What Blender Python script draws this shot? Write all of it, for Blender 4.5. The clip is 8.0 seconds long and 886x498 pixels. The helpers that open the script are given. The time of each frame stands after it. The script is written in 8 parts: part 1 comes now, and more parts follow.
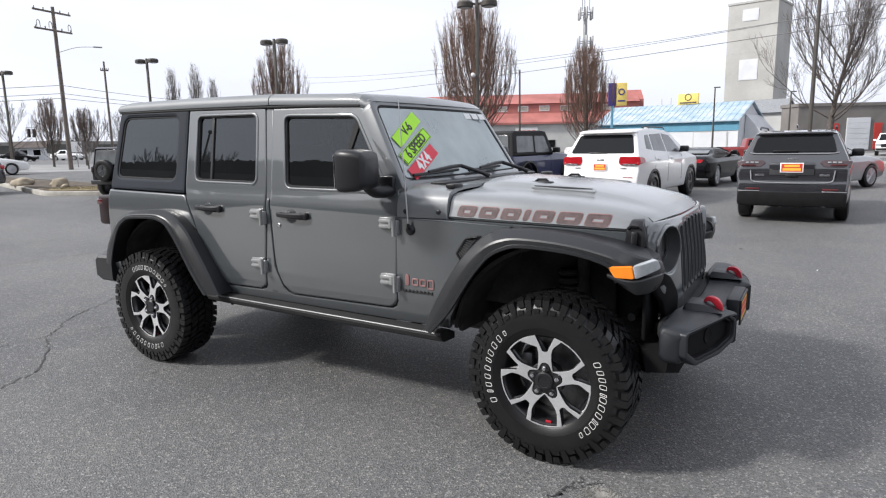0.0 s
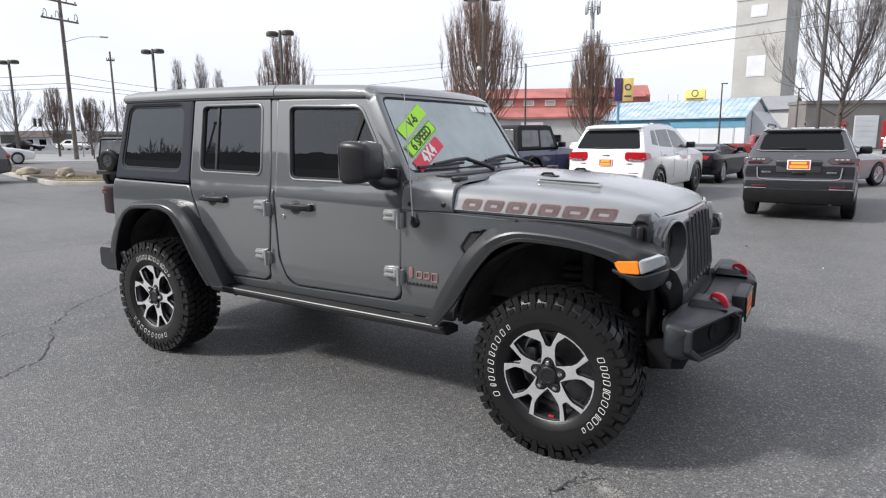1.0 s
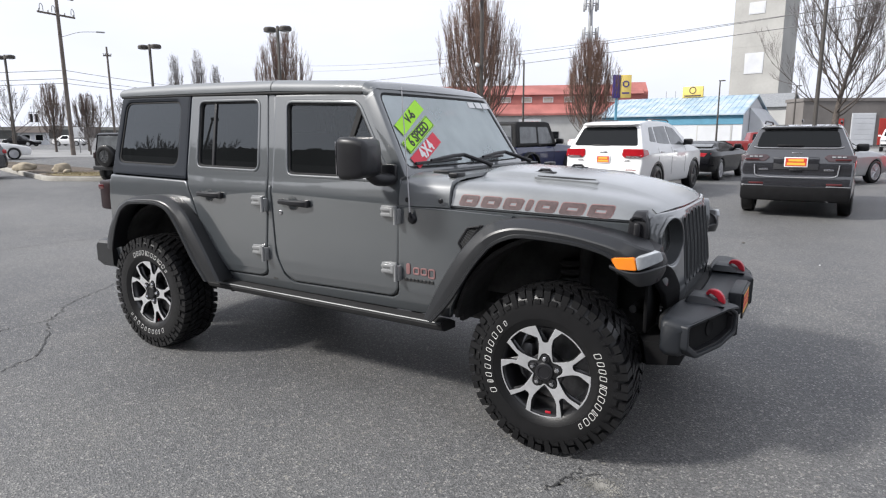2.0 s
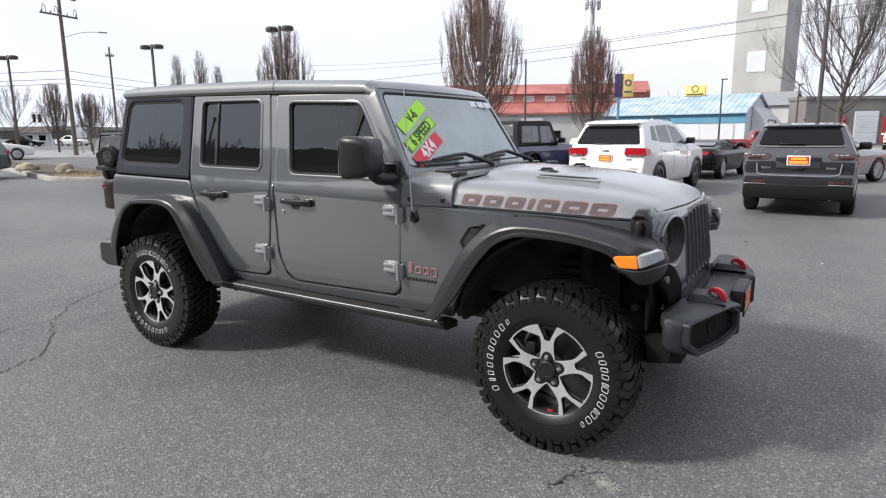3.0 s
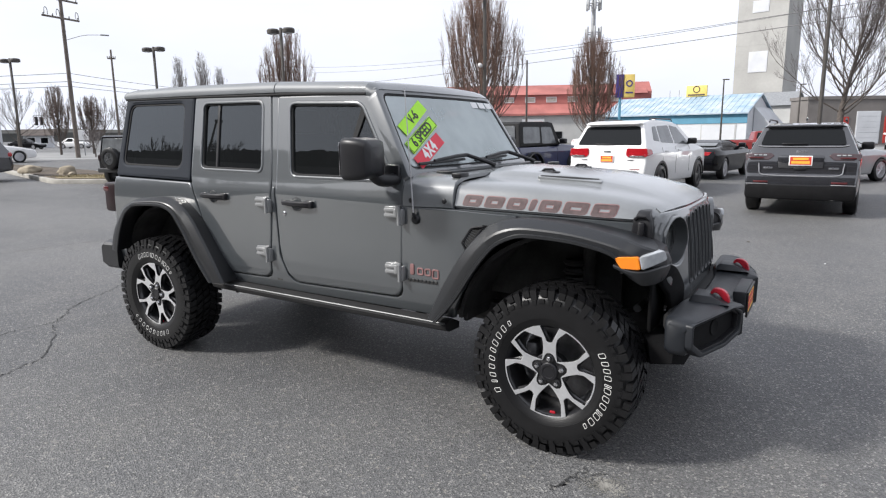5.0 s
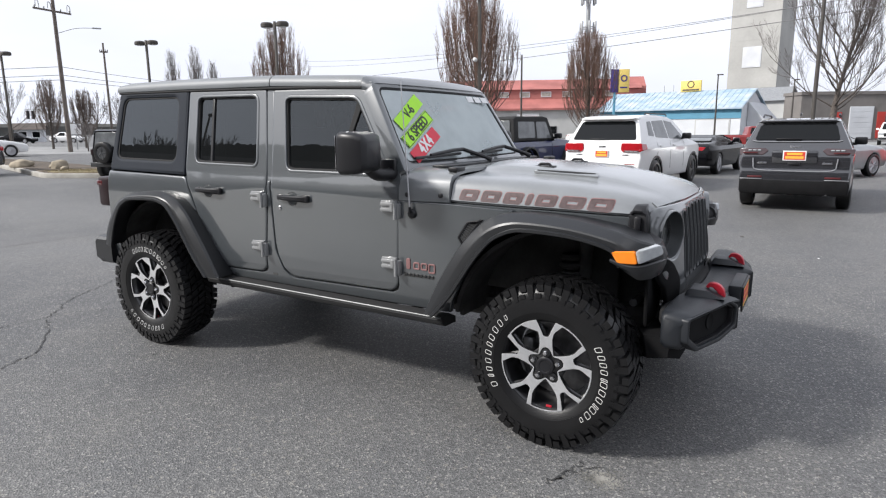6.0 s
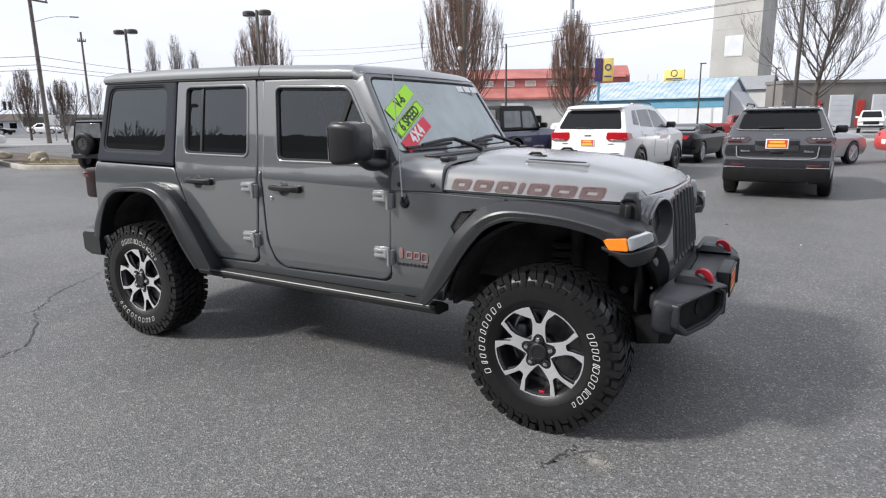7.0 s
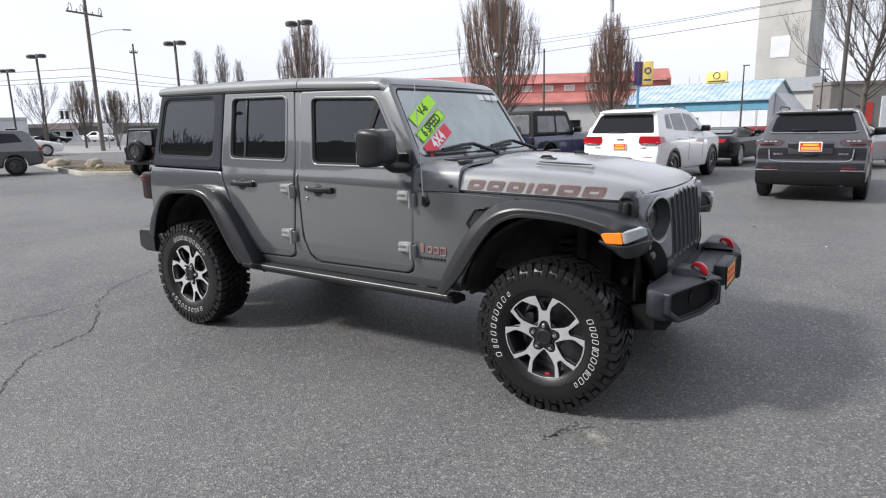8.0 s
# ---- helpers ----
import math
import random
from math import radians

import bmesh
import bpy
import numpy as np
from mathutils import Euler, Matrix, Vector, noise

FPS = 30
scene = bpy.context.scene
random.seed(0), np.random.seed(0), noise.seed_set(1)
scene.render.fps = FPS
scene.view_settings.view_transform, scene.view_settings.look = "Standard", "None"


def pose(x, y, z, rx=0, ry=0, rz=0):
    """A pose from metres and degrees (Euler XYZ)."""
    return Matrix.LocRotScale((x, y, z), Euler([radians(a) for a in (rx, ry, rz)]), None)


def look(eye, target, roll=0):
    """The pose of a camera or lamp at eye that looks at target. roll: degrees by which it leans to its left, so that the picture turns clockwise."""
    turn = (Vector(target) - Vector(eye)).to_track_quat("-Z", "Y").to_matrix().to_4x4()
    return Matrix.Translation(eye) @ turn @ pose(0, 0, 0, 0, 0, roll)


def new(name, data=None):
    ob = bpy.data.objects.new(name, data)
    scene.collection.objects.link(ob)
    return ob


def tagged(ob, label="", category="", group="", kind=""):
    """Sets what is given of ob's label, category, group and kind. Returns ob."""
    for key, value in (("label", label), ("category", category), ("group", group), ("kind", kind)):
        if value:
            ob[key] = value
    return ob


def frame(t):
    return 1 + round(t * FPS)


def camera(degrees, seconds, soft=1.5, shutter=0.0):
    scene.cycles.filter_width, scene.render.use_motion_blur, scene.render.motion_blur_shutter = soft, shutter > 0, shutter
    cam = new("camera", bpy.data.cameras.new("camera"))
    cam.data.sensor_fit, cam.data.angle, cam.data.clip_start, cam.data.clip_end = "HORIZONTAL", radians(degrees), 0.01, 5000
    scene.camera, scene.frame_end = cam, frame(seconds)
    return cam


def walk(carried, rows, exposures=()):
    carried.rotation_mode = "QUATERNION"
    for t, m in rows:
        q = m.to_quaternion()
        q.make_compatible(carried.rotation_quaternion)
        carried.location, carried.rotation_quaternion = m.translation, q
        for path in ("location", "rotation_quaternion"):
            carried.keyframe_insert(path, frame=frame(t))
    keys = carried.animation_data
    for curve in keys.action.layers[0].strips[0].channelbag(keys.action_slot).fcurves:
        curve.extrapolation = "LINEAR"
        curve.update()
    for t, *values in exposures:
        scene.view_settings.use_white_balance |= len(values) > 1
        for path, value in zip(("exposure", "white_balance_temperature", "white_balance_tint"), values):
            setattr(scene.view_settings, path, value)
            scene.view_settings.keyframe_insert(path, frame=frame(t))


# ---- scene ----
cam = camera(70.7, 8.0, soft=1.2)
PATH = [
    (0, (1.051, -3.567, 1.525), (0.03, -1.881, 1.189), -1.1),
    (0.5, (1.047, -3.566, 1.523), (0.018, -1.886, 1.179), -0.8),
    (1, (1.042, -3.558, 1.518), (0.012, -1.881, 1.163), -0.5),
    (1.5, (1.042, -3.554, 1.516), (0.021, -1.873, 1.153), -0.3),
    (3, (1.049, -3.565, 1.515), (0.02, -1.889, 1.147), -0.5),
    (3.5, (1.05, -3.561, 1.516), (0.024, -1.884, 1.151), -0.6),
    (4, (1.058, -3.563, 1.515), (0.021, -1.889, 1.163), -0.8),
    (4.5, (1.053, -3.557, 1.514), (0.014, -1.886, 1.158), -0.7),
    (6, (1.036, -3.56, 1.511), (0.019, -1.881, 1.131), -0.6),
    (6.5, (1.032, -3.568, 1.508), (0.023, -1.886, 1.119), -0.4),
    (7, (1.016, -3.603, 1.512), (0.042, -1.906, 1.1), -0.8),
    (7.5, (1.085, -3.671, 1.506), (0.07, -2.003, 1.07), -1.1),
    (8, (1.29, -3.826, 1.519), (0.209, -2.19, 1.125), -1.3),
]
walk(cam, [(t, look(eye, target, roll)) for t, eye, target, roll in PATH])

# ---------- world, sun, exposure ----------
SUN_AZ, SUN_EL = math.atan2(-0.73, -0.68), radians(37.5)
world = bpy.data.worlds.new("world")
scene.world = world
world.use_nodes = True
wn, wl = world.node_tree.nodes, world.node_tree.links
wn.clear()
sky = wn.new("ShaderNodeTexSky")
sky.sky_type, sky.sun_disc = "NISHITA", False
sky.sun_elevation, sky.sun_rotation = SUN_EL, SUN_AZ
sky.air_density, sky.dust_density, sky.ozone_density = 1.0, 4.0, 1.0
grey = wn.new("ShaderNodeHueSaturation")
grey.inputs["Saturation"].default_value = 0.25
wl.new(sky.outputs[0], grey.inputs["Color"])
gain = wn.new("ShaderNodeMix")
gain.data_type, gain.blend_type = "RGBA", "MULTIPLY"
gain.inputs[0].default_value = 1.0
gain.inputs[7].default_value = (0.10, 0.10, 0.10, 1)
wl.new(grey.outputs[0], gain.inputs[6])
coord = wn.new("ShaderNodeTexCoord")
stretch = wn.new("ShaderNodeMapping")
stretch.inputs["Scale"].default_value = (1.0, 1.0, 3.5)
wl.new(coord.outputs["Generated"], stretch.inputs[0])
cloud = wn.new("ShaderNodeTexNoise")
cloud.inputs["Scale"].default_value, cloud.inputs["Detail"].default_value = 1.8, 6
wl.new(stretch.outputs[0], cloud.inputs[0])
ramp = wn.new("ShaderNodeValToRGB")
ramp.color_ramp.elements[0].position, ramp.color_ramp.elements[0].color = 0.32, (0.905, 0.94, 1.045, 1)
ramp.color_ramp.elements[1].position, ramp.color_ramp.elements[1].color = 0.68, (1.08, 1.125, 1.26, 1)
wl.new(cloud.outputs[0], ramp.inputs[0])
deck = wn.new("ShaderNodeMix")
deck.data_type = "RGBA"
deck.inputs[0].default_value = 0.82
wl.new(gain.outputs[2], deck.inputs[6])
wl.new(ramp.outputs[0], deck.inputs[7])
bgn = wn.new("ShaderNodeBackground")
bgn.inputs[1].default_value = 1.10
wl.new(deck.outputs[2], bgn.inputs[0])
wout = wn.new("ShaderNodeOutputWorld")
wl.new(bgn.outputs[0], wout.inputs[0])
sun = new("sun", bpy.data.lights.new("sun", "SUN"))
sun.data.energy, sun.data.angle, sun.data.color = 5.0, radians(7), (1.0, 0.97, 0.93)
sun.matrix_world = look((0, 0, 30), (0.73 * math.cos(SUN_EL), 0.68 * math.cos(SUN_EL), 30 - math.sin(SUN_EL)))

# ---------- materials ----------


def mat(name, color, rough=0.5, metal=0.0, var=0.15, scale=6.0, bump=0.0, bscale=60.0, coat=0.0, spec=0.5, tint=None, island=0.0, detail=5.0, coat_rough=0.04, coat_ior=1.5):
    """Principled surface with variation at two scales and fine relief."""
    m = bpy.data.materials.new(name)
    m.use_nodes = True
    n, l = m.node_tree.nodes, m.node_tree.links
    p = n["Principled BSDF"]
    p.inputs["Roughness"].default_value, p.inputs["Metallic"].default_value = rough, metal
    p.inputs["Coat Weight"].default_value, p.inputs["Coat Roughness"].default_value = coat, coat_rough
    p.inputs["Specular IOR Level"].default_value, p.inputs["Coat IOR"].default_value = spec, coat_ior
    tc = n.new("ShaderNodeTexCoord")
    big = n.new("ShaderNodeTexNoise")
    big.inputs["Scale"].default_value, big.inputs["Detail"].default_value = scale, detail
    l.new(tc.outputs["Object"], big.inputs[0])
    small = n.new("ShaderNodeTexNoise")
    small.inputs["Scale"].default_value, small.inputs["Detail"].default_value = bscale, 3
    l.new(tc.outputs["Object"], small.inputs[0])
    c2 = tint if tint else tuple(c * (1 - 2 * var) for c in color)
    mix = n.new("ShaderNodeMix")
    mix.data_type = "RGBA"
    mix.inputs[6].default_value, mix.inputs[7].default_value = (*color, 1), (*c2, 1)
    mr = n.new("ShaderNodeMapRange")
    mr.inputs[1].default_value, mr.inputs[2].default_value = 0.35, 0.68
    l.new(big.outputs[0], mr.inputs[0])
    l.new(mr.outputs[0], mix.inputs[0])
    last = mix.outputs[2]
    fine = n.new("ShaderNodeMix")
    fine.data_type, fine.blend_type = "RGBA", "MULTIPLY"
    fine.inputs[0].default_value = min(1.0, var * 1.6)
    l.new(last, fine.inputs[6])
    l.new(small.outputs[0], fine.inputs[7])
    last = fine.outputs[2]
    if island:
        geo = n.new("ShaderNodeNewGeometry")
        hs = n.new("ShaderNodeHueSaturation")
        m2 = n.new("ShaderNodeMapRange")
        m2.inputs[3].default_value, m2.inputs[4].default_value = 1 - island, 1 + island
        l.new(geo.outputs["Random Per Island"], m2.inputs[0])
        l.new(m2.outputs[0], hs.inputs["Value"])
        l.new(last, hs.inputs["Color"])
        last = hs.outputs[0]
    l.new(last, p.inputs["Base Color"])
    rr = n.new("ShaderNodeMapRange")
    rr.inputs[3].default_value, rr.inputs[4].default_value = max(0.0, rough - 0.25 * var), min(1.0, rough + 0.35 * var)
    l.new(big.outputs[0], rr.inputs[0])
    l.new(rr.outputs[0], p.inputs["Roughness"])
    if bump:
        b = n.new("ShaderNodeBump")
        b.inputs["Strength"].default_value, b.inputs["Distance"].default_value = 1.0, bump
        l.new(small.outputs[0], b.inputs["Height"])
        l.new(b.outputs[0], p.inputs["Normal"])
    return m


def glass(name, tint, base_gloss=(1.0, 1.0, 1.0), rough=0.0, film=0.0, ior=1.52, uneven=0.15):
    """A pane: tinted see-through body with a mirror gloss that Fresnel drives."""
    m = bpy.data.materials.new(name)
    m.use_nodes = True
    n, l = m.node_tree.nodes, m.node_tree.links
    n.clear()
    out = n.new("ShaderNodeOutputMaterial")
    tr = n.new("ShaderNodeBsdfTransparent")
    tr.inputs[0].default_value = (*tint, 1)
    gl = n.new("ShaderNodeBsdfGlossy")
    gl.inputs[0].default_value = (*base_gloss, 1)
    gl.inputs["Roughness"].default_value = rough
    fr = n.new("ShaderNodeFresnel")
    fr.inputs[0].default_value = ior
    mx = n.new("ShaderNodeMixShader")
    l.new(fr.outputs[0], mx.inputs[0])
    l.new(tr.outputs[0], mx.inputs[1])
    l.new(gl.outputs[0], mx.inputs[2])
    last = mx.outputs[0]
    if film:
        # pale diffuse veil over the pane: dust plus haze put in as colour
        veil = n.new("ShaderNodeBsdfDiffuse")
        veil.inputs[0].default_value = (0.66, 0.71, 0.73, 1)
        tc = n.new("ShaderNodeTexCoord")
        ns = n.new("ShaderNodeTexNoise")
        ns.inputs["Scale"].default_value, ns.inputs["Detail"].default_value = 2.5, 5
        l.new(tc.outputs["Object"], ns.inputs[0])
        mr = n.new("ShaderNodeMapRange")
        mr.inputs[1].default_value, mr.inputs[2].default_value, mr.inputs[3].default_value, mr.inputs[4].default_value = 0.3, 0.7, film * (1 - uneven), film * (1 + uneven)
        l.new(ns.outputs[0], mr.inputs[0])
        m3 = n.new("ShaderNodeMixShader")
        l.new(mr.outputs[0], m3.inputs[0])
        l.new(last, m3.inputs[1])
        l.new(veil.outputs[0], m3.inputs[2])
        last = m3.outputs[0]
    l.new(last, out.inputs[0])
    return m


def asphalt_material():
    m = bpy.data.materials.new("weathered asphalt")
    m.use_nodes = True
    n, l = m.node_tree.nodes, m.node_tree.links
    p = n["Principled BSDF"]
    tc = n.new("ShaderNodeTexCoord")

    def tex(kind, scale, detail=4.0):
        t = n.new("ShaderNodeTex" + kind)
        t.inputs["Scale"].default_value = scale
        if kind == "Noise":
            t.inputs["Detail"].default_value = detail
        l.new(tc.outputs["Object"], t.inputs["Vector"])
        return t

    def mixc(fac, a, b, blend="MIX"):
        x = n.new("ShaderNodeMix")
        x.data_type, x.blend_type = "RGBA", blend
        for slot, v in ((0, fac), (6, a), (7, b)):
            if isinstance(v, (int, float)):
                x.inputs[slot].default_value = v
            elif isinstance(v, tuple):
                x.inputs[slot].default_value = (*v, 1)
            else:
                l.new(v, x.inputs[slot])
        return x.outputs[2]

    def rng(v, a, b, c=0.0, d=1.0):
        x = n.new("ShaderNodeMapRange")
        for i, q in enumerate((a, b, c, d)):
            x.inputs[i + 1].default_value = q
        l.new(v, x.inputs[0])
        return x.outputs[0]

    wide = tex("Noise", 0.16, 5)
    mid = tex("Noise", 1.3, 6)
    grit = tex("Voronoi", 118)
    chips = tex("Voronoi", 62)
    sand = tex("Voronoi", 260)
    pores = tex("Noise", 140, 3)
    col = mixc(rng(wide.outputs[0], 0.35, 0.65), (0.064, 0.0655, 0.0695), (0.127, 0.1275, 0.129))
    col = mixc(rng(mid.outputs[0], 0.42, 0.7, 0.0, 0.65), col, (0.126, 0.1245, 0.121))
    hs = n.new("ShaderNodeSeparateColor")
    l.new(grit.outputs["Color"], hs.inputs[0])
    ch = n.new("ShaderNodeSeparateColor")
    l.new(chips.outputs["Color"], ch.inputs[0])
    sd = n.new("ShaderNodeSeparateColor")
    l.new(sand.outputs["Color"], sd.inputs[0])
    col = mixc(rng(hs.outputs[0], 0.0, 1.0, 0.0, 1.0), mixc(1.0, col, (0.56, 0.56, 0.57), "MULTIPLY"), mixc(1.0, col, (1.44, 1.43, 1.41), "MULTIPLY"))
    col = mixc(rng(sd.outputs[0], 0.0, 1.0, 0.0, 1.0), mixc(1.0, col, (0.80, 0.80, 0.80), "MULTIPLY"), mixc(1.0, col, (1.20, 1.20, 1.19), "MULTIPLY"))
    col = mixc(rng(hs.outputs[1], 0.92, 0.95, 0, 0.85), col, (0.31, 0.303, 0.285))
    col = mixc(rng(ch.outputs[1], 0.965, 0.975, 0, 0.45), col, (0.30, 0.285, 0.25))
    col = mixc(rng(pores.outputs[0], 0.33, 0.48, 0.75, 0.0), col, (0.018, 0.018, 0.018))
    l.new(col, p.inputs["Base Color"])
    p.inputs["Roughness"].default_value = 0.62
    p.inputs["Specular IOR Level"].default_value = 0.62
    b = n.new("ShaderNodeBump")
    b.inputs["Strength"].default_value, b.inputs["Distance"].default_value = 0.9, 0.004
    l.new(grit.outputs["Distance"], b.inputs["Height"])
    l.new(b.outputs[0], p.inputs["Normal"])
    return m


M = {}
M["asphalt"] = asphalt_material()
M["road"] = mat("pale worn road asphalt", (0.3, 0.302, 0.30), 0.85, var=0.12, scale=0.4, bscale=30)
M["crack"] = mat("dark tar crack filler", (0.057, 0.057, 0.058), 0.8, var=0.2)
M["scuff"] = mat("pale scraped stone", (0.34, 0.33, 0.30), 0.9, var=0.3, scale=9, bscale=70)
M["soil"] = mat("dry bark soil", (0.15, 0.118, 0.088), 0.95, var=0.3, scale=1.5, bscale=25, bump=0.02)
M["kerb"] = mat("weathered concrete", (0.42, 0.40, 0.36), 0.9, var=0.15, scale=3, bscale=40, bump=0.002)
M["rock"] = mat("tan boulder stone", (0.42, 0.36, 0.27), 0.9, var=0.2, scale=4, bscale=15, bump=0.02)
M["grass"] = mat("dry yellow grass", (0.36, 0.30, 0.17), 0.95, var=0.25, scale=3, bscale=30)
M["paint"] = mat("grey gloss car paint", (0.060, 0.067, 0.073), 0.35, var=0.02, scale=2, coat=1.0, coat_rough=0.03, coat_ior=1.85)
# body paint again, lightened: sky light on hood and cowl is in the colour
M["hoodpaint"] = mat("sky-lightened grey hood paint", (0.178, 0.189, 0.196), 0.4, var=0.06, scale=5, coat=1.0, coat_rough=0.18, coat_ior=1.95)
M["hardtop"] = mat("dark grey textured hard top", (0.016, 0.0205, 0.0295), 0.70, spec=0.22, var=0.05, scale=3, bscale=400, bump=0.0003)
# much lighter than the hard top sides: sky light from above is in this colour
M["roofpaint"] = mat("sky-lightened hard top roof skin", (0.185, 0.197, 0.208), 0.5, var=0.05, scale=3, bscale=300, bump=0.0002, coat=0.15)
M["bumper"] = mat("dark blue-grey textured steel", (0.013, 0.0155, 0.020), 0.45, var=0.08, scale=5, bscale=500, bump=0.0003)
M["plastic"] = mat("grained black plastic", (0.0058, 0.0070, 0.0094), 0.40, spec=0.65, var=0.1, scale=5, bscale=500, bump=0.0003)
M["trim"] = mat("satin black trim", (0.013, 0.013, 0.0155), 0.38, var=0.1, spec=0.4)
M["rubber_seal"] = mat("matt black rubber seal", (0.01, 0.01, 0.011), 0.8, var=0.1)
M["tyre"] = mat("black tyre rubber", (0.0105, 0.0105, 0.0115), 0.36, spec=0.36, var=0.2, scale=9, bscale=160, bump=0.0006)
M["letter"] = mat("white raised tyre letters", (0.72, 0.72, 0.7), 0.7, var=0.06, scale=30)
M["machined"] = mat("machined bright alloy", (0.84, 0.85, 0.87), 0.32, metal=0.85, var=0.05, scale=40)
M["rimblack"] = mat("gloss black alloy", (0.016, 0.016, 0.018), 0.3, var=0.1, coat=0.3)
M["chrome"] = mat("polished nut metal", (0.6, 0.6, 0.62), 0.2, metal=1.0, var=0.03)
M["steel"] = mat("worn grey steel", (0.24, 0.24, 0.25), 0.45, metal=0.8, var=0.2, scale=20)
M["under"] = mat("dirty black chassis", (0.050, 0.049, 0.049), 0.85, var=0.3, scale=8)
M["liner"] = mat("black wheel liner", (0.046, 0.045, 0.046), 0.85, var=0.3, scale=8)
M["hinge"] = mat("grey painted hinge", (0.23, 0.235, 0.238), 0.3, var=0.03, coat=1.0)
M["red"] = mat("red tow hook paint", (0.48, 0.012, 0.03), 0.42, var=0.08, scale=20, coat=0.3)
M["decal"] = mat("faded red decal vinyl", (0.27, 0.14, 0.138), 0.5, var=0.12, scale=12)
M["decal_dark"] = mat("dark maroon decal vinyl", (0.125, 0.08, 0.081), 0.5, var=0.2, scale=25)
M["amber"] = mat("amber lens", (0.9, 0.24, 0.01), 0.18, var=0.05, scale=30, coat=0.8)
M["clearlens"] = mat("frosted clear lens", (0.42, 0.44, 0.46), 0.15, var=0.08, scale=40, coat=0.8)
M["lampbowl"] = mat("grey lamp reflector", (0.075, 0.078, 0.082), 0.22, metal=0.3, var=0.1, scale=20)
M["taillens"] = mat("red tail lens", (0.42, 0.012, 0.02), 0.15, var=0.1, scale=20, coat=0.8)
M["taillens_dark"] = mat("smoked red tail lens", (0.06, 0.034, 0.038), 0.15, var=0.1, scale=20, coat=0.8)
M["tail_housing"] = mat("smoked maroon lamp housing", (0.022, 0.011, 0.013), 0.35, var=0.1, scale=20, spec=0.3)
M["cladding"] = mat("matt black bumper cladding", (0.011, 0.011, 0.012), 0.75, spec=0.12, var=0.15, scale=6)
M["smoked"] = mat("smoked black red lens", (0.09, 0.012, 0.014), 0.15, var=0.1, scale=20, coat=0.8)
M["slot"] = mat("dark satin slot insert", (0.06, 0.064, 0.068), 0.4, var=0.06, scale=12)
M["green"] = mat("fluorescent green sticker", (0.42, 0.86, 0.03), 0.5, var=0.03)
M["redstick"] = mat("red sticker", (0.7, 0.03, 0.06), 0.5, var=0.03)
M["white"] = mat("white vinyl", (0.8, 0.8, 0.8), 0.5, var=0.03)
M["ink"] = mat("black ink", (0.02, 0.02, 0.02), 0.5, var=0.03)
M["plate"] = mat("orange dealer plate", (0.85, 0.47, 0.06), 0.45, var=0.06, scale=20)
M["platered"] = mat("red dealer plate print", (0.6, 0.05, 0.03), 0.45, var=0.06, scale=20)
M["seat"] = mat("black seat leather", (0.025, 0.025, 0.026), 0.5, var=0.15, scale=20)
M["dash"] = mat("dark dashboard", (0.03, 0.03, 0.032), 0.6, var=0.1)
M["tint"] = glass("dark privacy glass", (0.035, 0.038, 0.042), (0.86, 0.93, 1.0), film=0.010, ior=1.66)
M["fronttint"] = glass("lightly tinted front door glass", (0.15, 0.16, 0.16), (0.86, 0.93, 1.0), film=0.010, ior=1.60)
# strong film: besides dust it paints the brightness of reflected sky
M["screen"] = glass("dusty sky-glare windscreen glass", (0.66, 0.76, 0.76), (0.90, 1.0, 1.0), film=0.34, ior=3.2, uneven=0.35)
M["clear"] = glass("clear glass", (0.8, 0.82, 0.82))
M["whitepaint"] = mat("white car paint", (0.8, 0.8, 0.8), 0.4, var=0.02, coat=0.6)
M["greypaint"] = mat("dark metallic grey car paint", (0.034, 0.035, 0.041), 0.22, metal=0.4, var=0.03, coat=1.0, coat_ior=1.9)
M["darkpaint"] = mat("near black car paint", (0.0045, 0.0045, 0.006), 0.12, var=0.03, spec=0.22)
M["navypaint"] = mat("navy blue car paint", (0.014, 0.020, 0.072), 0.35, var=0.03, coat=0.7)
M["silverpaint"] = mat("silver car paint", (0.45, 0.46, 0.47), 0.32, metal=0.5, var=0.03, coat=0.7)
M["redpaint"] = mat("dark red truck paint", (0.25, 0.022, 0.022), 0.4, var=0.05, coat=0.6)
M["brightred"] = mat("bright red car paint", (0.5, 0.02, 0.015), 0.4, var=0.03, coat=0.6)
M["softtop"] = mat("black canvas top", (0.014, 0.014, 0.015), 0.85, var=0.15, scale=10)
# cloudy plastic of the canvas top; on glass panes its grey paints reflected sky
M["pale_window"] = mat("cloudy plastic and sky-pale window", (0.17, 0.18, 0.19), 0.12, var=0.2, scale=3)
M["carglass"] = mat("dark car glass", (0.006, 0.007, 0.008), 0.05, var=0.05, spec=0.3)
M["alloy"] = mat("silver alloy", (0.5, 0.5, 0.52), 0.35, metal=0.7, var=0.08)
M["bark"] = mat("grey brown bark", (0.145, 0.122, 0.108), 0.95, var=0.25, scale=8, bscale=60, bump=0.01)
M["twig"] = mat("reddish brown twigs", (0.24, 0.148, 0.112), 0.95, var=0.2, scale=1, island=0.35)
M["twig_brown"] = mat("dull grey brown twigs", (0.225, 0.172, 0.148), 0.95, var=0.2, scale=1, island=0.35)
M["twig_grey"] = mat("grey bare twigs", (0.20, 0.178, 0.175), 0.95, var=0.2, scale=1, island=0.3)
M["pole"] = mat("dark bronze pole paint", (0.07, 0.062, 0.055), 0.6, var=0.15, scale=4)
M["wood"] = mat("weathered utility pole wood", (0.2, 0.17, 0.15), 0.95, var=0.2, scale=3, bscale=30, bump=0.01)
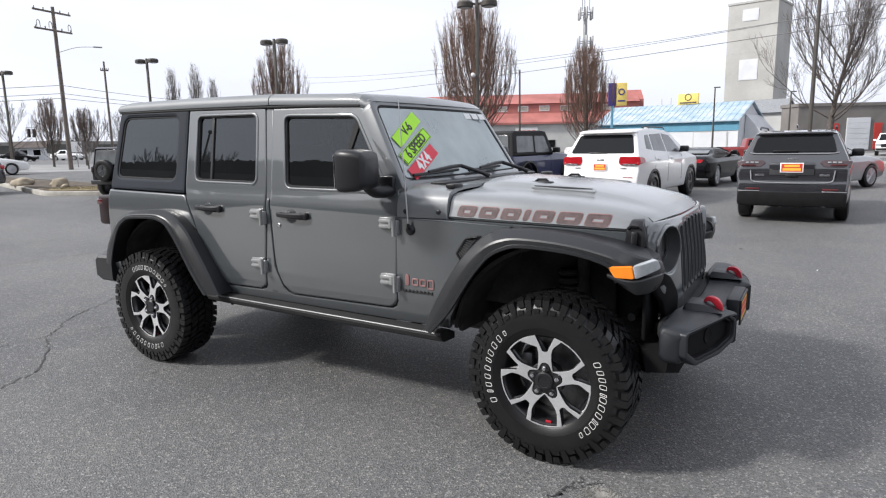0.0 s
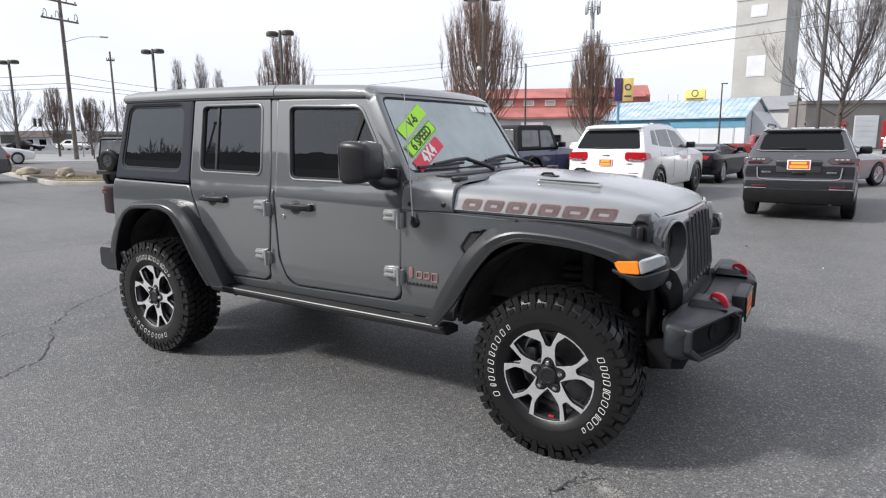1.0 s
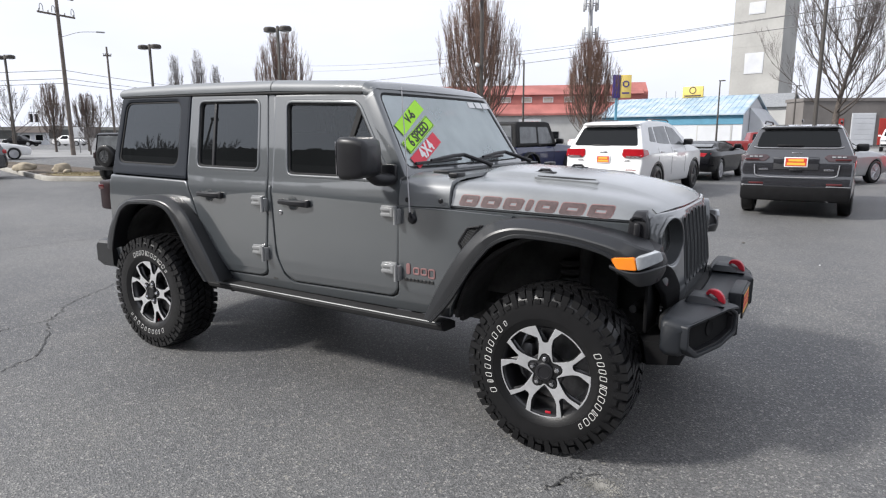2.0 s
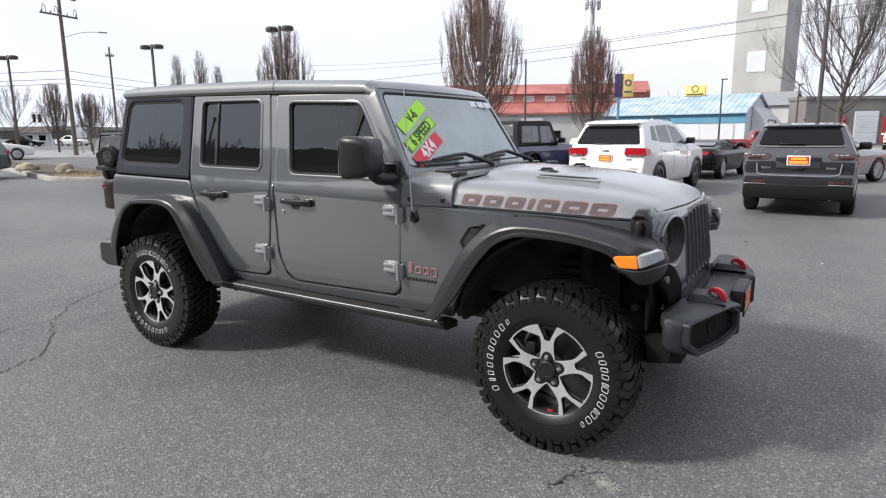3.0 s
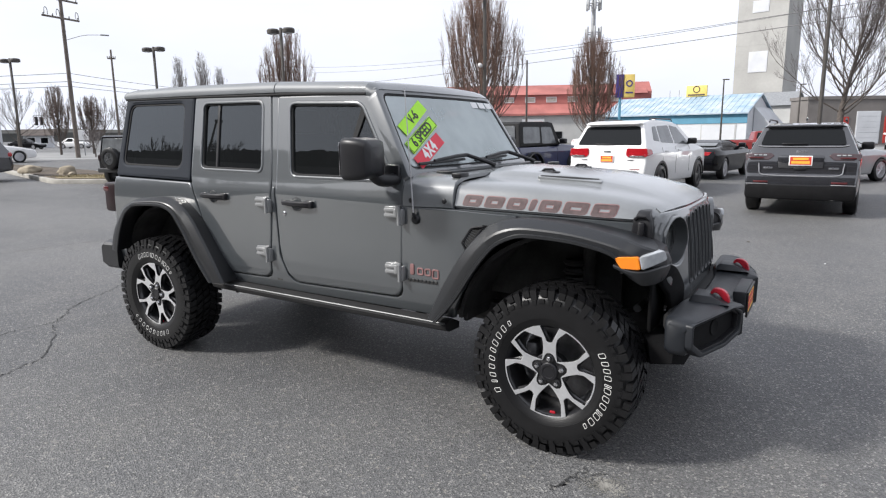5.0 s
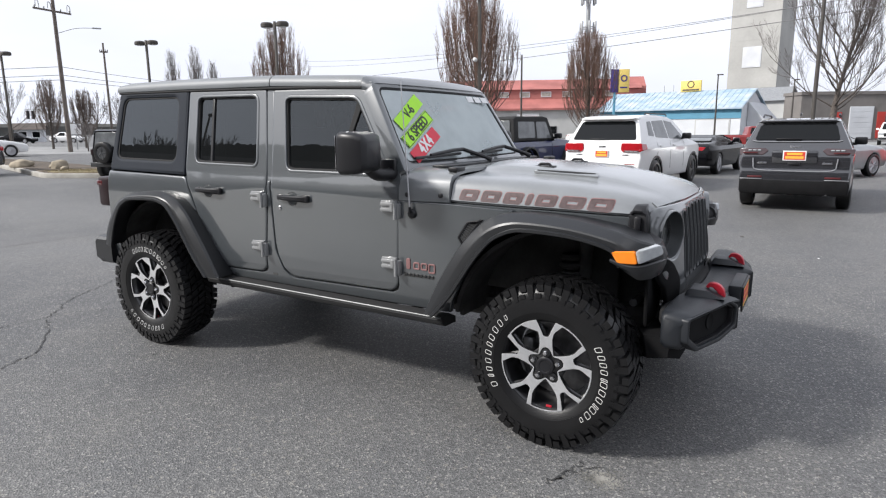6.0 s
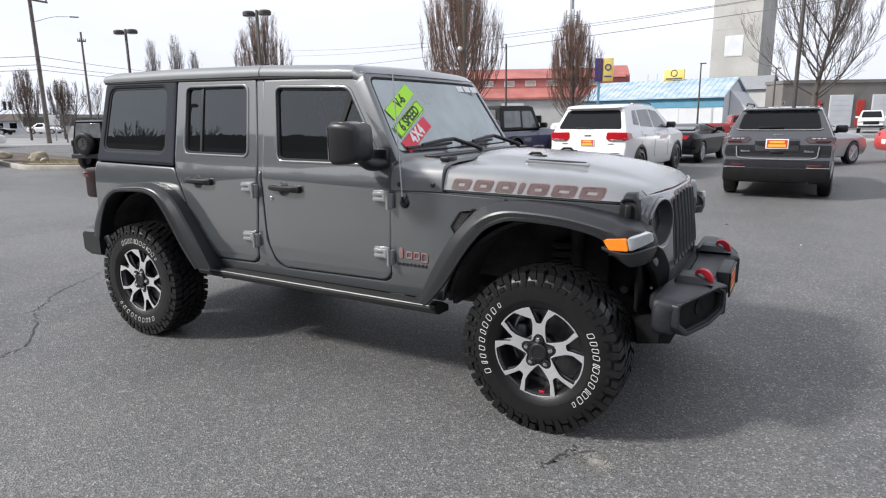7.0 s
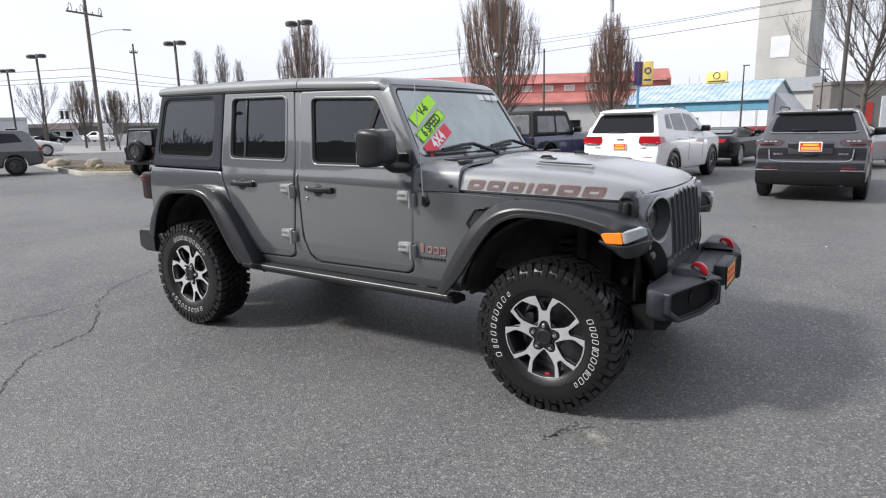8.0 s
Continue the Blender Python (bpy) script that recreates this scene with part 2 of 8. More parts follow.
M["galv"] = mat("galvanised steel", (0.4, 0.41, 0.42), 0.5, metal=0.5, var=0.15, scale=6)
M["wire"] = mat("black cable", (0.16, 0.16, 0.165), 0.7, var=0.1)
M["concrete"] = mat("tower concrete", (0.45, 0.445, 0.425), 0.95, var=0.09, scale=0.25, bscale=3)
M["redroof"] = mat("faded red metal roof", (0.47, 0.165, 0.145), 0.7, var=0.16, scale=0.5, bscale=8)
M["greywall"] = mat("grey stucco wall", (0.5, 0.5, 0.49), 0.9, var=0.08, scale=0.6, bscale=10)
M["whitewall"] = mat("white painted block wall", (0.62, 0.635, 0.66), 0.85, var=0.06, scale=0.6, bscale=10)
M["bluewall"] = mat("sky blue fascia", (0.10, 0.28, 0.40), 0.7, var=0.06, scale=1, bscale=10)
M["blueroof"] = mat("worn light blue metal roof", (0.27, 0.39, 0.50), 0.6, var=0.14, scale=0.9, bscale=6, tint=(0.50, 0.56, 0.60))
M["darkwall"] = mat("dark grey wall", (0.2, 0.185, 0.175), 0.9, var=0.1, scale=0.7, bscale=10)
M["redpanel"] = mat("red wall panel", (0.5, 0.04, 0.03), 0.7, var=0.08, scale=1)
M["yellow"] = mat("yellow sign face", (0.76, 0.58, 0.16), 0.6, var=0.06, scale=2)
M["purple"] = mat("deep purple sign face", (0.05, 0.035, 0.2), 0.6, var=0.06, scale=2)
M["brown"] = mat("brown shingle roof", (0.12, 0.1, 0.09), 0.95, var=0.15, scale=2)
M["hill"] = mat("distant dark trees and hill", (0.085, 0.087, 0.082), 1.0, var=0.25, scale=0.08, bscale=1.5)

# ---------- mesh helpers ----------
from mathutils.geometry import tessellate_polygon


def part(name, bm, material, parent, label="", angle=38):
    """Links a bmesh as one mesh object under a thing or a part."""
    me = bpy.data.meshes.new(name)
    bm.to_mesh(me)
    bm.free()
    for m in material if isinstance(material, (list, tuple)) else [material]:
        me.materials.append(m)
    me.polygons.foreach_set("use_smooth", [True] * len(me.polygons))
    me.set_sharp_from_angle(angle=radians(angle))
    ob = new(name, me)
    if parent is not None:
        ob.parent = parent
    if label:
        ob["label"] = label
    return ob


def thing(name, label, category, m=None, group="", kind=""):
    ob = new(name)
    ob.empty_display_size = 0.2
    if m is not None:
        ob.matrix_world = m
    return tagged(ob, label, category, group, kind)


def solo(name, bm, material, label, category="", m=None, group="", kind="", angle=38):
    ob = part(name, bm, material, None, angle=angle)
    if m is not None:
        ob.matrix_world = m
    return tagged(ob, label, category, group, kind)


def box(bm, c, s, r=0.0, seg=2, m=None):
    """A box of size s at centre c with edges rounded by r."""
    g = bmesh.ops.create_cube(bm, size=1.0)
    vs = g["verts"]
    bmesh.ops.scale(bm, vec=s, verts=vs)
    if r:
        es = list({e for v in vs for e in v.link_edges})
        res = bmesh.ops.bevel(bm, geom=es, offset=r, segments=seg, affect="EDGES", profile=0.5)
        vs = list({v for f in res["faces"] for v in f.verts} | {v for v in vs if v.is_valid})
    mm = Matrix.Translation(c) @ (m if m is not None else Matrix())
    bmesh.ops.transform(bm, matrix=mm, verts=vs)
    return vs


def B(*boxes):
    bm = bmesh.new()
    for b in boxes:
        box(bm, *b)
    return bm


def tube(bm, pts, rads, sides=8, cap=True):
    """A round tube through pts; rads is one radius or one for each point."""
    pts = [Vector(p) for p in pts]
    if isinstance(rads, (int, float)):
        rads = [rads] * len(pts)
    rings = []
    up = Vector((0.3, 0.2, 0.93))
    for i, p in enumerate(pts):
        d = (pts[min(i + 1, len(pts) - 1)] - pts[max(i - 1, 0)]).normalized()
        a = d.cross(up)
        if a.length < 0.05:
            a = d.cross(Vector((1, 0, 0)))
        a.normalize()
        b = d.cross(a)
        rings.append([bm.verts.new(p + rads[i] * (math.cos(2 * math.pi * k / sides) * a + math.sin(2 * math.pi * k / sides) * b)) for k in range(sides)])
    fs = []
    for r0, r1 in zip(rings, rings[1:]):
        for k in range(sides):
            fs.append(bm.faces.new((r0[k], r0[(k + 1) % sides], r1[(k + 1) % sides], r1[k])))
    if cap:
        fs.append(bm.faces.new(rings[0][::-1]))
        fs.append(bm.faces.new(rings[-1]))
    bmesh.ops.recalc_face_normals(bm, faces=fs)
    return bm


def lathe(bm, prof, seg=48, axis="y", centre=(0, 0, 0), close=False):
    """Turns a profile of (along, radius) round an axis."""
    rings = []
    for a, r in prof:
        ring = []
        for k in range(seg):
            t = 2 * math.pi * k / seg
            c, s = r * math.cos(t), r * math.sin(t)
            p = {"y": (c, a, s), "x": (a, c, s), "z": (c, s, a)}[axis]
            ring.append(bm.verts.new(Vector(p) + Vector(centre)))
        rings.append(ring)
    pairs = list(zip(rings, rings[1:])) + ([(rings[-1], rings[0])] if close else [])
    fs = []
    for r0, r1 in pairs:
        for k in range(seg):
            fs.append(bm.faces.new((r0[k], r0[(k + 1) % seg], r1[(k + 1) % seg], r1[k])))
    if not close:
        for r, rad in ((rings[0], prof[0][1]), (rings[-1], prof[-1][1])):
            if rad > 1e-4:
                fs.append(bm.faces.new(r))
    bmesh.ops.recalc_face_normals(bm, faces=fs)
    return bm


def rounded(pts, r, seg=5):
    """A closed outline with its corners rounded; r is one radius or one for each corner."""
    out, n = [], len(pts)
    for i, p in enumerate(pts):
        rad = r[i] if isinstance(r, (list, tuple)) else r
        p, a, b = Vector(p), Vector(pts[i - 1]), Vector(pts[(i + 1) % n])
        u, v = a - p, b - p
        d = min(rad, u.length * 0.45, v.length * 0.45)
        if d < 1e-4:
            out.append(p)
            continue
        u, v = u.normalized(), v.normalized()
        p0, p1 = p + u * d, p + v * d
        for k in range(seg + 1):
            t = k / seg
            out.append((1 - t) ** 2 * p0 + 2 * t * (1 - t) * p + t * t * p1)
    return [(q.x, q.y) for q in out]


def dense(pts, step):
    out = []
    for a, b in zip(pts, pts[1:] + pts[:1]):
        a, b = Vector(a), Vector(b)
        k = max(1, int((b - a).length / step + 0.5))
        out += [tuple(a.lerp(b, j / k)) for j in range(k)]
    return out


def area(pts):
    return 0.5 * sum(a[0] * b[1] - b[0] * a[1] for a, b in zip(pts, pts[1:] + pts[:1]))


def inset(pts, d):
    """The outline moved inwards by d (outwards when negative)."""
    sgn = 1 if area(pts) > 0 else -1
    out, n = [], len(pts)
    for i in range(n):
        p, a, b = Vector(pts[i]), Vector(pts[i - 1]), Vector(pts[(i + 1) % n])
        u, v = p - a, b - p
        if u.length < 1e-9 or v.length < 1e-9:
            out.append(tuple(p))
            continue
        u, v = u.normalized(), v.normalized()
        n0, n1 = Vector((-u.y, u.x)) * sgn, Vector((-v.y, v.x)) * sgn
        m = n0 + n1
        m = n0 if m.length < 1e-3 else m / max(0.35, 0.5 * m.length_squared)
        out.append(tuple(p + m * d))
    return out


def panel(bm, outer, holes=(), r=0.006, depth=0.03, fn=None, cuts=()):
    """A sheet cut to an outline, with holes, rounded lips and thickness. Flat places are (u, v, w): w runs from 0 at the face
    to -depth at the back; fn lays them into space."""
    f = [[(0.0, 2 * r), (0.0, r), (0.3 * r, 0.3 * r), (r, 0.0), (depth, 0.0)]]
    loops, faces_flat, verts0 = [outer] + list(holes), [], len(bm.verts)
    bm.verts.ensure_lookup_table()
    fronts, newv = [], []
    for li, loop in enumerate(loops):
        sign = 1 if li == 0 else -1
        rings = []
        for w, d in f[0]:
            q = inset(loop, sign * d)
            rings.append([bm.verts.new((x, y, -w)) for x, y in q])
        for a, b in zip(rings, rings[1:]):
            n = len(a)
            for k in range(n):
                bm.faces.new((a[k], a[(k + 1) % n], b[(k + 1) % n], b[k]))
        fronts.append(rings[0])
        newv += [v for ring in rings for v in ring]
    flat = [v for ring in fronts for v in ring]
    for tri in tessellate_polygon([[v.co.copy() for v in ring] for ring in fronts]):
        if len(set(tri)) == 3:
            try:
                bm.faces.new([flat[i] for i in tri])
            except ValueError:
                pass
    vs = newv
    if cuts:
        fs = {fa for v in vs for fa in v.link_faces}
        geom = list(set(vs)) + list({e for v in vs for e in v.link_edges}) + list(fs)
        for co, no in cuts:
            res = bmesh.ops.bisect_plane(bm, geom=geom, plane_co=co, plane_no=no, dist=1e-5)
            geom = res["geom"]
        vs = [g for g in geom if isinstance(g, bmesh.types.BMVert)]
    eps, probe = 1e-4, []
    for fa in {fa for v in vs for fa in v.link_faces}:
        c = fa.calc_center_median()
        if len(probe) < 12 and abs(c.z) < 1e-6 and all(abs(v.co.z) < 1e-6 for v in fa.verts) and fa.calc_area() > 1e-9:
            probe.append((fa, c.copy()))
    ways = [(fn(c.x, c.y, eps) - fn(c.x, c.y, 0.0)).normalized() if fn else Vector((0, 0, 1)) for fa, c in probe]
    if fn:
        for v in vs:
            v.co = fn(*v.co)
    fs = list({fa for v in vs for fa in v.link_faces})
    bmesh.ops.recalc_face_normals(bm, faces=fs)
    for fa in fs:
        fa.normal_update()
    if sum(fa.normal.dot(w) for (fa, c), w in zip(probe, ways)) < 0:
        bmesh.ops.reverse_faces(bm, faces=fs)
    return vs


def xcuts(a, b, k):
    return [((a + (b - a) * i / k, 0, 0), (1, 0, 0)) for i in range(1, k)]


def zcuts(*zs):
    return [((0, z, 0), (0, 1, 0)) for z in zs]


def loft(bm, rings, closed=True, caps=True):
    """Joins rings of places into one skin."""
    vr, fs = [[bm.verts.new(p) for p in ring] for ring in rings], []
    for a, b in zip(vr, vr[1:]):
        n = len(a)
        for k in range(n if closed else n - 1):
            fs.append(bm.faces.new((a[k], a[(k + 1) % n], b[(k + 1) % n], b[k])))
    if caps and closed:
        fs.append(bm.faces.new(vr[0][::-1]))
        fs.append(bm.faces.new(vr[-1]))
    bmesh.ops.recalc_face_normals(bm, faces=fs)
    return vr


def smooth_path(pts, k=6):
    """Catmull-Rom through pts."""
    P = [Vector(p) for p in pts]
    P = [2 * P[0] - P[1]] + P + [2 * P[-1] - P[-2]]
    out = []
    for i in range(1, len(P) - 2):
        a, b, c, d = P[i - 1:i + 3]
        for j in range(k):
            t = j / k
            out.append(0.5 * (2 * b + (c - a) * t + (2 * a - 5 * b + 4 * c - d) * t * t + (3 * b - a - 3 * c + d) * t ** 3))
    out.append(P[-2])
    return out


def words(text, size, material, parent, m, name="lettering", depth=0.0006, spacing=1.0, shear=0.0, bold=0.0):
    cu = bpy.data.curves.new(name, "FONT")
    cu.body, cu.size, cu.extrude, cu.align_x, cu.align_y = text, size, depth, "CENTER", "CENTER"
    cu.space_character, cu.shear, cu.resolution_u, cu.offset = spacing, shear, 3, bold
    tmp = bpy.data.objects.new("tmp", cu)
    me = bpy.data.meshes.new_from_object(tmp)
    bpy.data.objects.remove(tmp)
    bpy.data.curves.remove(cu)
    me.name = name
    me.materials.clear()
    me.materials.append(material)
    ob = new(name, me)
    ob.parent = parent
    ob.matrix_basis = m
    return ob

# ---------- the grey off-road vehicle ----------
def side_half(z):
    return float(np.interp(z, [0.5, 0.58, 0.66, 0.74, 1.16, 1.25, 1.80], [0.748, 0.772, 0.791, 0.80, 0.80, 0.778, 0.668]))


def on_side(s, off=0.0):
    return lambda u, v, w: Vector((u, s * (side_half(v) + off + w - 0.012 * max(0.0, u + 0.85)), v))


ZC = zcuts(0.58, 0.62, 0.66, 0.70, 0.74, 0.9, 1.16, 1.19, 1.22, 1.25, 1.4, 1.6)


def wheel_mesh_tyre(turn):
    bm = bmesh.new()
    prof = [(0.10, 0.218), (0.118, 0.222), (0.128, 0.236), (0.137, 0.262), (0.1385, 0.262), (0.142, 0.30), (0.1405, 0.335), (0.136, 0.352), (0.126, 0.372), (0.108, 0.384)]
    prof = [(-a, r) for a, r in prof] + [(a, r) for a, r in prof[::-1]]
    lathe(bm, prof, 72, close=True)
    for k in range(54):
        for s in (-1, 1):
            a = 2 * math.pi * k / 54
            r0, r1, da = (0.330, 0.351, 0.06) if k % 2 else (0.336, 0.355, 0.082)
            q = [bm.verts.new((r * math.cos(a + d), s * y, r * math.sin(a + d))) for r, d, y in ((r0, 0, 0.1445), (r1, 0, 0.1425), (r1, da, 0.1425), (r0, da, 0.1445))]
            q2 = [bm.verts.new((v.co.x, v.co.y - s * 0.009, v.co.z)) for v in q]
            fs = [bm.faces.new(q)] + [bm.faces.new((q[i], q[(i + 1) % 4], q2[(i + 1) % 4], q2[i])) for i in range(4)]
            bmesh.ops.recalc_face_normals(bm, faces=fs)
    bmesh.ops.rotate(bm, cent=(0, 0, 0), matrix=Matrix.Rotation(-turn, 3, "Y"), verts=bm.verts[:])
    return bm


def wheel_mesh_tread(turn):
    bm = bmesh.new()
    n = 54
    for k in range(n):
        a0 = 2 * math.pi * k / n
        rows = ((-0.136, -0.086, 0.082, 0.020, 0.0), (-0.078, -0.032, 0.078, 0.040, 0.055), (-0.024, 0.024, 0.072, 0.028, 0.016), (0.032, 0.078, 0.078, -0.040, 0.074), (0.086, 0.136, 0.082, -0.020, 0.031))
        for row, (y0, y1, da, sk, hh) in enumerate(rows):
            a = a0 + hh + (0.009 if (k + row) % 2 else -0.009)
            lo, hi = [], []
            outer = abs(y0 + y1) > 0.2
            long = outer and (k + row) % 2
            for yy, aa in ((y0, a - sk), (y1, a + sk), (y1, a + sk + da), (y0, a - sk + da)):
                edge = outer and abs(yy) > 0.12
                r1 = 0.3965 if edge else 0.404
                r0 = (0.350 if long else 0.366) if edge else 0.380
                ye = yy * ((1.04 if long else 1.015) if edge else 1.0)
                lo.append(bm.verts.new((r0 * math.cos(aa), ye, r0 * math.sin(aa))))
                hi.append(bm.verts.new((r1 * math.cos(aa), yy, r1 * math.sin(aa))))
            fs = [bm.faces.new(hi)] + [bm.faces.new((lo[i], lo[(i + 1) % 4], hi[(i + 1) % 4], hi[i])) for i in range(4)]
            bmesh.ops.recalc_face_normals(bm, faces=fs)
    bmesh.ops.rotate(bm, cent=(0, 0, 0), matrix=Matrix.Rotation(-turn, 3, "Y"), verts=bm.verts[:])
    return bm


def spoke_sector(bm, t):
    """One machined spoke of the five, forked towards the rim, with half of each window beside it."""
    d = radians
    half = [(0.060, 36), (0.0665, 36), (0.073, 30.5), (0.087, 23.5), (0.110, 17.2), (0.138, 13.6), (0.165, 13.6), (0.2185, 18.4), (0.2185, 25), (0.2185, 30.5), (0.2185, 36), (0.2265, 36), (0.2265, 30), (0.2265, 22), (0.2265, 12.2), (0.172, 7.6), (0.150, 5.4), (0.145, 2)]
    pts = [(r, a) for r, a in half] + [(r, -a) for r, a in half[::-1]] + [(0.066, -27), (0.077, -18), (0.087, -10), (0.0905, 0), (0.087, 10), (0.077, 18), (0.066, 27)]
    o = [(r * math.cos(t + d(a)), r * math.sin(t + d(a))) for r, a in pts]
    o = o if area(o) > 0 else o[::-1]
    panel(bm, o, r=0.0022, depth=0.018, fn=lambda u, v, w: Vector((u, -0.1232 - w + 0.0130 * (1 - min(1.0, math.hypot(u, v) / 0.226)), v)))
    bm.normal_update()
    for f in bm.faces:
        f.material_index = 0 if abs(f.normal.y) > 0.5 else 1
    return bm


def make_wheel(parent, name, x, y, s, rim_turn, tyre_turn, letters=True):
    """One wheel with its outer face on side s; the parts hang under the rim barrel."""
    bm = bmesh.new()
    lathe(bm, [(-0.112, 0.228), (-0.118, 0.233), (-0.120, 0.229), (-0.113, 0.219), (-0.085, 0.206), (0.02, 0.198), (0.10, 0.215), (0.11, 0.228)], 64)
    for f in [f for f in bm.faces if len(f.verts) > 8]:
        bm.faces.remove(f)
    g = bmesh.new()
    bm_back = lathe(g, [(0.03, 0.0), (0.03, 0.19), (0.05, 0.19), (0.05, 0.0)], 32)
    rim = part("wheel", bm, M["rimblack"], parent, "black alloy wheel with machined five-spoke face")
    rim.matrix_basis = pose(x, y, 0.405) @ (Matrix() if s < 0 else pose(0, 0, 0, 0, 0, 180))
    part("brake_disc", bm_back, M["steel"], rim)
    part("caliper", B(((-0.12, -0.01, 0.03), (0.06, 0.08, 0.15), 0.02)), M["steel"], rim)
    part("brake_bracket", B(((-0.07, 0.0, 0.10), (0.05, 0.05, 0.08), 0.015)), M["steel"], rim)
    for i in range(5):
        part("spoke_face", spoke_sector(bmesh.new(), math.pi / 2 - i * 2 * math.pi / 5 + rim_turn), [M["machined"], M["rimblack"]], rim, angle=30)
    # black body of the spokes behind the bright face
    bm = bmesh.new()
    for i in range(5):
        t = math.pi / 2 - i * 2 * math.pi / 5 + rim_turn
        for da in (-0.2, 0.2):
            c, e = Vector((0.07 * math.cos(t), -0.085, 0.07 * math.sin(t))), Vector((0.212 * math.cos(t + da * 1.35), -0.088, 0.212 * math.sin(t + da * 1.35)))
            mid = Vector((0.145 * math.cos(t + da * 0.6), -0.088, 0.145 * math.sin(t + da * 0.6)))
            tube(bm, [c, mid, e], [0.026, 0.016, 0.012], 6)
    lathe(bm, [(-0.06, 0.086), (-0.104, 0.086), (-0.108, 0.080), (-0.108, 0.0)], 40)
    part("spoke", bm, M["rimblack"], rim)
    part("centre_cap", lathe(bmesh.new(), [(-0.09, 0.045), (-0.121, 0.045), (-0.126, 0.040), (-0.127, 0.03), (-0.124, 0.028), (-0.124, 0.0)], 32), M["trim"], rim)
    for i in range(5):
        t = math.pi / 2 - i * 2 * math.pi / 5 + rim_turn
        px, pz = 0.0635 * math.cos(t), 0.0635 * math.sin(t)
        part("lug_pocket", lathe(bmesh.new(), [(-0.10, 0.0205), (-0.1162, 0.0205), (-0.1162, 0.0)], 18, centre=(px, 0, pz)), M["rimblack"], rim)
        part("lug_nut", lathe(bmesh.new(), [(-0.09, 0.0125), (-0.124, 0.0125), (-0.13, 0.009), (-0.1315, 0.0)], 6, centre=(px, 0, pz)), M["chrome"], rim, angle=20)
    part("red_mark", B(((0.215 * math.cos(-1.5), -0.1, 0.207 * math.sin(-1.5)), (0.028, 0.006, 0.012), 0.002)), M["red"], rim, "small red wheel emblem")
    tyre = part("tyre", wheel_mesh_tyre(tyre_turn), M["tyre"], rim, "black mud-terrain tyre", angle=30)
    tagged(part("tread", wheel_mesh_tread(tyre_turn), M["tyre"], rim, "deep blocky tread", angle=30), kind="stuff")
    if letters:
        def block(bm, a, hgt, wid):
            r, h = 0.289, 0.0035
            y0 = -0.1395
            o = [(-wid / 2, -hgt / 2), (wid / 2, -hgt / 2), (wid / 2, hgt / 2), (-wid / 2, hgt / 2)]
            hole = inset(rounded(o, wid * 0.3, 2), 0.0026)
            def fn(u, v, w):
                rr, aa = r + v, a - (u + 0.18 * v) / r
                return Vector((rr * math.cos(aa), y0 - 0.0035 - w, rr * math.sin(aa)))
            panel(bm, rounded(o, wid * 0.3, 2), [hole], r=0.0007, depth=0.004, fn=fn)
            part("sidewall_mark", bm, M["letter"], rim)
        a = radians(208) + tyre_turn
        for wid in (0.024, 0.012, 0.02, 0.022, 0.021, 0.018, 0.024, 0.024, 0.022, 0.016):
            block(bmesh.new(), a, 0.033 if wid != 0.016 else 0.024, wid)
            a -= (wid + 0.0215) / 0.289
        a = radians(27) + tyre_turn
        for wid in (0.024, 0.02, 0.02, 0.022, 0.011, 0.026, 0.026, 0.022, 0.011, 0.026, 0.026, 0.016):
            block(bmesh.new(), a, 0.033 if wid != 0.016 else 0.024, wid)
            a -= (wid + 0.0135) / 0.289
    return rim


def flare(bm, s, O, I, yb, wrap=None):
    """A fender flare: a swept shell with a flat top, a rounded outer face and a turned-in lip."""
    rings = []
    Os = smooth_path([Vector((*o, 0)) for o in O], 4)
    Is = smooth_path([Vector((*o, 0)) for o in I], 4)
    for o, i in zip(Os, Is):
        b = yb(o.x)
        yo = 0.93 - (14.0 * max(0.0, o.x - wrap) ** 2 if wrap else 0.0)
        d = (o - i)
        t = d.normalized()
        k = max(0.0, t.y) ** 3
        pts = [(b, o - t * 0.012), (yo - 0.060 - 0.040 * k, o - t * 0.002), (yo - 0.034 - 0.038 * k, o - t * 0.003), (yo - 0.016 - 0.044 * k, o - t * (0.012 - 0.004 * k)), (yo - 0.006 - 0.004 * k, o - d * 0.44), (yo - 0.004, o - d * 0.54), (yo - 0.003, i + t * 0.021), (yo + 0.007, i + t * 0.017), (yo + 0.008, i + t * 0.004), (yo + 0.002, i), (yo - 0.016, i + t * 0.002), (yo - 0.03, o - d * 0.55), (b, o - t * 0.04)]
        rings.append([Vector((p.x, s * y, p.y)) for y, p in pts])
    loft(bm, rings)
    return bm


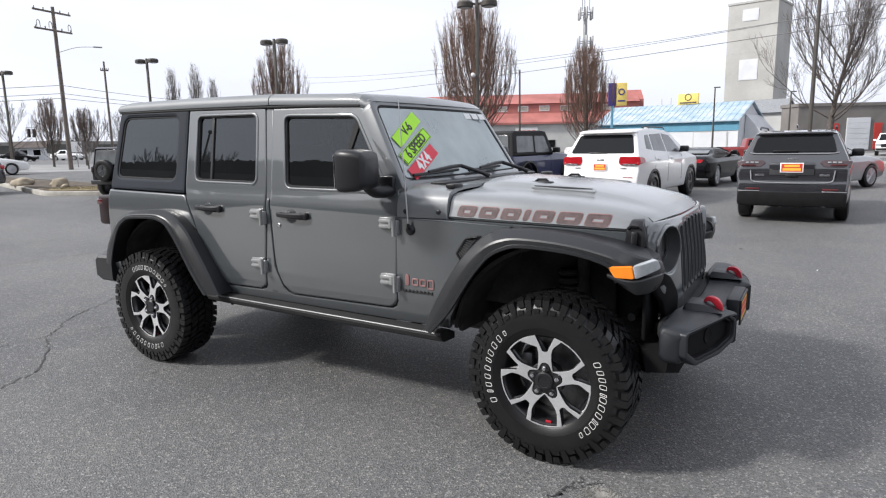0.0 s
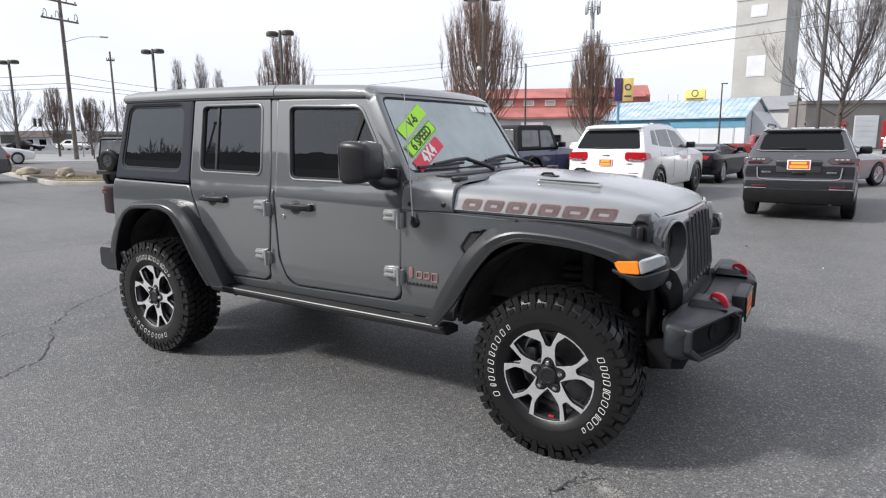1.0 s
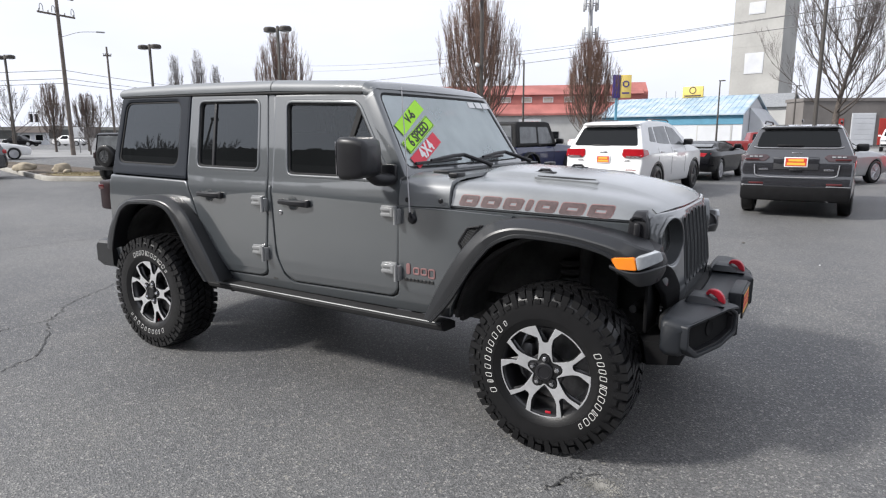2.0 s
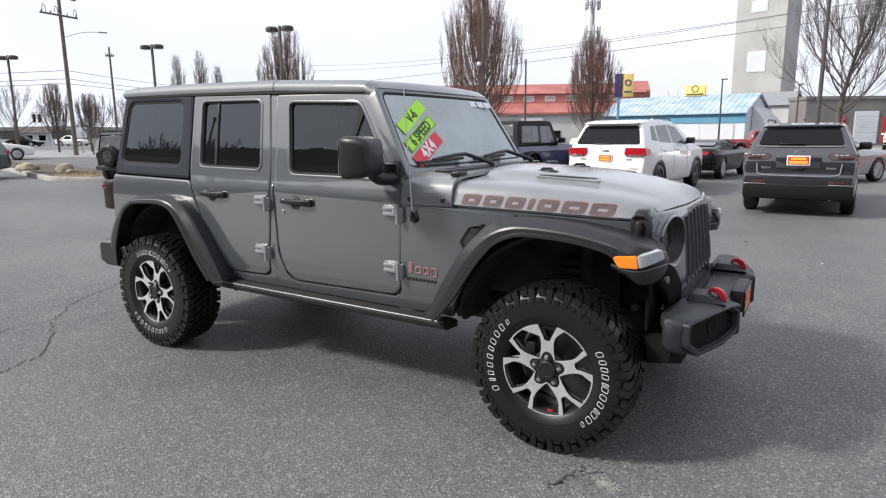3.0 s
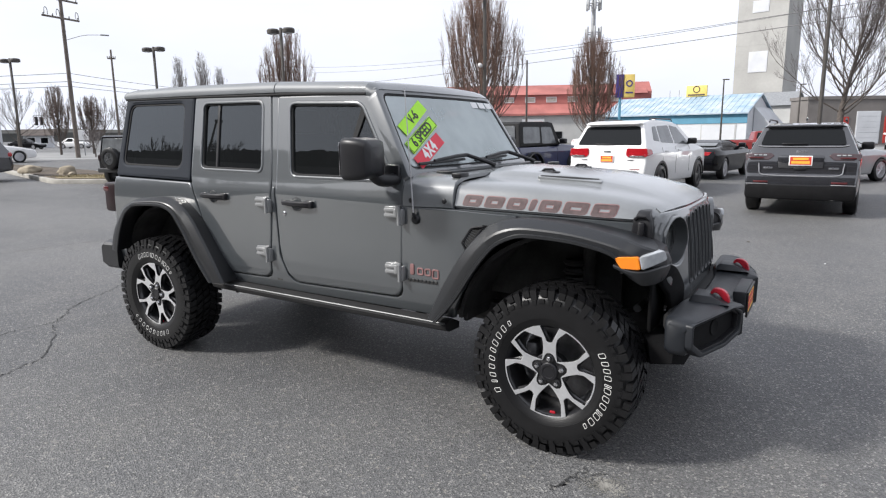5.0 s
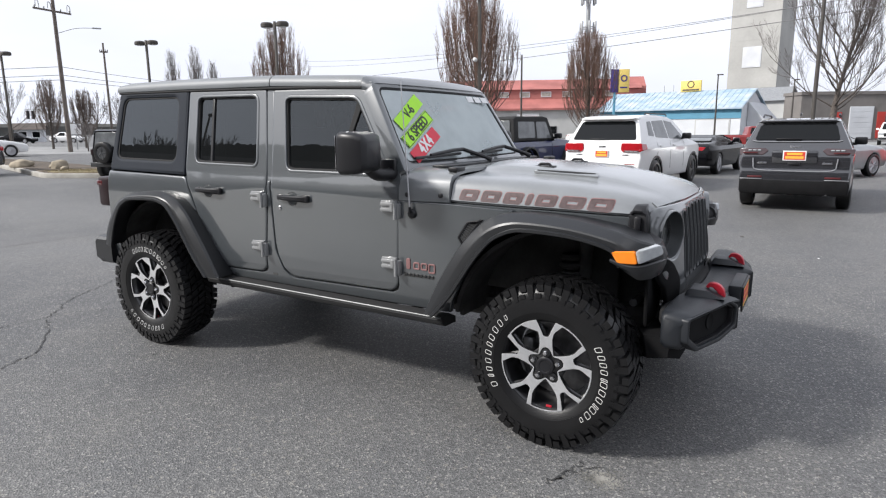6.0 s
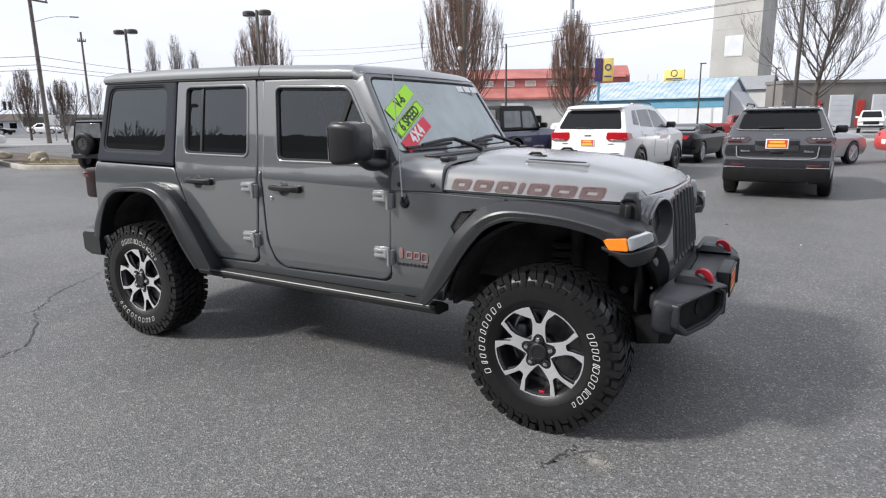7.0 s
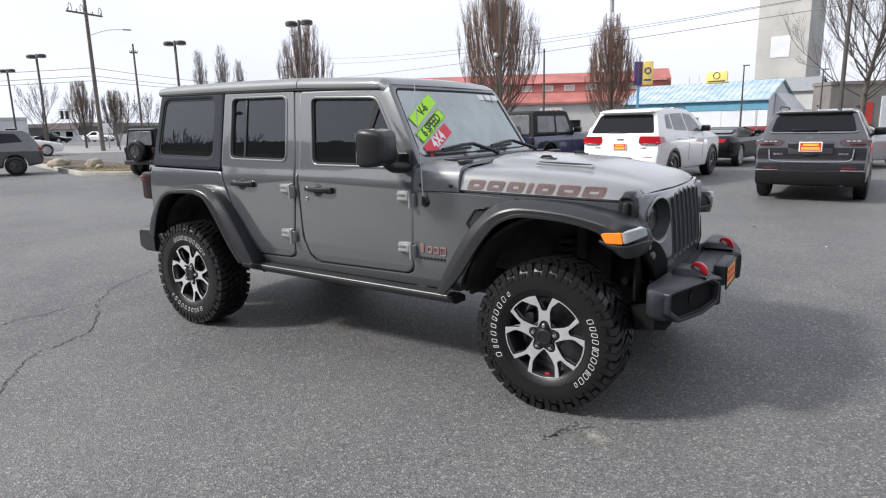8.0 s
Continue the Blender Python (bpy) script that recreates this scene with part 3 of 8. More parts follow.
def build_off_roader():
    car = thing("off_road_vehicle", "grey four-door off-road vehicle with black flares, parked on asphalt", "off-road vehicle")
    P, K = M["paint"], M["plastic"]
    # underbody, dark tub and jambs
    U = M["under"]
    part("floor_pan", B(((-1.9, 0, 0.60), (2.6, 1.5, 0.06), 0.01)), U, car)
    part("cargo_floor", B(((-3.1, 0, 0.80), (0.9, 1.0, 0.3), 0.02)), U, car)
    part("firewall", B(((-0.86, 0, 0.92), (0.05, 1.5, 0.7), 0.01)), U, car)
    part("rear_bulkhead", B(((-3.6, 0, 0.90), (0.05, 1.5, 0.66), 0.01)), U, car)
    for s in (-1, 1):
        part("door_jamb", B(((-1.7, s * 0.745, 0.9), (1.6, 0.03, 0.62), 0.005)), U, car)
        part("inner_pillar", tube(bmesh.new(), [(-1.905, s * 0.745, 0.6), (-1.905, s * 0.735, 1.2), (-1.96, s * 0.625, 1.74)], 0.04, 6), U, car)
        part("inner_apron", B(((-0.35, s * 0.45, 0.85), (1.1, 0.04, 0.45), 0.01)), U, car)
        part("rear_apron", B(((-3.05, s * 0.50, 0.80), (1.0, 0.04, 0.5), 0.01)), U, car)
    part("engine_block", B(((-0.15, 0, 0.95), (1.0, 0.85, 0.25), 0.05)), U, car)
    part("radiator", B(((0.36, 0, 0.86), (0.06, 0.95, 0.44), 0.02)), U, car)
    # chassis
    ch = bmesh.new()
    for s in (-1, 1):
        tube(ch, [(-3.7, s * 0.5, 0.56), (-2.6, s * 0.48, 0.52), (-0.6, s * 0.42, 0.50), (0.55, s * 0.42, 0.58)], 0.06, 8)
        tube(ch, [(0.02, s * 0.5, 0.45), (0.05, s * 0.52, 0.95)], 0.035, 10)
        for k in range(9):
            lathe(ch, [(0.48 + k * 0.045, 0.05), (0.495 + k * 0.045, 0.062), (0.51 + k * 0.045, 0.05)], 16, "z", (-0.03, s * 0.52, 0))
        tube(ch, [(-2.55, s * 0.6, 0.5), (-2.2, s * 0.55, 0.47), (-2.15, s * 0.5, 0.5)], 0.03, 8)
    part("chassis", ch, M["under"], car)
    for x in (0, -3.008):
        ax = bmesh.new()
        tube(ax, [(x, -0.74, 0.405), (x, 0.74, 0.405)], 0.045, 12)
        lathe(ax, [(-0.14, 0.05), (-0.1, 0.13), (0, 0.16), (0.1, 0.13), (0.14, 0.05)], 20, "x", (x, 0.15, 0.405))
        part("axle", ax, M["under"], car)
    tr = bmesh.new()
    tube(tr, [(0.17, -0.68, 0.43), (0.17, 0.68, 0.43)], 0.02, 8)
    tube(tr, [(0.30, -0.55, 0.66), (0.32, 0.55, 0.66)], 0.02, 8)
    part("steering_rod", tr, M["steel"], car)
    part("fuel_tank_guard", B(((-1.75, -0.12, 0.46), (0.95, 0.80, 0.20), 0.05)), M["under"], car)
    part("gearbox", B(((-0.95, 0.0, 0.48), (0.60, 0.40, 0.22), 0.06)), M["under"], car)
    part("silencer", B(((-2.55, 0.15, 0.50), (0.35, 0.80, 0.16), 0.06)), M["steel"], car)
    part("exhaust_pipe", tube(bmesh.new(), smooth_path([(-0.7, 0.30, 0.42), (-1.4, 0.42, 0.42), (-2.3, 0.40, 0.44), (-2.6, 0.2, 0.48)], 4), 0.03, 8), M["steel"], car)
    for s in (-1, 1):
        part("splash_guard", B(((-0.57, s * 0.54, 0.59), (0.03, 0.36, 0.16), 0.01)), M["under"], car)
    # wheel wells
    for x in (0.0, -3.008):
        for s in (-1, 1):
            bm = bmesh.new()
            rings = []
            for k in range(15):
                a = radians((64 if x == 0 else 8) + (108 if x == 0 else 168) * k / 14)
                rings.append([Vector((x + rr * math.cos(a) * 1.03, s * y, 0.47 + rr * math.sin(a))) for y, rr in ((0.78, 0.545), (0.72, 0.55), (0.38, 0.55), (0.38, 0.57), (0.72, 0.57), (0.78, 0.565))])
            loft(bm, rings)
            wall = [Vector((x + (0.40 if x == 0 and a < 90 else 0.54) * math.cos(radians(a)), 0, 0.47 + 0.55 * math.sin(radians(a)))) for a in range(-5, 190, 15)]
            bm.faces.new([bm.verts.new((p.x, s * 0.385, p.z)) for p in wall])
            part("wheel_liner", bm, M["liner"], car)
    for s in (-1, 1):
        # sill and cowl side
        o = [(-2.50, 0.545), (-0.62, 0.53), (-0.60, 0.60), (-0.50, 0.78), (-0.40, 0.93), (-0.33, 1.02), (-0.26, 1.07), (-0.26, 1.105), (-0.60, 1.124), (-0.917, 1.127),
             (-0.918, 1.08), (-0.930, 0.655), (-0.945, 0.622), (-0.985, 0.603), (-1.745, 0.597), (-1.785, 0.613), (-1.818, 0.645), (-1.872, 0.779), (-1.883, 1.031), (-1.896, 1.2), (-1.915, 1.2), (-1.915, 1.03), (-1.957, 0.645), (-1.975, 0.62), (-2.02, 0.604), (-2.40, 0.599), (-2.45, 0.61), (-2.485, 0.64)]
        bm = bmesh.new()
        panel(bm, o, r=0.004, depth=0.03, fn=lambda u, v, w: Vector((u, s * (side_half(v) + w - 0.12 * max(0.0, u + 0.62)), v)), cuts=ZC + xcuts(-2.5, 0.3, 12))
        part("sill", bm, P, car)
        # inner fender between hood and flare
        bm = bmesh.new()
        rings = []
        for k in range(13):
            x = -0.62 + 0.985 * k / 12
            hw = float(np.interp(x, [-0.62, -0.2, 0.2, 0.36, 0.45], [0.765, 0.722, 0.672, 0.645, 0.622])) - 0.008
            zb = float(np.interp(x, [-0.62, 0.3, 0.45], [1.127, 1.096, 1.086]))
            zl = float(np.interp(x, [-0.62, -0.3, 0.2, 0.42], [1.0, 1.05, 1.035, 0.99]))
            rings.append([Vector((x, s * hw, zl)), Vector((x, s * hw, zb - 0.006)), Vector((x, s * (hw - 0.006), zb)), Vector((x, s * (hw - 0.05), zb)), Vector((x, s * (hw - 0.05), zl))])
        loft(bm, rings)
        part("inner_fender", bm, P, car)
        # rear quarter
        q = [(-3.63, 0.55), (-3.622, 1.05), (-3.597, 1.222), (-2.724, 1.203), (-2.703, 1.19), (-2.617, 0.992), (-2.553, 0.80), (-2.49, 0.645), (-2.505, 0.56), (-2.60, 0.80), (-2.72, 0.97), (-2.80, 1.01), (-2.93, 1.03), (-3.17, 1.03), (-3.33, 1.00), (-3.45, 0.88), (-3.53, 0.72), (-3.58, 0.55)]
        bm = bmesh.new()
        panel(bm, q, r=0.006, depth=0.03, fn=on_side(s), cuts=ZC)
        part("rear_quarter", bm, P, car)
        # doors
        for kind in ("front", "rear"):
            if kind == "front":
                out = [(-1.932, 1.757), (-1.889, 1.258), (-1.876, 1.031), (-1.864, 0.779), (-1.811, 0.648), (-1.745, 0.605), (-0.982, 0.611), (-0.936, 0.655), (-0.913, 1.082), (-0.917, 1.29), (-1.200, 1.726), (-1.236, 1.746)]
                rad = [0.02, 0.2, 0.2, 0.15, 0.06, 0.06, 0.05, 0.05, 0.2, 0.03, 0.03, 0.02]
                win = [(-1.825, 1.708), (-1.258, 1.688), (-0.985, 1.262), (-1.765, 1.268)]
            else:
                out = [(-2.733, 1.778), (-2.712, 1.26), (-2.695, 1.202), (-2.608, 0.992), (-2.544, 0.80), (-2.476, 0.645), (-2.40, 0.607), (-2.02, 0.612), (-1.968, 0.645), (-1.924, 1.03), (-1.927, 1.258), (-1.994, 1.765)]
                rad = [0.02, 0.2, 0.05, 0.2, 0.2, 0.06, 0.06, 0.05, 0.05, 0.2, 0.2, 0.02]
                win = [(-2.64, 1.735), (-2.062, 1.727), (-2.018, 1.288), (-2.612, 1.298)]
            wr = rounded(win, 0.05, 5)
            bm = bmesh.new()
            panel(bm, rounded(out, rad, 4), [wr[::-1]], r=0.008, depth=0.045, fn=on_side(s), cuts=ZC)
            door = part(kind + "_door", bm, P, car)
            bm = bmesh.new()
            bead, inner = inset(wr, -0.012), inset(wr, 0.006)
            panel(bm, bead, [inner[::-1]], r=0.004, depth=0.012, fn=on_side(s, 0.005), cuts=ZC[7:])
            part("window_surround", bm, P, door)
            bm = bmesh.new()
            panel(bm, inset(wr, 0.002), [inset(wr, 0.016)[::-1]], r=0.002, depth=0.02, fn=on_side(s, -0.006), cuts=ZC[7:])
            part("window_seal", bm, M["rubber_seal"], door)
            bm = bmesh.new()
            panel(bm, inset(wr, 0.006), r=0.001, depth=0.005, fn=on_side(s, -0.018), cuts=ZC[9:])
            part("window_glass", bm, M["tint" if kind == "rear" else "fronttint"], door, "dark tinted side window", angle=2)
            bm = bmesh.new()
            if kind == "rear":
                panel(bm, [(-2.500, 1.725), (-2.480, 1.725), (-2.452, 1.30), (-2.472, 1.30)], r=0.002, depth=0.02, fn=on_side(s, -0.008), cuts=ZC[9:])
            else:
                panel(bm, [(-1.262, 1.676), (-1.228, 1.640), (-1.296, 1.44), (-1.312, 1.272), (-1.345, 1.272), (-1.325, 1.44)], r=0.002, depth=0.012, fn=on_side(s, -0.008), cuts=ZC[9:])
            part("window_divider", bm, M["rubber_seal" if kind == "front" else "trim"], door)
            # handle
            hx, hz = (-1.69, 1.104) if kind == "front" else (-2.455, 1.120)
            y = s * 0.80
            bm = bmesh.new()
            lathe(bm, [(s * a, r) for a, r in ((-0.004, 0.040), (0.0025, 0.038), (0.0025, 0.034), (0.001, 0.028), (0.001, 0.0))], 32, "y", (hx - 0.01, y, hz - 0.004))
            part("handle_cup", bm, P, door)
            part("cup_edge", lathe(bmesh.new(), [(s * a, r) for a, r in ((-0.004, 0.0395), (0.0034, 0.0395), (0.0034, 0.0425), (-0.004, 0.0425))], 32, "y", (hx - 0.01, y, hz - 0.004), close=True), M["slot"], door)
            bm = bmesh.new()
            rings = []
            for k in range(11):
                t = k / 10
                xx = hx - 0.115 + 0.235 * t
                d = 0.014 + 0.022 * math.sin(math.pi * t) ** 0.5
                hh = 0.013 + 0.007 * t
                rings.append([Vector((xx, s * (0.80 + d + a * 0.011), hz + 0.004 * (1 - t) + b * hh)) for a, b in ((-1, -0.7), (0.2, -1), (1, -0.5), (1, 0.5), (0.2, 1), (-1, 0.7))])
            loft(bm, rings)
            box(bm, (hx + 0.105, s * 0.812, hz), (0.055, 0.034, 0.046), 0.012)
            box(bm, (hx - 0.10, s * 0.810, hz + 0.003), (0.035, 0.03, 0.032), 0.008)
            part("door_handle", bm, M["trim"], door, "black pull handle")
            if kind == "front":
                bm = bmesh.new()
                lathe(bm, [(s * a, r) for a, r in ((-0.006, 0.014), (0.004, 0.014), (0.006, 0.011), (0.006, 0.0))], 20, "y", (-1.807, s * 0.80, 1.038))
                part("lock_cylinder", bm, M["chrome"], door)
            # hinges
            for hx1, hz1 in (((-0.908, 1.077), (-0.912, 0.762)) if kind == "front" else ((-1.925, 1.086), (-1.940, 0.772))):
                bm = bmesh.new()
                box(bm, (hx1 - 0.066, s * 0.809, hz1 + 0.016), (0.098, 0.022, 0.066), 0.006)
                box(bm, (hx1 - 0.070, s * 0.822, hz1 + 0.030), (0.086, 0.016, 0.018), 0.005)
                box(bm, (hx1 - 0.070, s * 0.822, hz1 + 0.000), (0.086, 0.016, 0.018), 0.005)
                box(bm, (hx1 - 0.034, s * 0.824, hz1 + 0.015), (0.022, 0.022, 0.050), 0.006)
                box(bm, (hx1 - 0.006, s * 0.812, hz1 - 0.006), (0.032, 0.034, 0.085), 0.008)
                tube(bm, [(hx1 - 0.010, s * 0.833, hz1 - 0.05), (hx1 - 0.010, s * 0.833, hz1 + 0.045)], 0.010, 10)
                part("door_hinge", bm, M["hinge"], door, "raised grey door hinge")
        # pillar between the doors
        bm = bmesh.new()
        panel(bm, [(-1.881, 1.19), (-1.934, 1.76), (-1.992, 1.762), (-1.922, 1.19)], r=0.003, depth=0.02, fn=on_side(s, -0.007), cuts=ZC[7:])
        part("pillar_cover", bm, P, car)
        # hard top side with window
        o = [(-3.535, 1.790), (-2.741, 1.781), (-2.719, 1.212), (-3.588, 1.232)]
        wr = rounded([(-3.485, 1.752), (-2.838, 1.745), (-2.822, 1.297), (-3.525, 1.310)], 0.07, 6)
        bm = bmesh.new()
        panel(bm, rounded(o, [0.03, 0.01, 0.01, 0.02], 3), [wr[::-1]], r=0.010, depth=0.03, fn=on_side(s, 0.002), cuts=ZC[7:])
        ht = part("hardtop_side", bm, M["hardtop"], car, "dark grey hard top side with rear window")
        bm = bmesh.new()
        panel(bm, inset(wr, -0.004), r=0.001, depth=0.005, fn=on_side(s, -0.014), cuts=ZC[9:])
        part("window_glass", bm, M["tint"], ht, "dark tinted rear side window", angle=2)
        bm = bmesh.new()
        panel(bm, inset(wr, -0.002), [inset(wr, 0.012)[::-1]], r=0.002, depth=0.02, fn=on_side(s, -0.008), cuts=ZC[7:])
        part("window_seal", bm, M["rubber_seal"], ht)
        # rocker guard
        bm = bmesh.new()
        rings = []
        for k in range(9):
            x = -2.49 + 1.87 * k / 8
            z = 0.515 - 0.018 * k / 8
            rings.append([Vector((x, s * y, z + dz)) for y, dz in ((0.76, 0.03), (0.80, 0.032), (0.835, 0.024), (0.845, 0.008), (0.838, -0.014), (0.81, -0.03), (0.70, -0.034), (0.70, 0.0))])
        loft(bm, rings)
        for x in (-2.3, -1.6, -0.9):
            tube(bm, [(x, s * 0.8, 0.49), (x, s * 0.5, 0.50)], 0.02, 8)
        rail = part("rock_rail", bm, M["rubber_seal"], car, "black rock rail under the doors")
        # added thin lighter tube that draws the glint along the rail's top
        part("rail_highlight", tube(bmesh.new(), [(-2.47 + 1.84 * k / 8, s * 0.838, 0.535 - 0.018 * k / 8) for k in range(9)], 0.006, 8), M["slot"], rail)
        # flares
        O = [(-0.70, 0.555), (-0.663, 0.637), (-0.597, 0.765), (-0.494, 0.921), (-0.405, 1.025), (-0.334, 1.079), (-0.244, 1.108), (-0.127, 1.115), (0.092, 1.10), (0.296, 1.063), (0.390, 1.037), (0.440, 1.018), (0.474, 0.995), (0.486, 0.955)]
        I = [(-0.625, 0.552), (-0.578, 0.60), (-0.499, 0.695), (-0.399, 0.844), (-0.335, 0.925), (-0.285, 0.975), (-0.214, 1.013), (-0.127, 1.031), (0.09, 1.021), (0.25, 0.990), (0.31, 0.955), (0.365, 0.905), (0.417, 0.88), (0.468, 0.875)]
        fl = part("front_flare", flare(bmesh.new(), s, O, I, lambda x: float(np.interp(x, [-0.7, -0.3, 0.30, 0.38, 0.45, 0.492, 0.51], [0.765, 0.715, 0.635, 0.645, 0.70, 0.73, 0.74])), 0.40), K, car, "black grained front fender flare", angle=19)
        O = [(-3.545, 0.68), (-3.515, 0.78), (-3.451, 0.90), (-3.356, 1.011), (-3.270, 1.055), (-3.172, 1.083), (-2.939, 1.102), (-2.80, 1.092), (-2.700, 1.055), (-2.591, 0.965), (-2.515, 0.868), (-2.444, 0.772), (-2.375, 0.675), (-2.30, 0.56)]
        I = [(-3.43, 0.67), (-3.405, 0.75), (-3.361, 0.85), (-3.293, 0.955), (-3.225, 1.005), (-3.147, 1.030), (-2.925, 1.040), (-2.83, 1.030), (-2.75, 0.995), (-2.662, 0.89), (-2.60, 0.798), (-2.539, 0.706), (-2.48, 0.63), (-2.413, 0.555)]
        part("rear_flare", flare(bmesh.new(), s, O, I, lambda x: 0.775), K, car, "black grained rear fender flare", angle=19)
        # turn signal and marker on the flare
        bm = bmesh.new()
        panel(bm, rounded([(0.286, 0.982), (0.390, 0.992), (0.404, 0.936), (0.318, 0.934)], 0.012, 3), r=0.004, depth=0.05, fn=lambda u, v, w: Vector((u, s * (0.938 + w), v)))
        part("side_marker", bm, M["amber"], fl, "amber side marker lamp")
        bm = bmesh.new()
        panel(bm, rounded([(0.394, 0.993), (0.498, 1.014), (0.510, 0.970), (0.409, 0.936)], 0.010, 3), r=0.004, depth=0.05, fn=lambda u, v, w: Vector((0.394 + 0.82 * (u - 0.394) + w * 9 * (u - 0.394), s * (0.938 + w - 9.0 * (u - 0.394) ** 2), v)), cuts=xcuts(0.40, 0.51, 6))
        part("turn_signal", bm, M["clearlens"], fl, "clear front turn signal lens")
        # lower front of the flare, below the lamps
        bm = bmesh.new()
        path = smooth_path([(0.285, 0.934, 0.938), (0.36, 0.936, 0.918), (0.42, 0.922, 0.920), (0.462, 0.87, 0.930), (0.482, 0.80, 0.932), (0.476, 0.72, 0.925), (0.430, 0.63, 0.915)], 4)
        rings = []
        for i, p in enumerate(path):
            d = (path[min(i + 1, len(path) - 1)] - path[max(i - 1, 0)])
            nn = Vector((-d.y, d.x, 0)).normalized() * -1
            if nn.dot(Vector((0.6, 0.8, 0))) < 0:
                nn = -nn
            h = float(np.interp(i / (len(path) - 1), [0, 0.12, 0.30, 0.5, 0.68, 0.84, 1.0], [0.004, 0.018, 0.054, 0.064, 0.058, 0.042, 0.028]))
            rings.append([Vector((q.x, s * q.y, q.z)) for q in (p + nn * a + Vector((0, 0, b)) for a, b in ((-0.09, 0.012), (-0.003, 0.012), (0.002, 0.006), (0.001, -h * 0.30), (-0.010, -h * 0.86), (-0.014, -h), (-0.09, -h)))])
        loft(bm, rings)
        part("flare_nose", bm, K, car, angle=25)
        bm = bmesh.new()
        rings = []
        for y, xa, xb2, za, zb2 in ((0.655, 0.30, 0.405, 0.90, 1.03), (0.735, 0.30, 0.474, 0.895, 1.018), (0.81, 0.30, 0.476, 0.895, 1.012), (0.875, 0.30, 0.43, 0.90, 0.995)):
            rings.append([Vector((x, s * y, z)) for x, z in ((xa, za), (xb2, za), (xb2 + 0.006, 0.5 * (za + zb2)), (xb2 - 0.012, zb2), (xa, zb2))])
        loft(bm, rings)
        part("lamp_housing", bm, M["trim"], car)
        # fender vent
        bm = bmesh.new()
        v0 = rounded([(-0.552, 0.955), (-0.497, 1.040), (-0.405, 1.055), (-0.44, 1.02), (-0.52, 0.905)], 0.012, 3)
        fv = lambda off: (lambda u, v, w: Vector((u, s * (0.80 + off + w - 0.12 * max(0.0, u + 0.62)), v)))
        panel(bm, v0, [inset(v0, 0.012)[::-1]], r=0.003, depth=0.02, fn=fv(0.008))
        vent = part("fender_vent", bm, M["trim"], car, "black mesh fender vent")
        bm = bmesh.new()
        panel(bm, inset(v0, 0.010), r=0.001, depth=0.004, fn=fv(0.003))
        part("vent_mesh", bm, M["under"], vent)
        bm = bmesh.new()
        for k in range(8):
            q = 0.05 + 0.11 * k
            lo_p, hi_p = Vector((-0.514, 0, 0.922)).lerp(Vector((-0.432, 0, 1.034)), q), Vector((-0.541, 0, 0.957)).lerp(Vector((-0.478, 0, 1.042)), q)
            tube(bm, [(p.x, s * (0.8055 - 0.12 * max(0.0, p.x + 0.62)), p.z) for p in (lo_p, hi_p)], 0.0018, 4)
        part("vent_bar", bm, M["slot"], vent)
        # cowl side bolts
        for bx, bz in ((-0.648, 1.166), (-0.858, 1.163)):
            part("cowl_bolt", lathe(bmesh.new(), [(s * a, r) for a, r in ((-0.002, 0.013), (0.006, 0.013), (0.009, 0.009), (0.009, 0.0))], 16, "y", (bx, s * 0.797, bz)), M["trim"], car)
        # badges as plain shapes
        for k, (w0, h0, dz) in enumerate(((0.026, 0.062, 0.0), (0.042, 0.042, -0.008), (0.042, 0.042, -0.008), (0.044, 0.054, -0.014))):
            o = rounded([(-w0 / 2, -h0 / 2), (w0 / 2, -h0 / 2), (w0 / 2, h0 / 2), (-w0 / 2, h0 / 2)], 0.012, 3)
            cx = -0.857 + 0.049 * k + (0.004 if k else 0)
            bm = bmesh.new()
            panel(bm, o, [inset(o, 0.009)[::-1]] if k else [], r=0.002, depth=0.006, fn=lambda u, v, w: Vector((cx + u, s * (0.805 + w), 0.785 + dz + v)))
            part("badge_mark", bm, M["decal"], car, "small red raised badge mark")
        for k in range(8):
            part("model_mark", B(((-0.875 + 0.0245 * k, s * 0.802, 0.724), (0.019, 0.004, 0.018), 0.002, 1)), M["ink"], car)
        # mirror
        bm = bmesh.new()
        rings = []
        for t, sy, sz in ((0, 0.62, 0.60), (0.12, 0.86, 0.84), (0.35, 0.97, 0.96), (0.7, 1.0, 1.0), (0.92, 1.0, 1.0), (1.0, 0.95, 0.95)):
            x = -0.905 - 0.17 * t
            o = rounded([(-0.125 * sy, -0.108 * sz), (0.125 * sy, -0.108 * sz), (0.125 * sy, 0.108 * sz), (-0.125 * sy, 0.108 * sz)], 0.035, 4)
            rings.append([Vector((x - 0.05 * (0.5 - a / 0.25), s * (0.985 + a), 1.39 + b)) for a, b in o])
        loft(bm, rings)
        mir = part("door_mirror", bm, M["trim"], car, "black door mirror")
        part("mirror_arm", tube(bmesh.new(), smooth_path([(-0.965, s * 0.765, 1.275), (-0.975, s * 0.83, 1.268), (-0.995, s * 0.89, 1.275), (-1.01, s * 0.93, 1.31)], 4), 0.034, 10), M["trim"], mir)
        if s > 0:
            mir.matrix_basis = Matrix.Translation((-0.20, 0, 0))
        part("mirror_glass", B(((-1.10, s * 0.985, 1.39), (0.004, 0.20, 0.17), 0.001)), M["chrome"], mir)
        part("mirror_foot", B(((-0.985, s * 0.785, 1.30), (0.10, 0.03, 0.10), 0.012)), M["trim"], mir)
        # hood latch
        bm = bmesh.new()
        rings = []
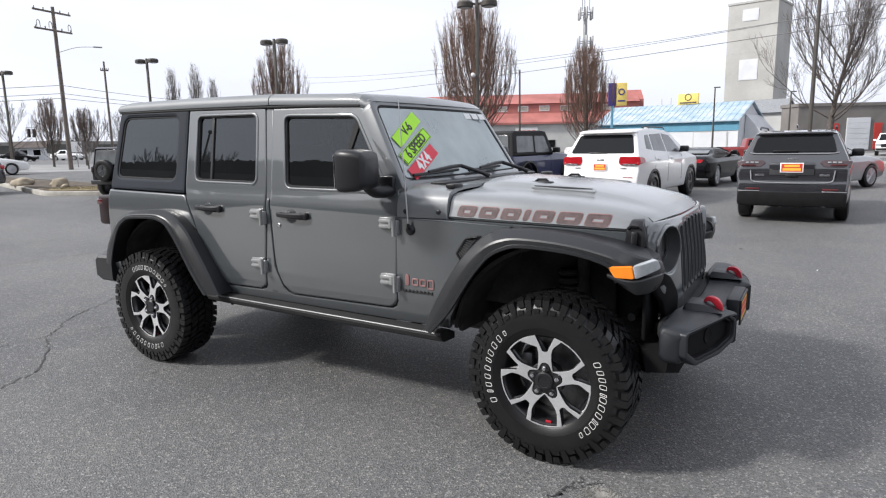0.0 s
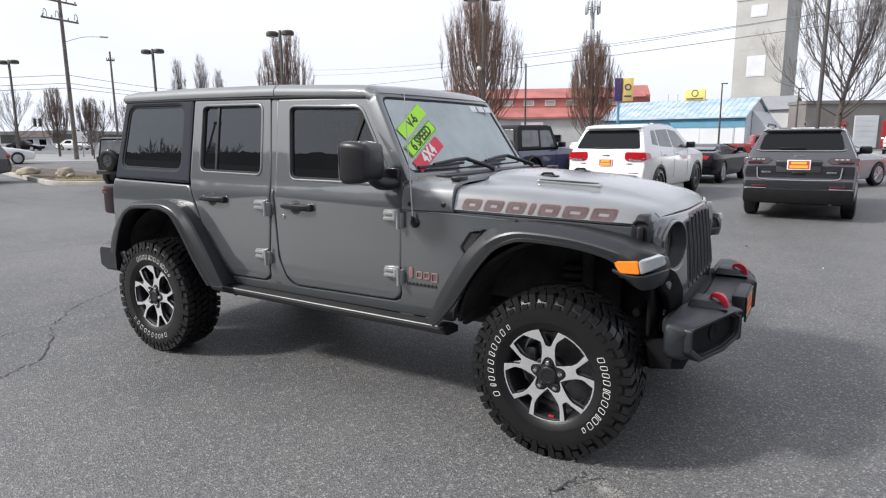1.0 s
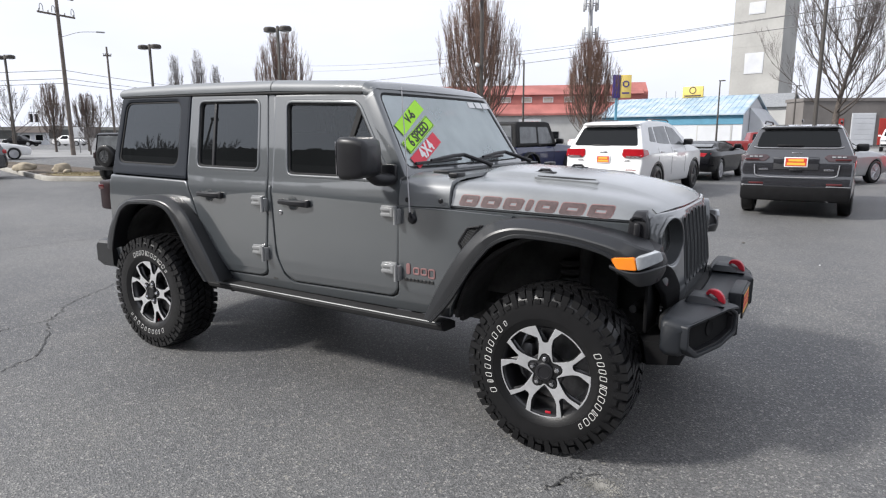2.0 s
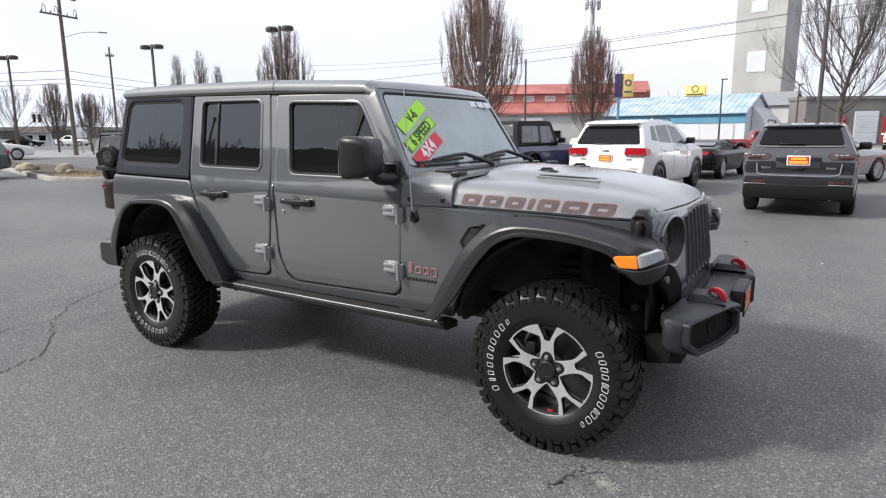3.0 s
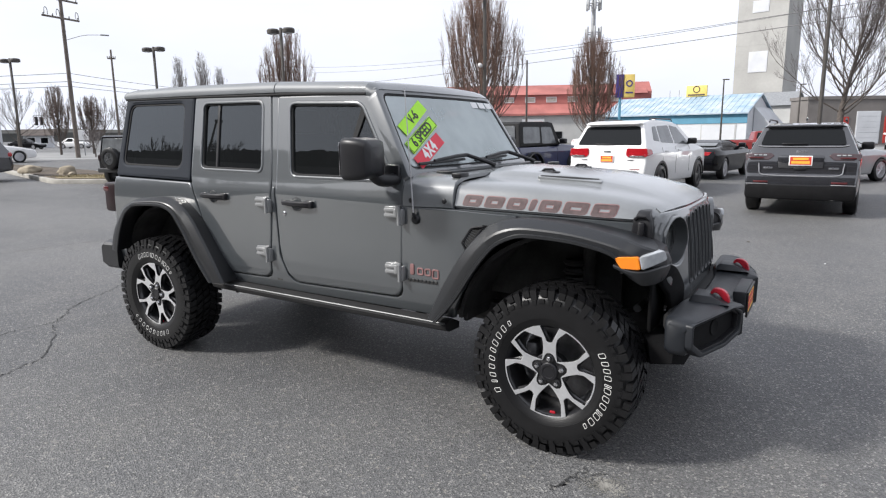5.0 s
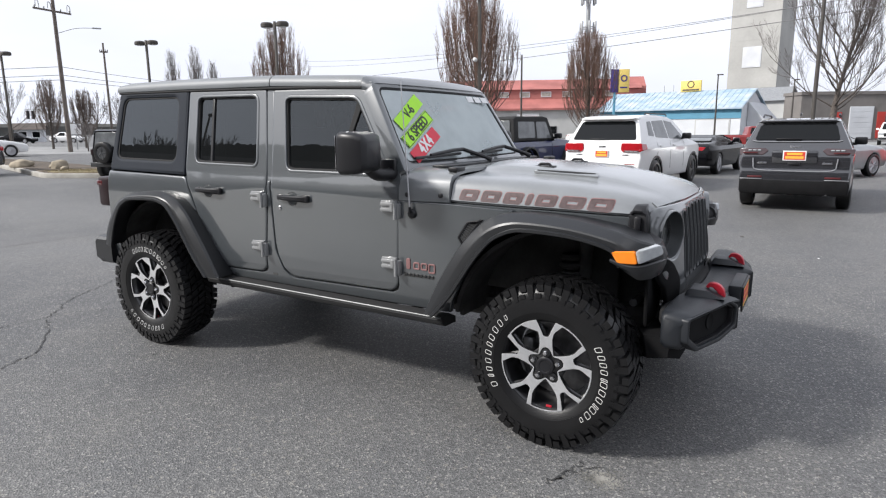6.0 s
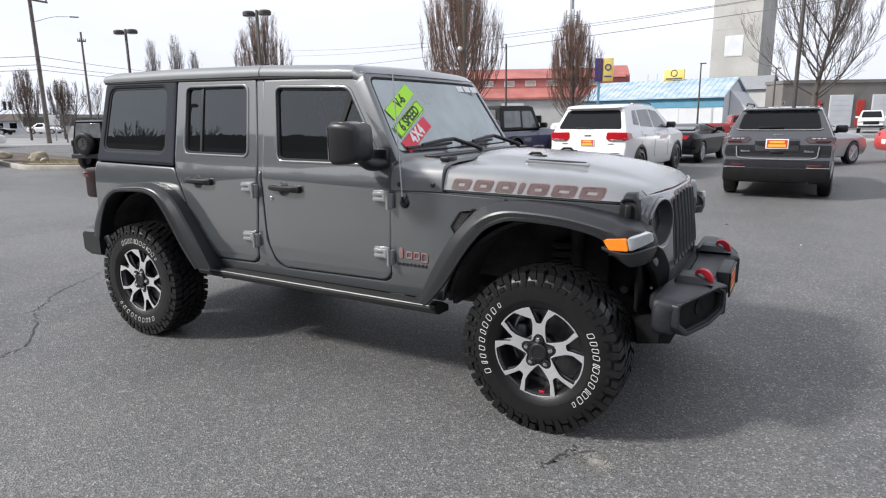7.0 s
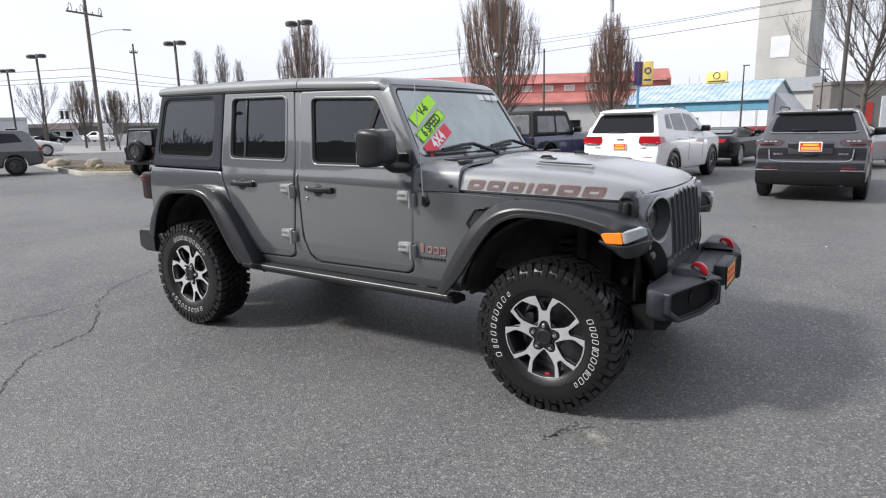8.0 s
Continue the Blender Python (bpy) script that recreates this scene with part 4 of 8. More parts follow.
        for z, hx, yo_ in ((1.012, 0.040, 0.668), (1.020, 0.046, 0.676), (1.075, 0.046, 0.678), (1.105, 0.042, 0.676), (1.135, 0.030, 0.664), (1.150, 0.026, 0.645), (1.154, 0.022, 0.625)):
            rings.append([Vector((0.335 + a, s * y, z)) for a, y in ((-hx, yo_ - 0.045), (-hx, yo_ - 0.008), (-hx + 0.008, yo_), (hx - 0.008, yo_), (hx, yo_ - 0.008), (hx, yo_ - 0.045))])
        loft(bm, rings)
        box(bm, (0.335, s * 0.684, 1.072), (0.030, 0.022, 0.066), 0.008)
        tube(bm, [(0.302, s * 0.677, 1.115), (0.318, s * 0.682, 1.130), (0.352, s * 0.682, 1.130), (0.368, s * 0.677, 1.115)], 0.008, 6)
        box(bm, (0.335, s * 0.680, 1.026), (0.062, 0.014, 0.018), 0.005)
        part("hood_latch", bm, M["trim"], car, "black rubber hood latch")
        # tail lamp
        bm = bmesh.new()
        box(bm, (-3.685, s * 0.735, 1.06), (0.15, 0.13, 0.225), 0.025)
        tl = part("tail_lamp", bm, M["tail_housing"], car, "smoked maroon tail lamp housing with red lens")
        part("red_lens", B(((-3.725, s * 0.735, 1.125), (0.085, 0.138, 0.05), 0.016), ((-3.755, s * 0.735, 1.03), (0.03, 0.10, 0.12), 0.01)), M["smoked"], tl)
        # tow hook on its raised pad
        bm = bmesh.new()
        rings = []
        for dy, top in ((-0.082, 0.0), (-0.066, 1.0), (-0.060, 1.06), (0.060, 1.06), (0.066, 1.0), (0.082, 0.0)):
            y = s * (0.405 + dy)
            rings.append([Vector((x, y, 0.712 + top * h)) for x, h in ((0.520, -0.004), (0.532, 0.022), (0.544, 0.032), (0.620, 0.030), (0.662, 0.012), (0.700, -0.006))])
        loft(bm, rings)
        part("hook_pad", bm, M["bumper"], car, angle=28)
        bm = bmesh.new()
        path = smooth_path([(0.612, s * 0.405, 0.748), (0.626, s * 0.405, 0.760), (0.644, s * 0.405, 0.760), (0.662, s * 0.405, 0.750), (0.676, s * 0.405, 0.732), (0.682, s * 0.405, 0.708)], 5)
        rings = []
        for i, p in enumerate(path):
            d = (path[min(i + 1, len(path) - 1)] - path[max(i - 1, 0)]).normalized()
            nrm = Vector((-d.z, 0, d.x))
            k = i / (len(path) - 1)
            th = float(np.interp(k, [0, 0.2, 0.6, 1.0], [0.006, 0.010, 0.016, 0.014]))
            rings.append([p + nrm * a * th + Vector((0, b * 0.017, 0)) for a, b in ((-1, -0.8), (-0.8, -1), (0.8, -1), (1, -0.8), (1, 0.8), (0.8, 1), (-0.8, 1), (-1, 0.8))])
        loft(bm, rings)
        part("tow_hook", bm, M["red"], car, "red curved tow hook")
        # fog lamp recess in the bumper wing
        wing = radians(16.46)
        ctr = Vector((0.667, s * 0.629, 0.624))
        ex = Vector((-math.sin(wing), s * math.cos(wing), 0))
        nrm = Vector((math.cos(wing), s * math.sin(wing), 0))
        o = rounded([(0.205, 0.062), (-0.19, 0.066), (-0.265, 0.030), (-0.255, -0.050), (-0.11, -0.078), (0.11, -0.074), (0.205, -0.014)], 0.014, 3)
        rim = rounded([(0.222, 0.074), (-0.195, 0.076), (-0.284, 0.040), (-0.272, -0.066), (-0.11, -0.098), (0.13, -0.092), (0.222, -0.034)], 0.014, 3)
        fn = lambda off: (lambda u, v, w: ctr + ex * u + nrm * (off + w) + Vector((0, 0, v)))
        wind = (lambda q: q) if area(o) > 0 else (lambda q: q[::-1])
        bm = bmesh.new()
        panel(bm, wind(rim), [wind(o)[::-1]], r=0.005, depth=0.045, fn=fn(0.004))
        bz = part("fog_bezel", bm, M["bumper"], car, "angular bezel round the fog lamp recess")
        bm = bmesh.new()
        i1, i2 = inset(wind(o), -0.001), inset(wind(o), 0.008)
        panel(bm, i1, [i2[::-1]], r=0.002, depth=0.03, fn=fn(-0.010))
        part("bezel_step", bm, M["trim"], bz)
        bm = bmesh.new()
        panel(bm, inset(wind(o), 0.004), r=0.001, depth=0.003, fn=fn(-0.034))
        part("bezel_back", bm, M["cladding"], bz)
        bm = bmesh.new()
        lathe(bm, [(-0.01, 0.038), (0.004, 0.038), (0.005, 0.035), (0.003, 0.032), (0.003, 0.0)], 24, "x")
        bmesh.ops.transform(bm, matrix=Matrix.Translation(ctr + ex * -0.06 + nrm * -0.034) @ Matrix.Rotation(math.atan2(nrm.y, nrm.x), 4, "Z"), verts=bm.verts[:])
        part("fog_lamp", bm, M["cladding"], bz)
    # roof: rear hard top and front panels
    def roof_rings(x0, x1, n):
        rings = []
        for k in range(n + 1):
            x = x0 + (x1 - x0) * k / n
            ze = float(np.interp(x, [-3.6, -3.54, -2.74, -1.93, -1.22], [1.79, 1.792, 1.785, 1.772, 1.744]))
            zt = float(np.interp(x, [-3.6, -3.56, -3.5, -2.8, -2.0, -1.3, -1.2], [1.81, 1.85, 1.866, 1.866, 1.852, 1.818, 1.805]))
            sec = []
            for y, f in ((0.672, 0.0), (0.681, 0.08), (0.684, 0.30), (0.678, 0.58), (0.660, 0.82), (0.632, 0.95), (0.59, 1.0), (0.4, 1.1), (0.15, 1.16)):
                sec.append((y, ze + (zt - ze) * f))
            half = [Vector((x, -y, z)) for y, z in sec]
            top = half + [Vector((x, -p.y, p.z)) for p in half[::-1]]
            low = [Vector((x, y, ze - 0.005)) for y in (0.60, -0.60)]
            rings.append(top + low)
        return rings
    bm = bmesh.new()
    loft(bm, roof_rings(-3.548, -1.962, 14))
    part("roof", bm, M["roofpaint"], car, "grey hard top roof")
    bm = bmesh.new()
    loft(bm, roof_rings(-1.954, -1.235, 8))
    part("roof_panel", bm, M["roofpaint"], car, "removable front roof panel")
    for s in (-1, 1):
        bm = bmesh.new()
        tube(bm, [(-3.54, s * 0.672, 1.788), (-2.74, s * 0.674, 1.779), (-1.93, s * 0.678, 1.764), (-1.60, s * 0.679, 1.756), (-1.235, s * 0.681, 1.741)], [0.007, 0.007, 0.008, 0.009, 0.009], 8)
        part("roof_seal", bm, M["rubber_seal"], car)
    for s in (-1, 1):
        part("pillar_cap", B(((-1.205, s * 0.655, 1.752), (0.07, 0.03, 0.045), 0.010)), P, car)
    # rear face of the hard top, tailgate
    bm = bmesh.new()
    o = [(-0.66, 1.80), (0.66, 1.80), (0.77, 1.22), (-0.77, 1.22)]
    hole = rounded([(-0.58, 1.74), (0.58, 1.74), (0.64, 1.30), (-0.64, 1.30)], 0.05, 4)
    rf = lambda off: (lambda u, v, w: Vector((-3.60 + 0.10 * (v - 1.22) - off - w, u, v)))
    panel(bm, o[::-1], [hole], r=0.01, depth=0.03, fn=rf(0.0))
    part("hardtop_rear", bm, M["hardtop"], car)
    bm = bmesh.new()
    panel(bm, hole[::-1], r=0.002, depth=0.005, fn=rf(-0.01))
    part("rear_glass", bm, M["tint"], car)
    part("tailgate", B(((-3.625, 0, 0.90), (0.05, 1.40, 0.62), 0.02)), P, car)
    # windscreen frame, glass
    b0, b1 = Vector((-0.835, 0, 1.29)), Vector((-1.135, 0, 1.782))
    dv = (b1 - b0).normalized()
    nv = Vector((dv.z, 0, -dv.x))
    LL = (b1 - b0).length
    def scr(off):
        return lambda u, v, w: b0 + dv * v + nv * (off + w) + Vector((-0.05 * (u / 0.75) ** 2, u, 0))
    cutsY = xcuts(-0.77, 0.77, 10)
    o = rounded([(-0.775, -0.01), (0.775, -0.01), (0.682, LL), (-0.682, LL)], [0.02, 0.02, 0.06, 0.06], 4)
    h = rounded([(-0.715, 0.045), (0.715, 0.045), (0.640, LL - 0.045), (-0.640, LL - 0.045)], 0.05, 5)
    bm = bmesh.new()
    panel(bm, o, [h[::-1]], r=0.012, depth=0.075, fn=scr(0.0), cuts=cutsY)
    part("windscreen_frame", bm, P, car)
    bm = bmesh.new()
    panel(bm, inset(h, -0.002), [inset(h, 0.010)[::-1]], r=0.002, depth=0.01, fn=scr(-0.006), cuts=cutsY)
    part("windscreen_seal", bm, M["rubber_seal"], car)
    bm = bmesh.new()
    panel(bm, inset(h, 0.003), r=0.001, depth=0.005, fn=scr(-0.010), cuts=cutsY + zcuts(0.15, 0.3, 0.45))
    gl = part("windscreen", bm, M["screen"], car, "clear windscreen with price stickers")
    gl.visible_shadow = False
    # header between windscreen and roof
    bm = bmesh.new()
    rings = []
    for k in range(21):
        y = -0.684 * math.cos(math.pi * k / 20)
        bow = -0.05 * (y / 0.75) ** 2
        zr = 1.743 + 0.0675 * float(np.interp(abs(y), [0, 0.15, 0.4, 0.59, 0.632, 0.66, 0.678, 0.684], [1.16, 1.16, 1.1, 1.0, 0.95, 0.82, 0.58, 0.25]))
        rings.append([Vector((-1.236, y, zr + 0.001)), Vector((-1.20 + bow * 0.5, y, zr - 0.003)), Vector((-1.155 + bow, y, zr - 0.016)), Vector((-1.120 + bow, y, min(1.765, zr - 0.030))), Vector((-1.16 + bow, y, min(1.735, zr - 0.034))), Vector((-1.236, y, min(1.735, zr - 0.030)))])
    loft(bm, rings)
    part("roof_header", bm, P, car)
    # stickers on the glass
    for name, cu, cv, ln, hg, ang, mt, txt, tm in (("green_sticker", -0.475, 0.375, 0.36, 0.078, 29.5, "green", "V-6", "ink"), ("green_sticker", -0.47, 0.262, 0.40, 0.078, 27, "green", "6 SPEED", "ink"), ("red_sticker", -0.475, 0.155, 0.37, 0.078, 26, "redstick", "4X4", "white")):
        bow = -0.05 * (cu / 0.75) ** 2
        org = b0 + dv * cv + nv * -0.0095 + Vector((bow, cu, 0))
        ux = Vector((-0.10 * cu / 0.5625, 1, 0)).normalized()
        uy = dv
        nn = ux.cross(uy).normalized()
        base = Matrix.Translation(org + nn * 0.004) @ Matrix((ux, uy, nn)).transposed().to_4x4() @ Matrix.Rotation(radians(ang), 4, "Z")
        bm = bmesh.new()
        o = [(-ln / 2, -hg / 2), (ln / 2, -hg / 2), (ln / 2, hg / 2), (-ln / 2, hg / 2)]
        panel(bm, o, r=0.0005, depth=0.001)
        st = part(name, bm, M[mt], car, {"V-6": "green sticker reading V-6", "6 SPEED": "green sticker reading 6 SPEED", "4X4": "red sticker reading 4X4"}[txt])
        st.matrix_basis = base
        words(txt, {"V-6": 0.080, "6 SPEED": 0.080, "4X4": 0.092}[txt], M[tm], st, Matrix.Translation((0.0, 0, 0.0012)), "sticker_text", spacing=1.12 if txt == "4X4" else 1.0, bold=0.0022 if txt != "4X4" else 0.004)
        if txt == "6 SPEED":
            bm = bmesh.new()
            rim = [(-ln / 2 + 0.004, -hg / 2 + 0.004), (ln / 2 - 0.004, -hg / 2 + 0.004), (ln / 2 - 0.004, hg / 2 - 0.004), (-ln / 2 + 0.004, hg / 2 - 0.004)]
            panel(bm, rim, [inset(rim, 0.004)[::-1]], r=0.0004, depth=0.0008, fn=lambda u, v, w: Vector((u, v, 0.0012 + w)))
            part("sticker_border", bm, M["ink"], st)
    bm = bmesh.new()
    for k in range(3):
        box(bm, (0, 0.36 + 0.105 * k, 0), (0.002, 0.085, 0.045), 0.0005, 1)
    ws = part("white_sticker", bm, M["white"], car, "white stickers along the top of the screen")
    ws.matrix_basis = Matrix.Translation(b0 + dv * 0.485 + nv * -0.001 + Vector((-0.018, 0, 0))) @ Matrix.Rotation(-math.atan2(-dv.x, dv.z), 4, "Y")
    # cowl: one pressed skin from side to side, cut to the line of the hood
    bm = bmesh.new()
    half = [(0.798, 1.131), (0.797, 1.17), (0.792, 1.20), (0.782, 1.232), (0.764, 1.262), (0.735, 1.285), (0.695, 1.298), (0.62, 1.305), (0.4, 1.308), (0.15, 1.310)]
    rings = []
    for k in range(9):
        t = k / 8
        sec = []
        for y, z in half:
            xf = -0.612
            x = -0.914 + (xf + 0.914) * t
            sec.append(Vector((x, -(y - 0.05 * max(0.0, x + 0.85) - 0.01 * t), z - (0.012 * t if z > 1.28 else 0.0))))
        sec += [Vector((p.x, -p.y, p.z)) for p in sec[::-1]]
        low = [Vector((p.x, p.y * 0.97, p.z - 0.02)) for p in sec]
        rings.append(sec + low[::-1])
    loft(bm, rings)
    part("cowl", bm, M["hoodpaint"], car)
    part("cowl_grille", B(((-0.755, 0, 1.306), (0.10, 1.25, 0.012), 0.004)), M["plastic"], car)
    # wipers
    for ya, yb_, yp in ((-0.655, -0.20, -0.16), (-0.08, 0.40, 0.43)):
        bm = bmesh.new()
        pt = lambda y, v, o: b0 + dv * v + nv * o + Vector((-0.05 * (y / 0.75) ** 2, y, 0))
        tube(bm, [pt(ya + (yb_ - ya) * k / 6, 0.062 + 0.012 * k / 6, 0.012) for k in range(7)], 0.009, 6)
        mid = 0.5 * (ya + yb_)
        tube(bm, [pt(mid - 0.1, 0.07, 0.024), pt(mid + 0.12, 0.085, 0.034), pt(yb_, 0.085, 0.04), Vector((-0.73, yp + 0.03, 1.335)), Vector((-0.70, yp + 0.05, 1.318))], [0.008, 0.012, 0.012, 0.012, 0.016], 8)
        part("wiper", bm, M["trim"], car, "black windscreen wiper")
    # hood
    bm = bmesh.new()
    rings = []
    N = 26
    for k in range(N + 1):
        x = -0.606 + (0.455 + 0.606) * k / N
        zc = float(np.interp(x, [-0.62, -0.3, 0.0, 0.2, 0.33, 0.40, 0.435, 0.45], [1.318, 1.305, 1.278, 1.246, 1.210, 1.185, 1.166, 1.148]))
        zs = float(np.interp(x, [-0.62, -0.3, 0.0, 0.2, 0.33, 0.40, 0.435, 0.45], [1.243, 1.232, 1.212, 1.186, 1.158, 1.142, 1.128, 1.115]))
        zb = float(np.interp(x, [-0.62, 0.3, 0.45], [1.131, 1.100, 1.090]))
        hw = float(np.interp(x, [-0.62, -0.2, 0.2, 0.36, 0.45], [0.765, 0.722, 0.672, 0.645, 0.622]))
        fwd = lambda y: 0.0 if x < 0.3 else -0.075 * (y / 0.6) ** 2 * (x - 0.3) / 0.15
        dome = float(np.interp(x, [-0.6, -0.5, 0.2, 0.42], [0.3, 1.0, 1.0, 0.25]))
        half = [(hw - 0.01, zb), (hw, zb + 0.012), (hw - 0.016, zs - 0.05), (hw - 0.026, zs - 0.022), (hw - 0.043, zs), (hw - 0.078, zs + 0.016), (0.55, zs + 0.022), (0.46, zs + 0.027), (0.425, zs + 0.028), (0.412, zs + 0.029), (0.385, zs + 0.031 + (zc - zs - 0.046) * dome * 0.45), (0.355, zs + 0.035 + (zc - zs - 0.046) * (0.25 + 0.70 * dome)), (0.340, zs + 0.037 + (zc - zs - 0.046) * (0.27 + 0.73 * dome)), (0.20, zc - 0.003), (0.0, zc)]
        sec = [Vector((x + fwd(y), -y, z)) for y, z in half]
        sec += [Vector((p.x, -p.y, p.z)) for p in sec[-2::-1]]
        low = [Vector((p.x - 0.006, p.y * 0.975, p.z - (0.016 if abs(p.y) < hw - 0.02 else 0.0))) for p in sec]
        rings.append(sec + low[::-1])
    loft(bm, rings)
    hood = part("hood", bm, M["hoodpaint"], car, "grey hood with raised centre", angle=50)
    for s in (-1, 1):
        bm = bmesh.new()
        o = rounded([(-0.12, -0.018), (0.12, -0.032), (0.13, 0.008), (-0.12, 0.030)], 0.010, 3)
        vz = lambda u, v: 1.262 + (0.040 - v) * 0.34 - 0.085 * (u * 1.4 + 0.0)
        lay = lambda up: (lambda u, v, w: Vector((-0.13 + u * 1.4, s * (0.372 + v), vz(u, v) + w + up)))
        panel(bm, o if s > 0 else o[::-1], r=0.001, depth=0.012, fn=lay(0.0))
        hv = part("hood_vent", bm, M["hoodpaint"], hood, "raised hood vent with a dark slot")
        bm = bmesh.new()
        q = rounded([(-0.112, 0.012), (-0.03, -0.004), (0.03, -0.013), (0.112, -0.024), (0.115, -0.016), (0.05, 0.004), (-0.02, 0.014), (-0.108, 0.022)], 0.005, 2)
        panel(bm, q if s > 0 else q[::-1], r=0.0008, depth=0.006, fn=lay(0.0015))
        part("vent_mesh", bm, M["rubber_seal"], hv)
        bm = bmesh.new()
        box(bm, (-0.285, s * 0.27, 1.293), (0.12, 0.05, 0.016), 0.007)
        tube(bm, [(-0.325, s * 0.27, 1.298), (-0.310, s * 0.27, 1.310), (-0.262, s * 0.27, 1.310), (-0.248, s * 0.27, 1.296)], 0.008, 6)
        part("hood_bumper", bm, M["trim"], hood, "black windscreen rest on the hood")
        part("washer_nozzle", B(((-0.63, s * 0.66, 1.296), (0.06, 0.09, 0.025), 0.008)), M["trim"], car)
        # side lettering stands as plain rounded blocks
        x = -0.560
        for wd, hole in ((0.104, 1), (0.104, 0), (0.102, 1), (0.034, 0), (0.106, 1), (0.120, 1), (0.118, 0)):
            bm, bd = bmesh.new(), bmesh.new()
            cx = x + wd / 2
            hgt = 0.066
            def place(off):
                def fn(u, v, w):
                    X = cx + u + 0.25 * v
                    hw = float(np.interp(X, [-0.62, -0.2, 0.2, 0.36, 0.45], [0.765, 0.722, 0.672, 0.645, 0.622]))
                    zb = float(np.interp(X, [-0.62, 0.3, 0.45], [1.131, 1.100, 1.090]))
                    zz = zb + 0.043 + v * 0.95 - 0.006 * max(0.0, X + 0.2)
                    zs = float(np.interp(X, [-0.62, -0.3, 0.0, 0.2, 0.33], [1.243, 1.232, 1.212, 1.186, 1.158]))
                    inn = float(np.interp(zz, [zb + 0.012, zs - 0.05, zs - 0.022, zs], [0.0, 0.014, 0.024, 0.041]))
                    return Vector((X, s * (hw - 0.002 - inn + off + w), zz))
                return fn
            o = rounded([(-wd / 2, -hgt / 2), (wd / 2, -hgt / 2), (wd / 2, hgt / 2), (-wd / 2, hgt / 2)], 0.016, 3)
            hb = [(-wd / 2 + 0.034, -0.009), (wd / 2 - 0.034, -0.009), (wd / 2 - 0.034, 0.009), (-wd / 2 + 0.034, 0.009)]
            panel(bm, o, [inset(hb, 0.003)[::-1]] if wd > 0.08 else [], r=0.0006, depth=0.002, fn=place(0.0015), cuts=zcuts(-0.02, 0, 0.015, 0.025))
            inner = inset(o, 0.0035)
            hb = [(-wd / 2 + 0.034, -0.009), (wd / 2 - 0.034, -0.009), (wd / 2 - 0.034, 0.009), (-wd / 2 + 0.034, 0.009)]
            panel(bd, inner, [hb[::-1]] if wd > 0.08 else [], r=0.0004, depth=0.001, fn=place(0.0025), cuts=zcuts(-0.02, 0, 0.015, 0.025))
            x += wd + 0.0145
            part("decal_block", bm, M["decal"], hood, "faded red block decal on the hood side")
            part("decal_core", bd, M["decal_dark"], hood)
    # grille with seven slots and round lamps
    def gx(off):
        return lambda u, v, w: Vector((float(np.interp(v, [0.60, 0.68, 0.765, 0.95, 1.10, 1.14], [0.458, 0.486, 0.500, 0.486, 0.466, 0.450])) - 0.05 * (max(0.0, abs(u) - 0.25) / 0.35) ** 2 - 2.2 * max(0.0, abs(u) - 0.57) ** 1.5 + off + w, u, v))
    o = rounded([(-0.635, 1.06), (-0.60, 1.138), (0.60, 1.138), (0.635, 1.06), (0.61, 0.86), (0.50, 0.66), (0.38, 0.62), (-0.38, 0.62), (-0.50, 0.66), (-0.61, 0.86)], 0.05, 4)
    holes = []
    for k in range(7):
        c = (k - 3) * 0.101
        hgt = 1.112 - 0.002 * abs(k - 3) ** 2
        holes.append(rounded([(c - 0.030, 0.765), (c + 0.030, 0.765), (c + 0.034, hgt), (c - 0.034, hgt)], 0.024, 4)[::-1])
    for s in (-1, 1):
        holes.append([(s * 0.488 + 0.110 * math.cos(t), 1.0 + 0.116 * math.sin(t)) for t in [-2 * math.pi * i / 32 for i in range(32)]])
    bm = bmesh.new()
    panel(bm, o[::-1] if area(o) < 0 else o, holes, r=0.007, depth=0.016, fn=gx(0.0), cuts=xcuts(-0.6, 0.6, 16) + zcuts(0.68, 0.76, 0.85, 0.95, 1.03, 1.10))
    grille = part("grille", bm, P, car, "grey seven-slot grille", angle=45)
    for k in range(7):
        c = (k - 3) * 0.101
        bm = bmesh.new()
        for q in range(9):
            box(bm, (0.435 - 0.012 * (c / 0.3) ** 2, c, 0.78 + 0.037 * q), (0.01, 0.066, 0.004))
        box(bm, (0.415 - 0.012 * (c / 0.3) ** 2, c, 0.93), (0.006, 0.076, 0.38))
        part("grille_mesh", bm, M["under"], grille)
        hgt = 1.112 - 0.002 * abs(k - 3) ** 2
        so = rounded([(c - 0.036, 0.756), (c + 0.036, 0.756), (c + 0.040, hgt + 0.007), (c - 0.040, hgt + 0.007)], 0.030, 5)
        si = rounded([(c - 0.0285, 0.767), (c + 0.0285, 0.767), (c + 0.0325, hgt - 0.002), (c - 0.0325, hgt - 0.002)], 0.023, 5)
        bm = bmesh.new()
        panel(bm, so, [si[::-1]], r=0.0025, depth=0.03, fn=gx(0.004), cuts=zcuts(0.85, 0.95, 1.03))
        part("slot_insert", bm, M["slot"], grille, "dark grey slot surround")
    for s in (-1, 1):
        bm = bmesh.new()
        seat_m = Matrix.Translation((0.448, s * 0.488, 1.0)) @ Matrix.Rotation(s * radians(15), 4, "Z")
        bm = bmesh.new()
        lathe(bm, [(0.008, 0.1085), (0.0, 0.1065), (-0.050, 0.1035), (-0.056, 0.099), (-0.062, 0.092), (-0.090, 0.085), (-0.098, 0.0)], 48, "x")
        for f in [f for f in bm.faces if len(f.verts) > 8]:
            bm.faces.remove(f)
